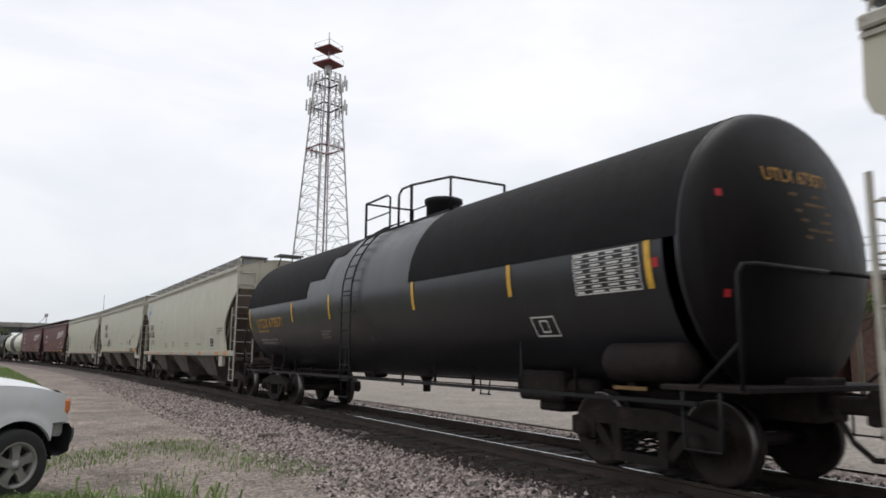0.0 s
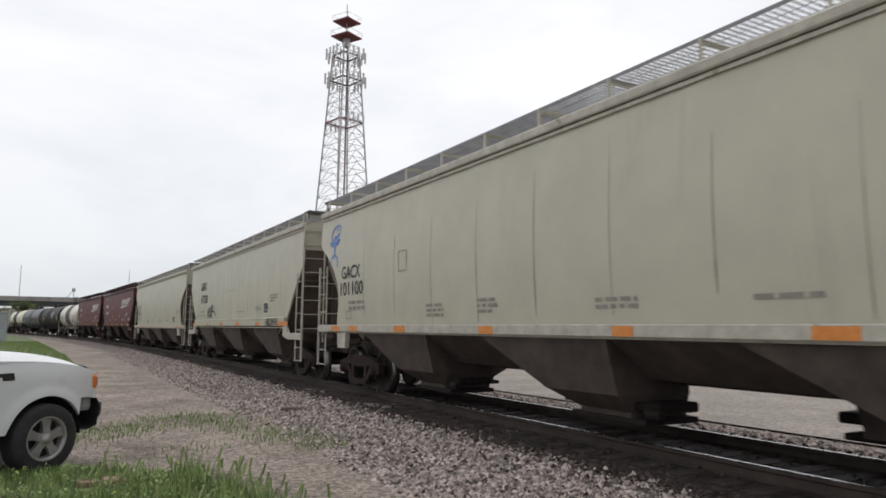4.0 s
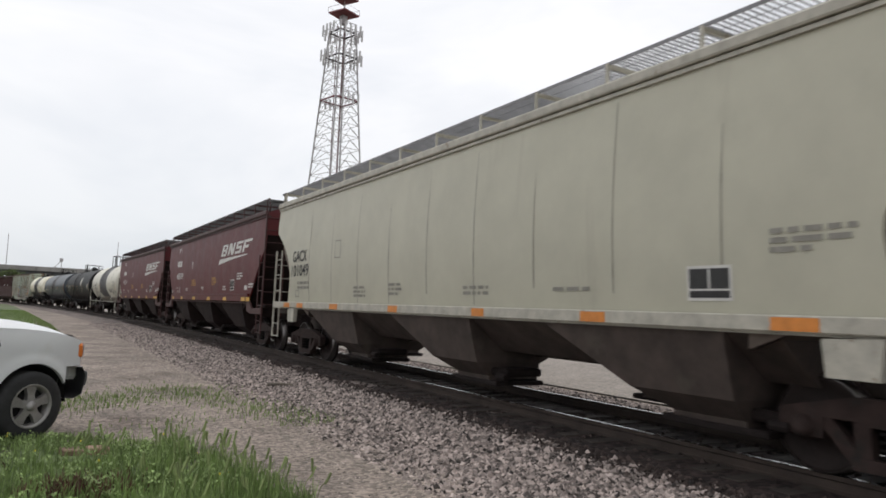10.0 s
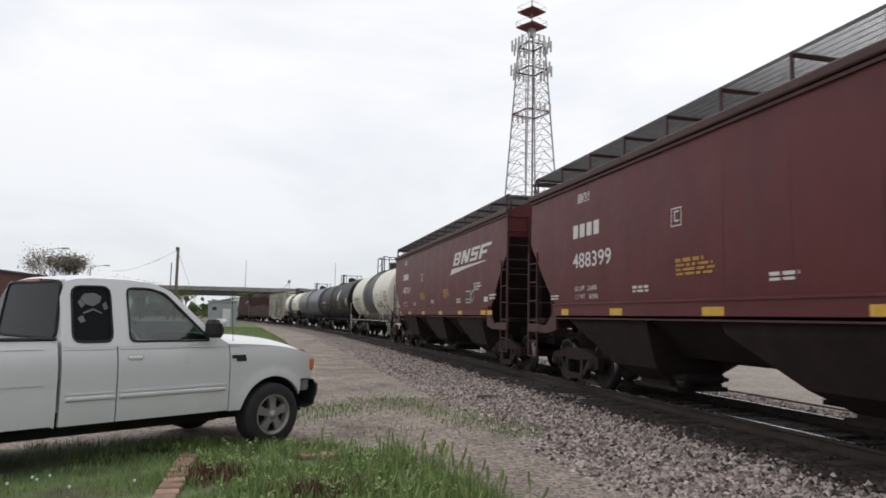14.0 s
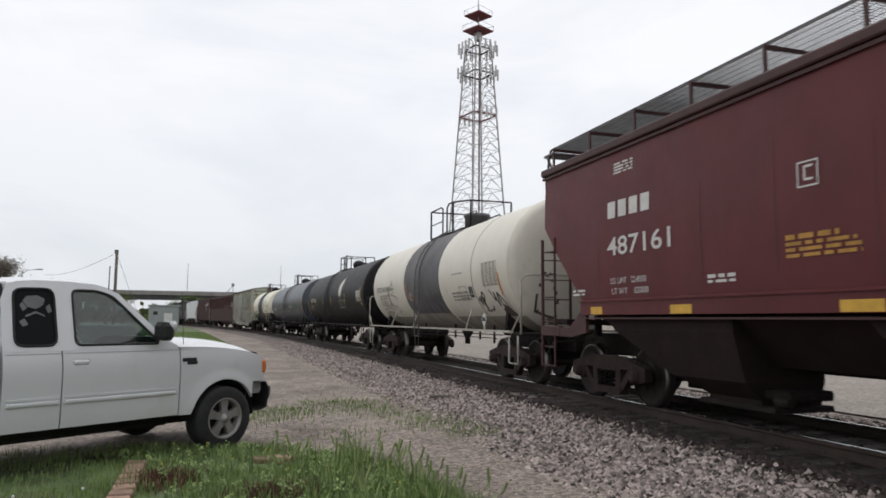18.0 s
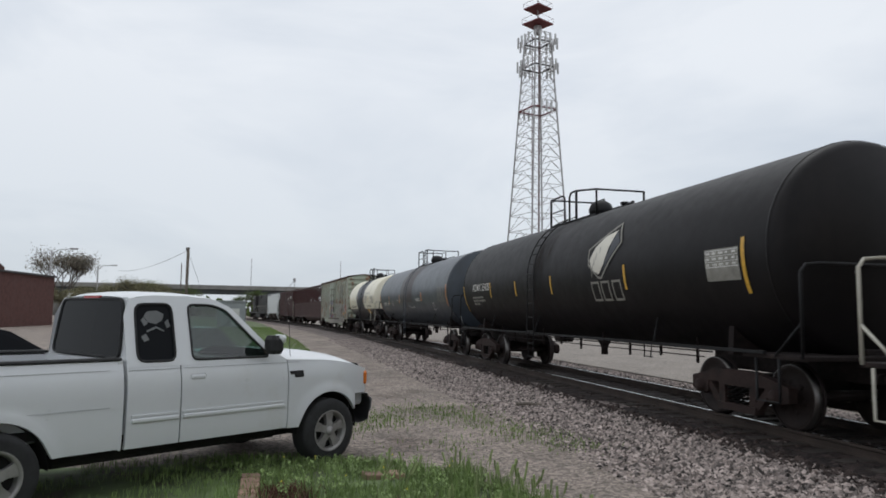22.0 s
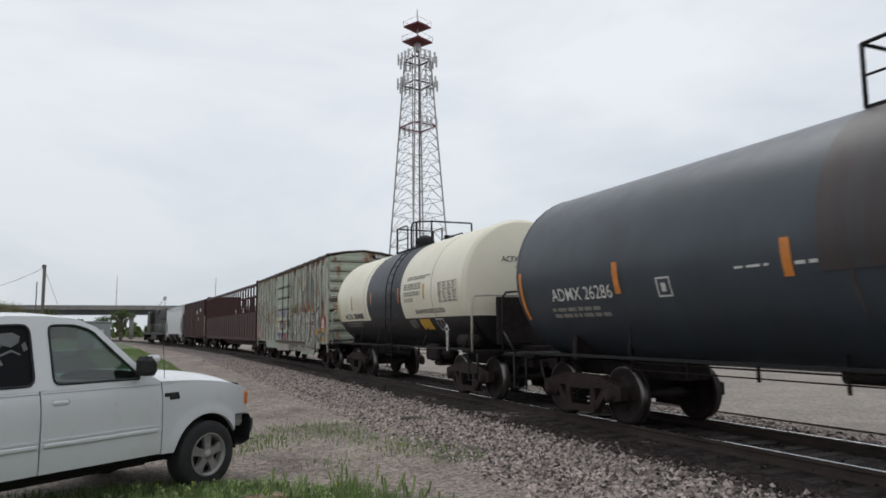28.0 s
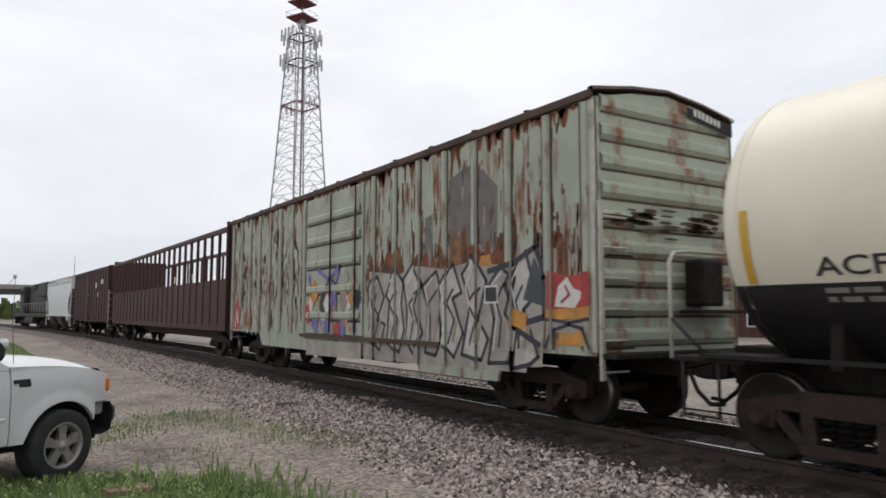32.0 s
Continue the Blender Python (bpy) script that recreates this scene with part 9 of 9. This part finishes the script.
def blades(name, x, y, z, h, w, rng, label, category, material, lean=0.35):
    """Many bent blades as one mesh."""
    n = len(x)
    a = rng.uniform(0, 2 * np.pi, n)
    la = rng.uniform(0, 2 * np.pi, n)
    ln = rng.uniform(0.05, lean, n) * h
    wx, wy = np.cos(a) * w * 0.5, np.sin(a) * w * 0.5
    lx, ly = np.cos(la) * ln, np.sin(la) * ln
    P = np.empty((n, 5, 3))
    P[:, 0] = np.c_[x - wx, y - wy, z - 0.01]
    P[:, 1] = np.c_[x + wx, y + wy, z - 0.01]
    P[:, 2] = np.c_[x + wx * 0.8 + lx * 0.35, y + wy * 0.8 + ly * 0.35, z + h * 0.6]
    P[:, 3] = np.c_[x - wx * 0.8 + lx * 0.35, y - wy * 0.8 + ly * 0.35, z + h * 0.6]
    P[:, 4] = np.c_[x + lx, y + ly, z + h]
    k = np.arange(n)[:, None] * 5
    faces = [tuple(q) for q in (k + [0, 1, 2, 3]).tolist()] + [tuple(q) for q in (k + [3, 2, 4]).tolist()]
    me = bpy.data.meshes.new(name)
    me.from_pydata(P.reshape(-1, 3).tolist(), [], faces)
    me.materials.append(material)
    ob = new(name, me)
    return tagged(ob, label, category, kind="stuff")


def soil_patch():
    """The low grassy mound in front of the truck."""
    m = Mesh()
    rows = []
    for i in range(26):
        y = 3.0 + i * 0.27
        right = np.interp(y, [3, 5, 6.5, 8, 8.8, 9.3, 9.9], [-4.3, -4.3, -4.6, -4.9, -5.4, -6.2, -7.2])
        row = []
        for j in range(16):
            q = j / 15
            x = right - 7.0 * q ** 1.3 + 0.10 * noise.noise((y * 2, q * 6, 0))
            edge = min(1, q * 8) * min(1, i / 3) * min(1, (25 - i) / 3)
            row.append((x, y, LOT - 0.03 + edge * (0.05 + 0.05 * noise.noise((x, y, 3)))))
        rows.append(row)
    m.loft(rows, closed=False, smooth=True)
    structure("grass_bed", m, M["sod"], "weedy strip of soil and grass by the lot", "grass")


def near_grass():
    rng = np.random.default_rng(7)
    n = 46000
    y = 3.6 + rng.random(n) * 6.0
    right = np.interp(y, [3, 5, 6.5, 8, 8.8, 9.3, 9.9], [-4.35, -4.4, -4.65, -4.95, -5.45, -6.3, -7.3])
    x = right - rng.random(n) ** 1.15 * 6.5
    clump = np.array([noise.noise((a * 1.3, b * 1.3, 5)) for a, b in zip(x, y)])
    keep = (clump > -0.16 + rng.normal(0, 0.1, len(x))) & ((x > -8.0 + rng.normal(0, 0.25, len(x))) | (y < 6.4) | (rng.random(len(x)) < 0.45))
    x, y, clump = x[keep], y[keep], clump[keep]
    h = rng.uniform(0.03, 0.085, len(x)) * (1.0 + 1.1 * clump)
    blades("lawn_grass", x, y, np.full(len(x), LOT + 0.02), h, 0.0085, rng, "short uneven green grass on the lot's edge", "grass", M["blade"])
    n = 5200
    y = 5.2 + rng.random(n) * 3.1
    x = np.interp(y, [5, 6.5, 8], [-4.4, -4.65, -4.95]) - 0.05 - rng.random(n) ** 1.6 * 2.2
    clump = np.array([noise.noise((a * 2.1, b * 2.1, 9)) for a, b in zip(x, y)])
    keep = clump > -0.1
    x, y = x[keep], y[keep]
    h = rng.uniform(0.06, 0.24, len(x)) * (1.0 + 0.3 * (x > -5.6))
    blades("tall_weeds", x, y, np.full(len(x), LOT), h, 0.010, rng, "tall green weeds along the gravel's edge", "weeds", M["blade"], 0.5)
    m = Mesh()
    rnd = random.Random(3)
    for _ in range(80):
        yy = rnd.uniform(5.4, 7.9)
        xx = np.interp(yy, [5, 6.5, 8], [-4.3, -4.6, -4.95]) - rnd.random() ** 2 * 1.4
        hh = rnd.uniform(0.22, 0.38)
        lx, ly = rnd.uniform(-0.08, 0.12), rnd.uniform(-0.05, 0.05)
        m.tube([(xx, yy, LOT), (xx + lx * 0.4, yy + ly * 0.4, LOT + hh * 0.7), (xx + lx, yy + ly, LOT + hh)], 0.004, 3)
        m.tube([(xx + lx * 0.75, yy + ly * 0.75, LOT + hh * 0.82), (xx + lx, yy + ly, LOT + hh), (xx + lx * 1.2, yy + ly * 1.2, LOT + hh + 0.05)], 0.011, 4)
    tagged(part("seeding_grass", m, M["seed"]), "seeding grass stalks at the gravel's edge", "weeds", kind="stuff")
    # broad-leaved weeds, with yellow flowers here and there
    m, fl = Mesh(), Mesh()
    for _ in range(260):
        yy = rnd.uniform(6.0, 8.9)
        xx = np.interp(yy, [5, 6.5, 8, 8.8], [-4.4, -4.7, -5.05, -5.6]) - rnd.random() ** 1.3 * 2.3
        hh = rnd.uniform(0.08, 0.22)
        for q in range(16):
            a, zz, r = rnd.uniform(0, 6.28), hh * rnd.uniform(0.15, 1.0), rnd.uniform(0.012, 0.032)
            c, d = math.cos(a), math.sin(a)
            m.add([(xx, yy, LOT + zz), (xx + (c * 0.5 - d * 0.22) * r * 2, yy + (d * 0.5 + c * 0.22) * r * 2, LOT + zz + 0.02), (xx + c * r * 2, yy + d * r * 2, LOT + zz + 0.005), (xx + (c * 0.5 + d * 0.22) * r * 2, yy + (d * 0.5 - c * 0.22) * r * 2, LOT + zz + 0.02)], [(0, 1, 2, 3)])
        if rnd.random() < 0.05:
            fl.spin([(LOT + hh + 0.01, 0.0), (LOT + hh + 0.015, 0.010), (LOT + hh + 0.025, 0.008), (LOT + hh + 0.035, 0.0)], 6, "z", False, (xx, yy, 0))
            m.tube([(xx, yy, LOT), (xx, yy, LOT + hh + 0.015)], 0.003, 3)
    tagged(part("leafy_weeds", m, M["blade"]), "low broad-leaved green weeds along the gravel", "weeds", kind="stuff")
    tagged(part("yellow_flowers", fl, M["petal"]), "tiny yellow flowers on the weeds", "flowers", kind="stuff")
    for xx, yy in ((-8.62, 7.19), (-8.75, 6.96), (-8.55, 7.08), (-8.48, 7.22), (-7.7, 6.9), (-9.1, 7.3), (-8.2, 6.75)):
        p = tagged(new("dandelion"), "white dandelion seed head in the grass", "flower", "dandelions in the grass")
        part("stalk", Mesh().tube([(0, 0, -0.02), (0, 0, 0.11)], 0.003, 4), M["seed"], p)
        part("seed_head", Mesh().spin([(0.10, 0.0), (0.105, 0.010), (0.116, 0.014), (0.127, 0.010), (0.132, 0.0)], 8, "z", True), M["puff"], p)
        p.location = (xx, yy, LOT + 0.02)
    # russet weeds
    x, y = np.r_[rng.normal(-7.05, 0.13, 420), rng.normal(-6.1, 0.22, 480)], np.r_[rng.normal(7.45, 0.15, 420), rng.normal(6.6, 0.16, 480)]
    blades("russet_weeds", x, y, np.full(len(x), LOT + 0.02), rng.uniform(0.05, 0.16, len(x)), 0.018, rng, "small russet brown weeds on bare soil", "weeds", M["russet"], 0.6)
    # sparse tufts out in the gravel
    cx, cy = [], []
    for a, b, r, q in ((-5.65, 12.6, 0.55, 700), (-5.2, 13.0, 0.35, 300), (-4.15, 14.0, 0.5, 520), (-3.85, 13.0, 0.4, 380), (-3.55, 12.0, 0.32, 260), (-3.25, 11.2, 0.34, 300), (-2.95, 10.5, 0.38, 320), (-2.8, 9.8, 0.3, 220), (-4.6, 10.2, 0.5, 160), (-6.1, 11.9, 0.4, 220)):
        q = int(q * 0.8)
        cx.append(a + rng.normal(0, r * 0.95, q) + rng.choice([-0.3, 0.0, 0.25], q))
        cy.append(b + rng.normal(0, r * 0.9, q))
    x, y = np.concatenate(cx), np.concatenate(cy)
    blades("gravel_tufts", x, y, np.full(len(x), LOT - 0.02), rng.uniform(0.02, 0.085, len(x)), 0.014, rng, "sparse green tufts growing in the gravel", "grass", M["blade"])


M["petal"] = mat("yellow_petals", (0.55, 0.48, 0.05), 0.7, var=0.1, bump=0)
M["puff"] = mat("white_seed_fluff", (0.65, 0.65, 0.62), 0.9, var=0.1, bump=0)
M["russet"] = mat("russet_leaves", (0.12, 0.055, 0.04), 0.8, var=0.3, island=0.35, bump=0)
M["block"] = mat("tan_edging_brick", (0.27, 0.175, 0.13), 0.9, var=0.2, scale=6, per_object=0.2)


def edging():
    spots = [(-7.40, 8.38 - 0.235 * k, 92) for k in range(9)] + [(-6.08, 8.26, 4), (-5.84, 8.27, 2)]
    for x, y, a in spots:
        b = tagged(part("edging_brick", Mesh().box(-0.112, 0.112, -0.10, 0.10, -0.05, 0.03, 0.012), M["block"]), "tan paver brick laid in the grass as edging", "brick", "edging bricks")
        b.matrix_world = pose(x, y, LOT + 0.045, random.uniform(-4, 4), random.uniform(-4, 4), a + random.uniform(-5, 5))


def soil_and_sticks():
    s = tagged(part("driftwood", Mesh().tube([(-0.28, 0, 0.03), (-0.05, 0.02, 0.05), (0.2, -0.01, 0.035), (0.3, 0.03, 0.02)], 0.035, 7), M["wood_pole"]), "dark broken stick lying on the ballast", "stick")
    s.matrix_world = pose(-2.15, 13.8, LOT + 0.03, 0, 0, -25)
    w = tagged(part("wood_scrap", Mesh().box(-0.14, 0.14, -0.03, 0.03, 0, 0.025, 0.008), M["block"]), "small pale wood scrap on the ballast", "scrap")
    w.matrix_world = pose(-0.16, 8.78, -0.18, 0, 4, 60)


def ballast_stones():
    rng = np.random.default_rng(12)
    base = np.array([(1, 0, 0), (-1, 0, 0), (0, 1, 0), (0, -1, 0), (0, 0, 1), (0, 0, -1)], float)
    tri = np.array([(0, 2, 4), (2, 1, 4), (1, 3, 4), (3, 0, 4), (2, 0, 5), (1, 2, 5), (3, 1, 5), (0, 3, 5)])
    n = 105000
    s = 1.5 + 48 * rng.random(n) ** 1.7
    u = -1.55 - rng.gamma(1.9, 0.95, n)
    keep = (u > -8.0) & ((u > -4.6) | (rng.random(n) < 0.9))
    s, u = s[keep], u[keep]
    s2, u2 = 2 + 30 * rng.random(5000), rng.uniform(-1.5, 1.5, 5000)
    s3, u3 = 2 + 34 * rng.random(5000), 1.6 + rng.gamma(2.0, 0.6, 5000)
    s, u = np.r_[s, s2, s3], np.r_[u, u2, u3]
    s4, u4 = 5 + 22 * rng.random(26000) ** 1.4, -2.6 - 5.6 * rng.random(26000)
    s, u = np.r_[s, s4], np.r_[u, u4]
    n = len(s)
    a = np.maximum(0, s - BEND) / RADIUS
    x = MID - RADIUS * (1 - np.cos(a)) + u * np.cos(a)
    y = np.where(s < BEND, s, BEND + RADIUS * np.sin(a)) + u * np.sin(a)
    z = np.array([bed_height(v) for v in u])
    r = (0.012 + 0.034 * rng.random(n) ** 1.4) * np.where(u < -4, 0.55, 1.0)
    V = base[None] * rng.uniform(0.6, 1.3, (n, 6, 3)) + rng.normal(0, 0.22, (n, 6, 3))
    q = rng.uniform(0, 2 * np.pi, n)
    c, sn = np.cos(q)[:, None], np.sin(q)[:, None]
    V = np.stack([V[..., 0] * c - V[..., 1] * sn, V[..., 0] * sn + V[..., 1] * c, V[..., 2] * 0.75], -1)
    V = V * r[:, None, None] + np.stack([x, y, z + r * 0.35], -1)[:, None]
    near = np.argsort((x + 6.5) ** 2 + y ** 2)[:300]
    mask = np.ones(n, bool)
    mask[near] = False
    W = V[mask]
    m = len(W)
    F = (tri[None] + (np.arange(m) * 6)[:, None, None]).reshape(-1, 3)
    me = bpy.data.meshes.new("ballast_stones")
    me.from_pydata(W.reshape(-1, 3).tolist(), [], F.tolist())
    me.materials.append(M["stone"])
    me.materials.append(M["oily_shaded_stone"])
    dark = np.abs(u[mask]) + rng.normal(0, 0.12, m) < 1.92
    me.polygons.foreach_set("material_index", np.repeat(dark, 8).astype(np.int32))
    bed = bpy.data.objects["ballast_bed"]
    ob = new("ballast_stones", me)
    ob.parent = bed
    tagged(ob, "loose grey and tan crushed stones", kind="stuff")
    shapes = []
    for k in range(12):
        me = bpy.data.meshes.new("stone")
        me.from_pydata(((V[near[k]] - V[near[k]].mean(0))).tolist(), [], tri.tolist())
        me.materials.append(M["stone_one"])
        shapes.append(me)
    for k, i in enumerate(near):
        o = new("stone", shapes[k % 12])
        o.parent = bed
        o.location, o.rotation_euler = V[i].mean(0), (0, 0, q[i])


M["stone_one"] = mat("single_ballast_stone", (0.245, 0.216, 0.203), 0.9, var=0.2, scale=8, per_object=0.7, bump=0)
soil_patch()
grass_strip()
near_grass()
edging()
soil_and_sticks()

build_ties()
ballast_stones()


# movement ----------------------------------------------------------------
def motions():
    times = [k * 1.0 for k in range(33)]
    for car, centre in CARS:
        walk(car, [(t, track_pose(centre - rolled(t))) for t in times])
    step = 0.105
    turns = [k * step for k in range(int(32 / step) + 1)]
    turns = turns + ([32.0] if turns[-1] < 31.99 else [])
    for w, y in WHEELSETS:
        walk(w, [(t, pose(0, y, WHEEL_R, math.degrees(rolled(t) / WHEEL_R), 0, 0)) for t in turns])


motions()
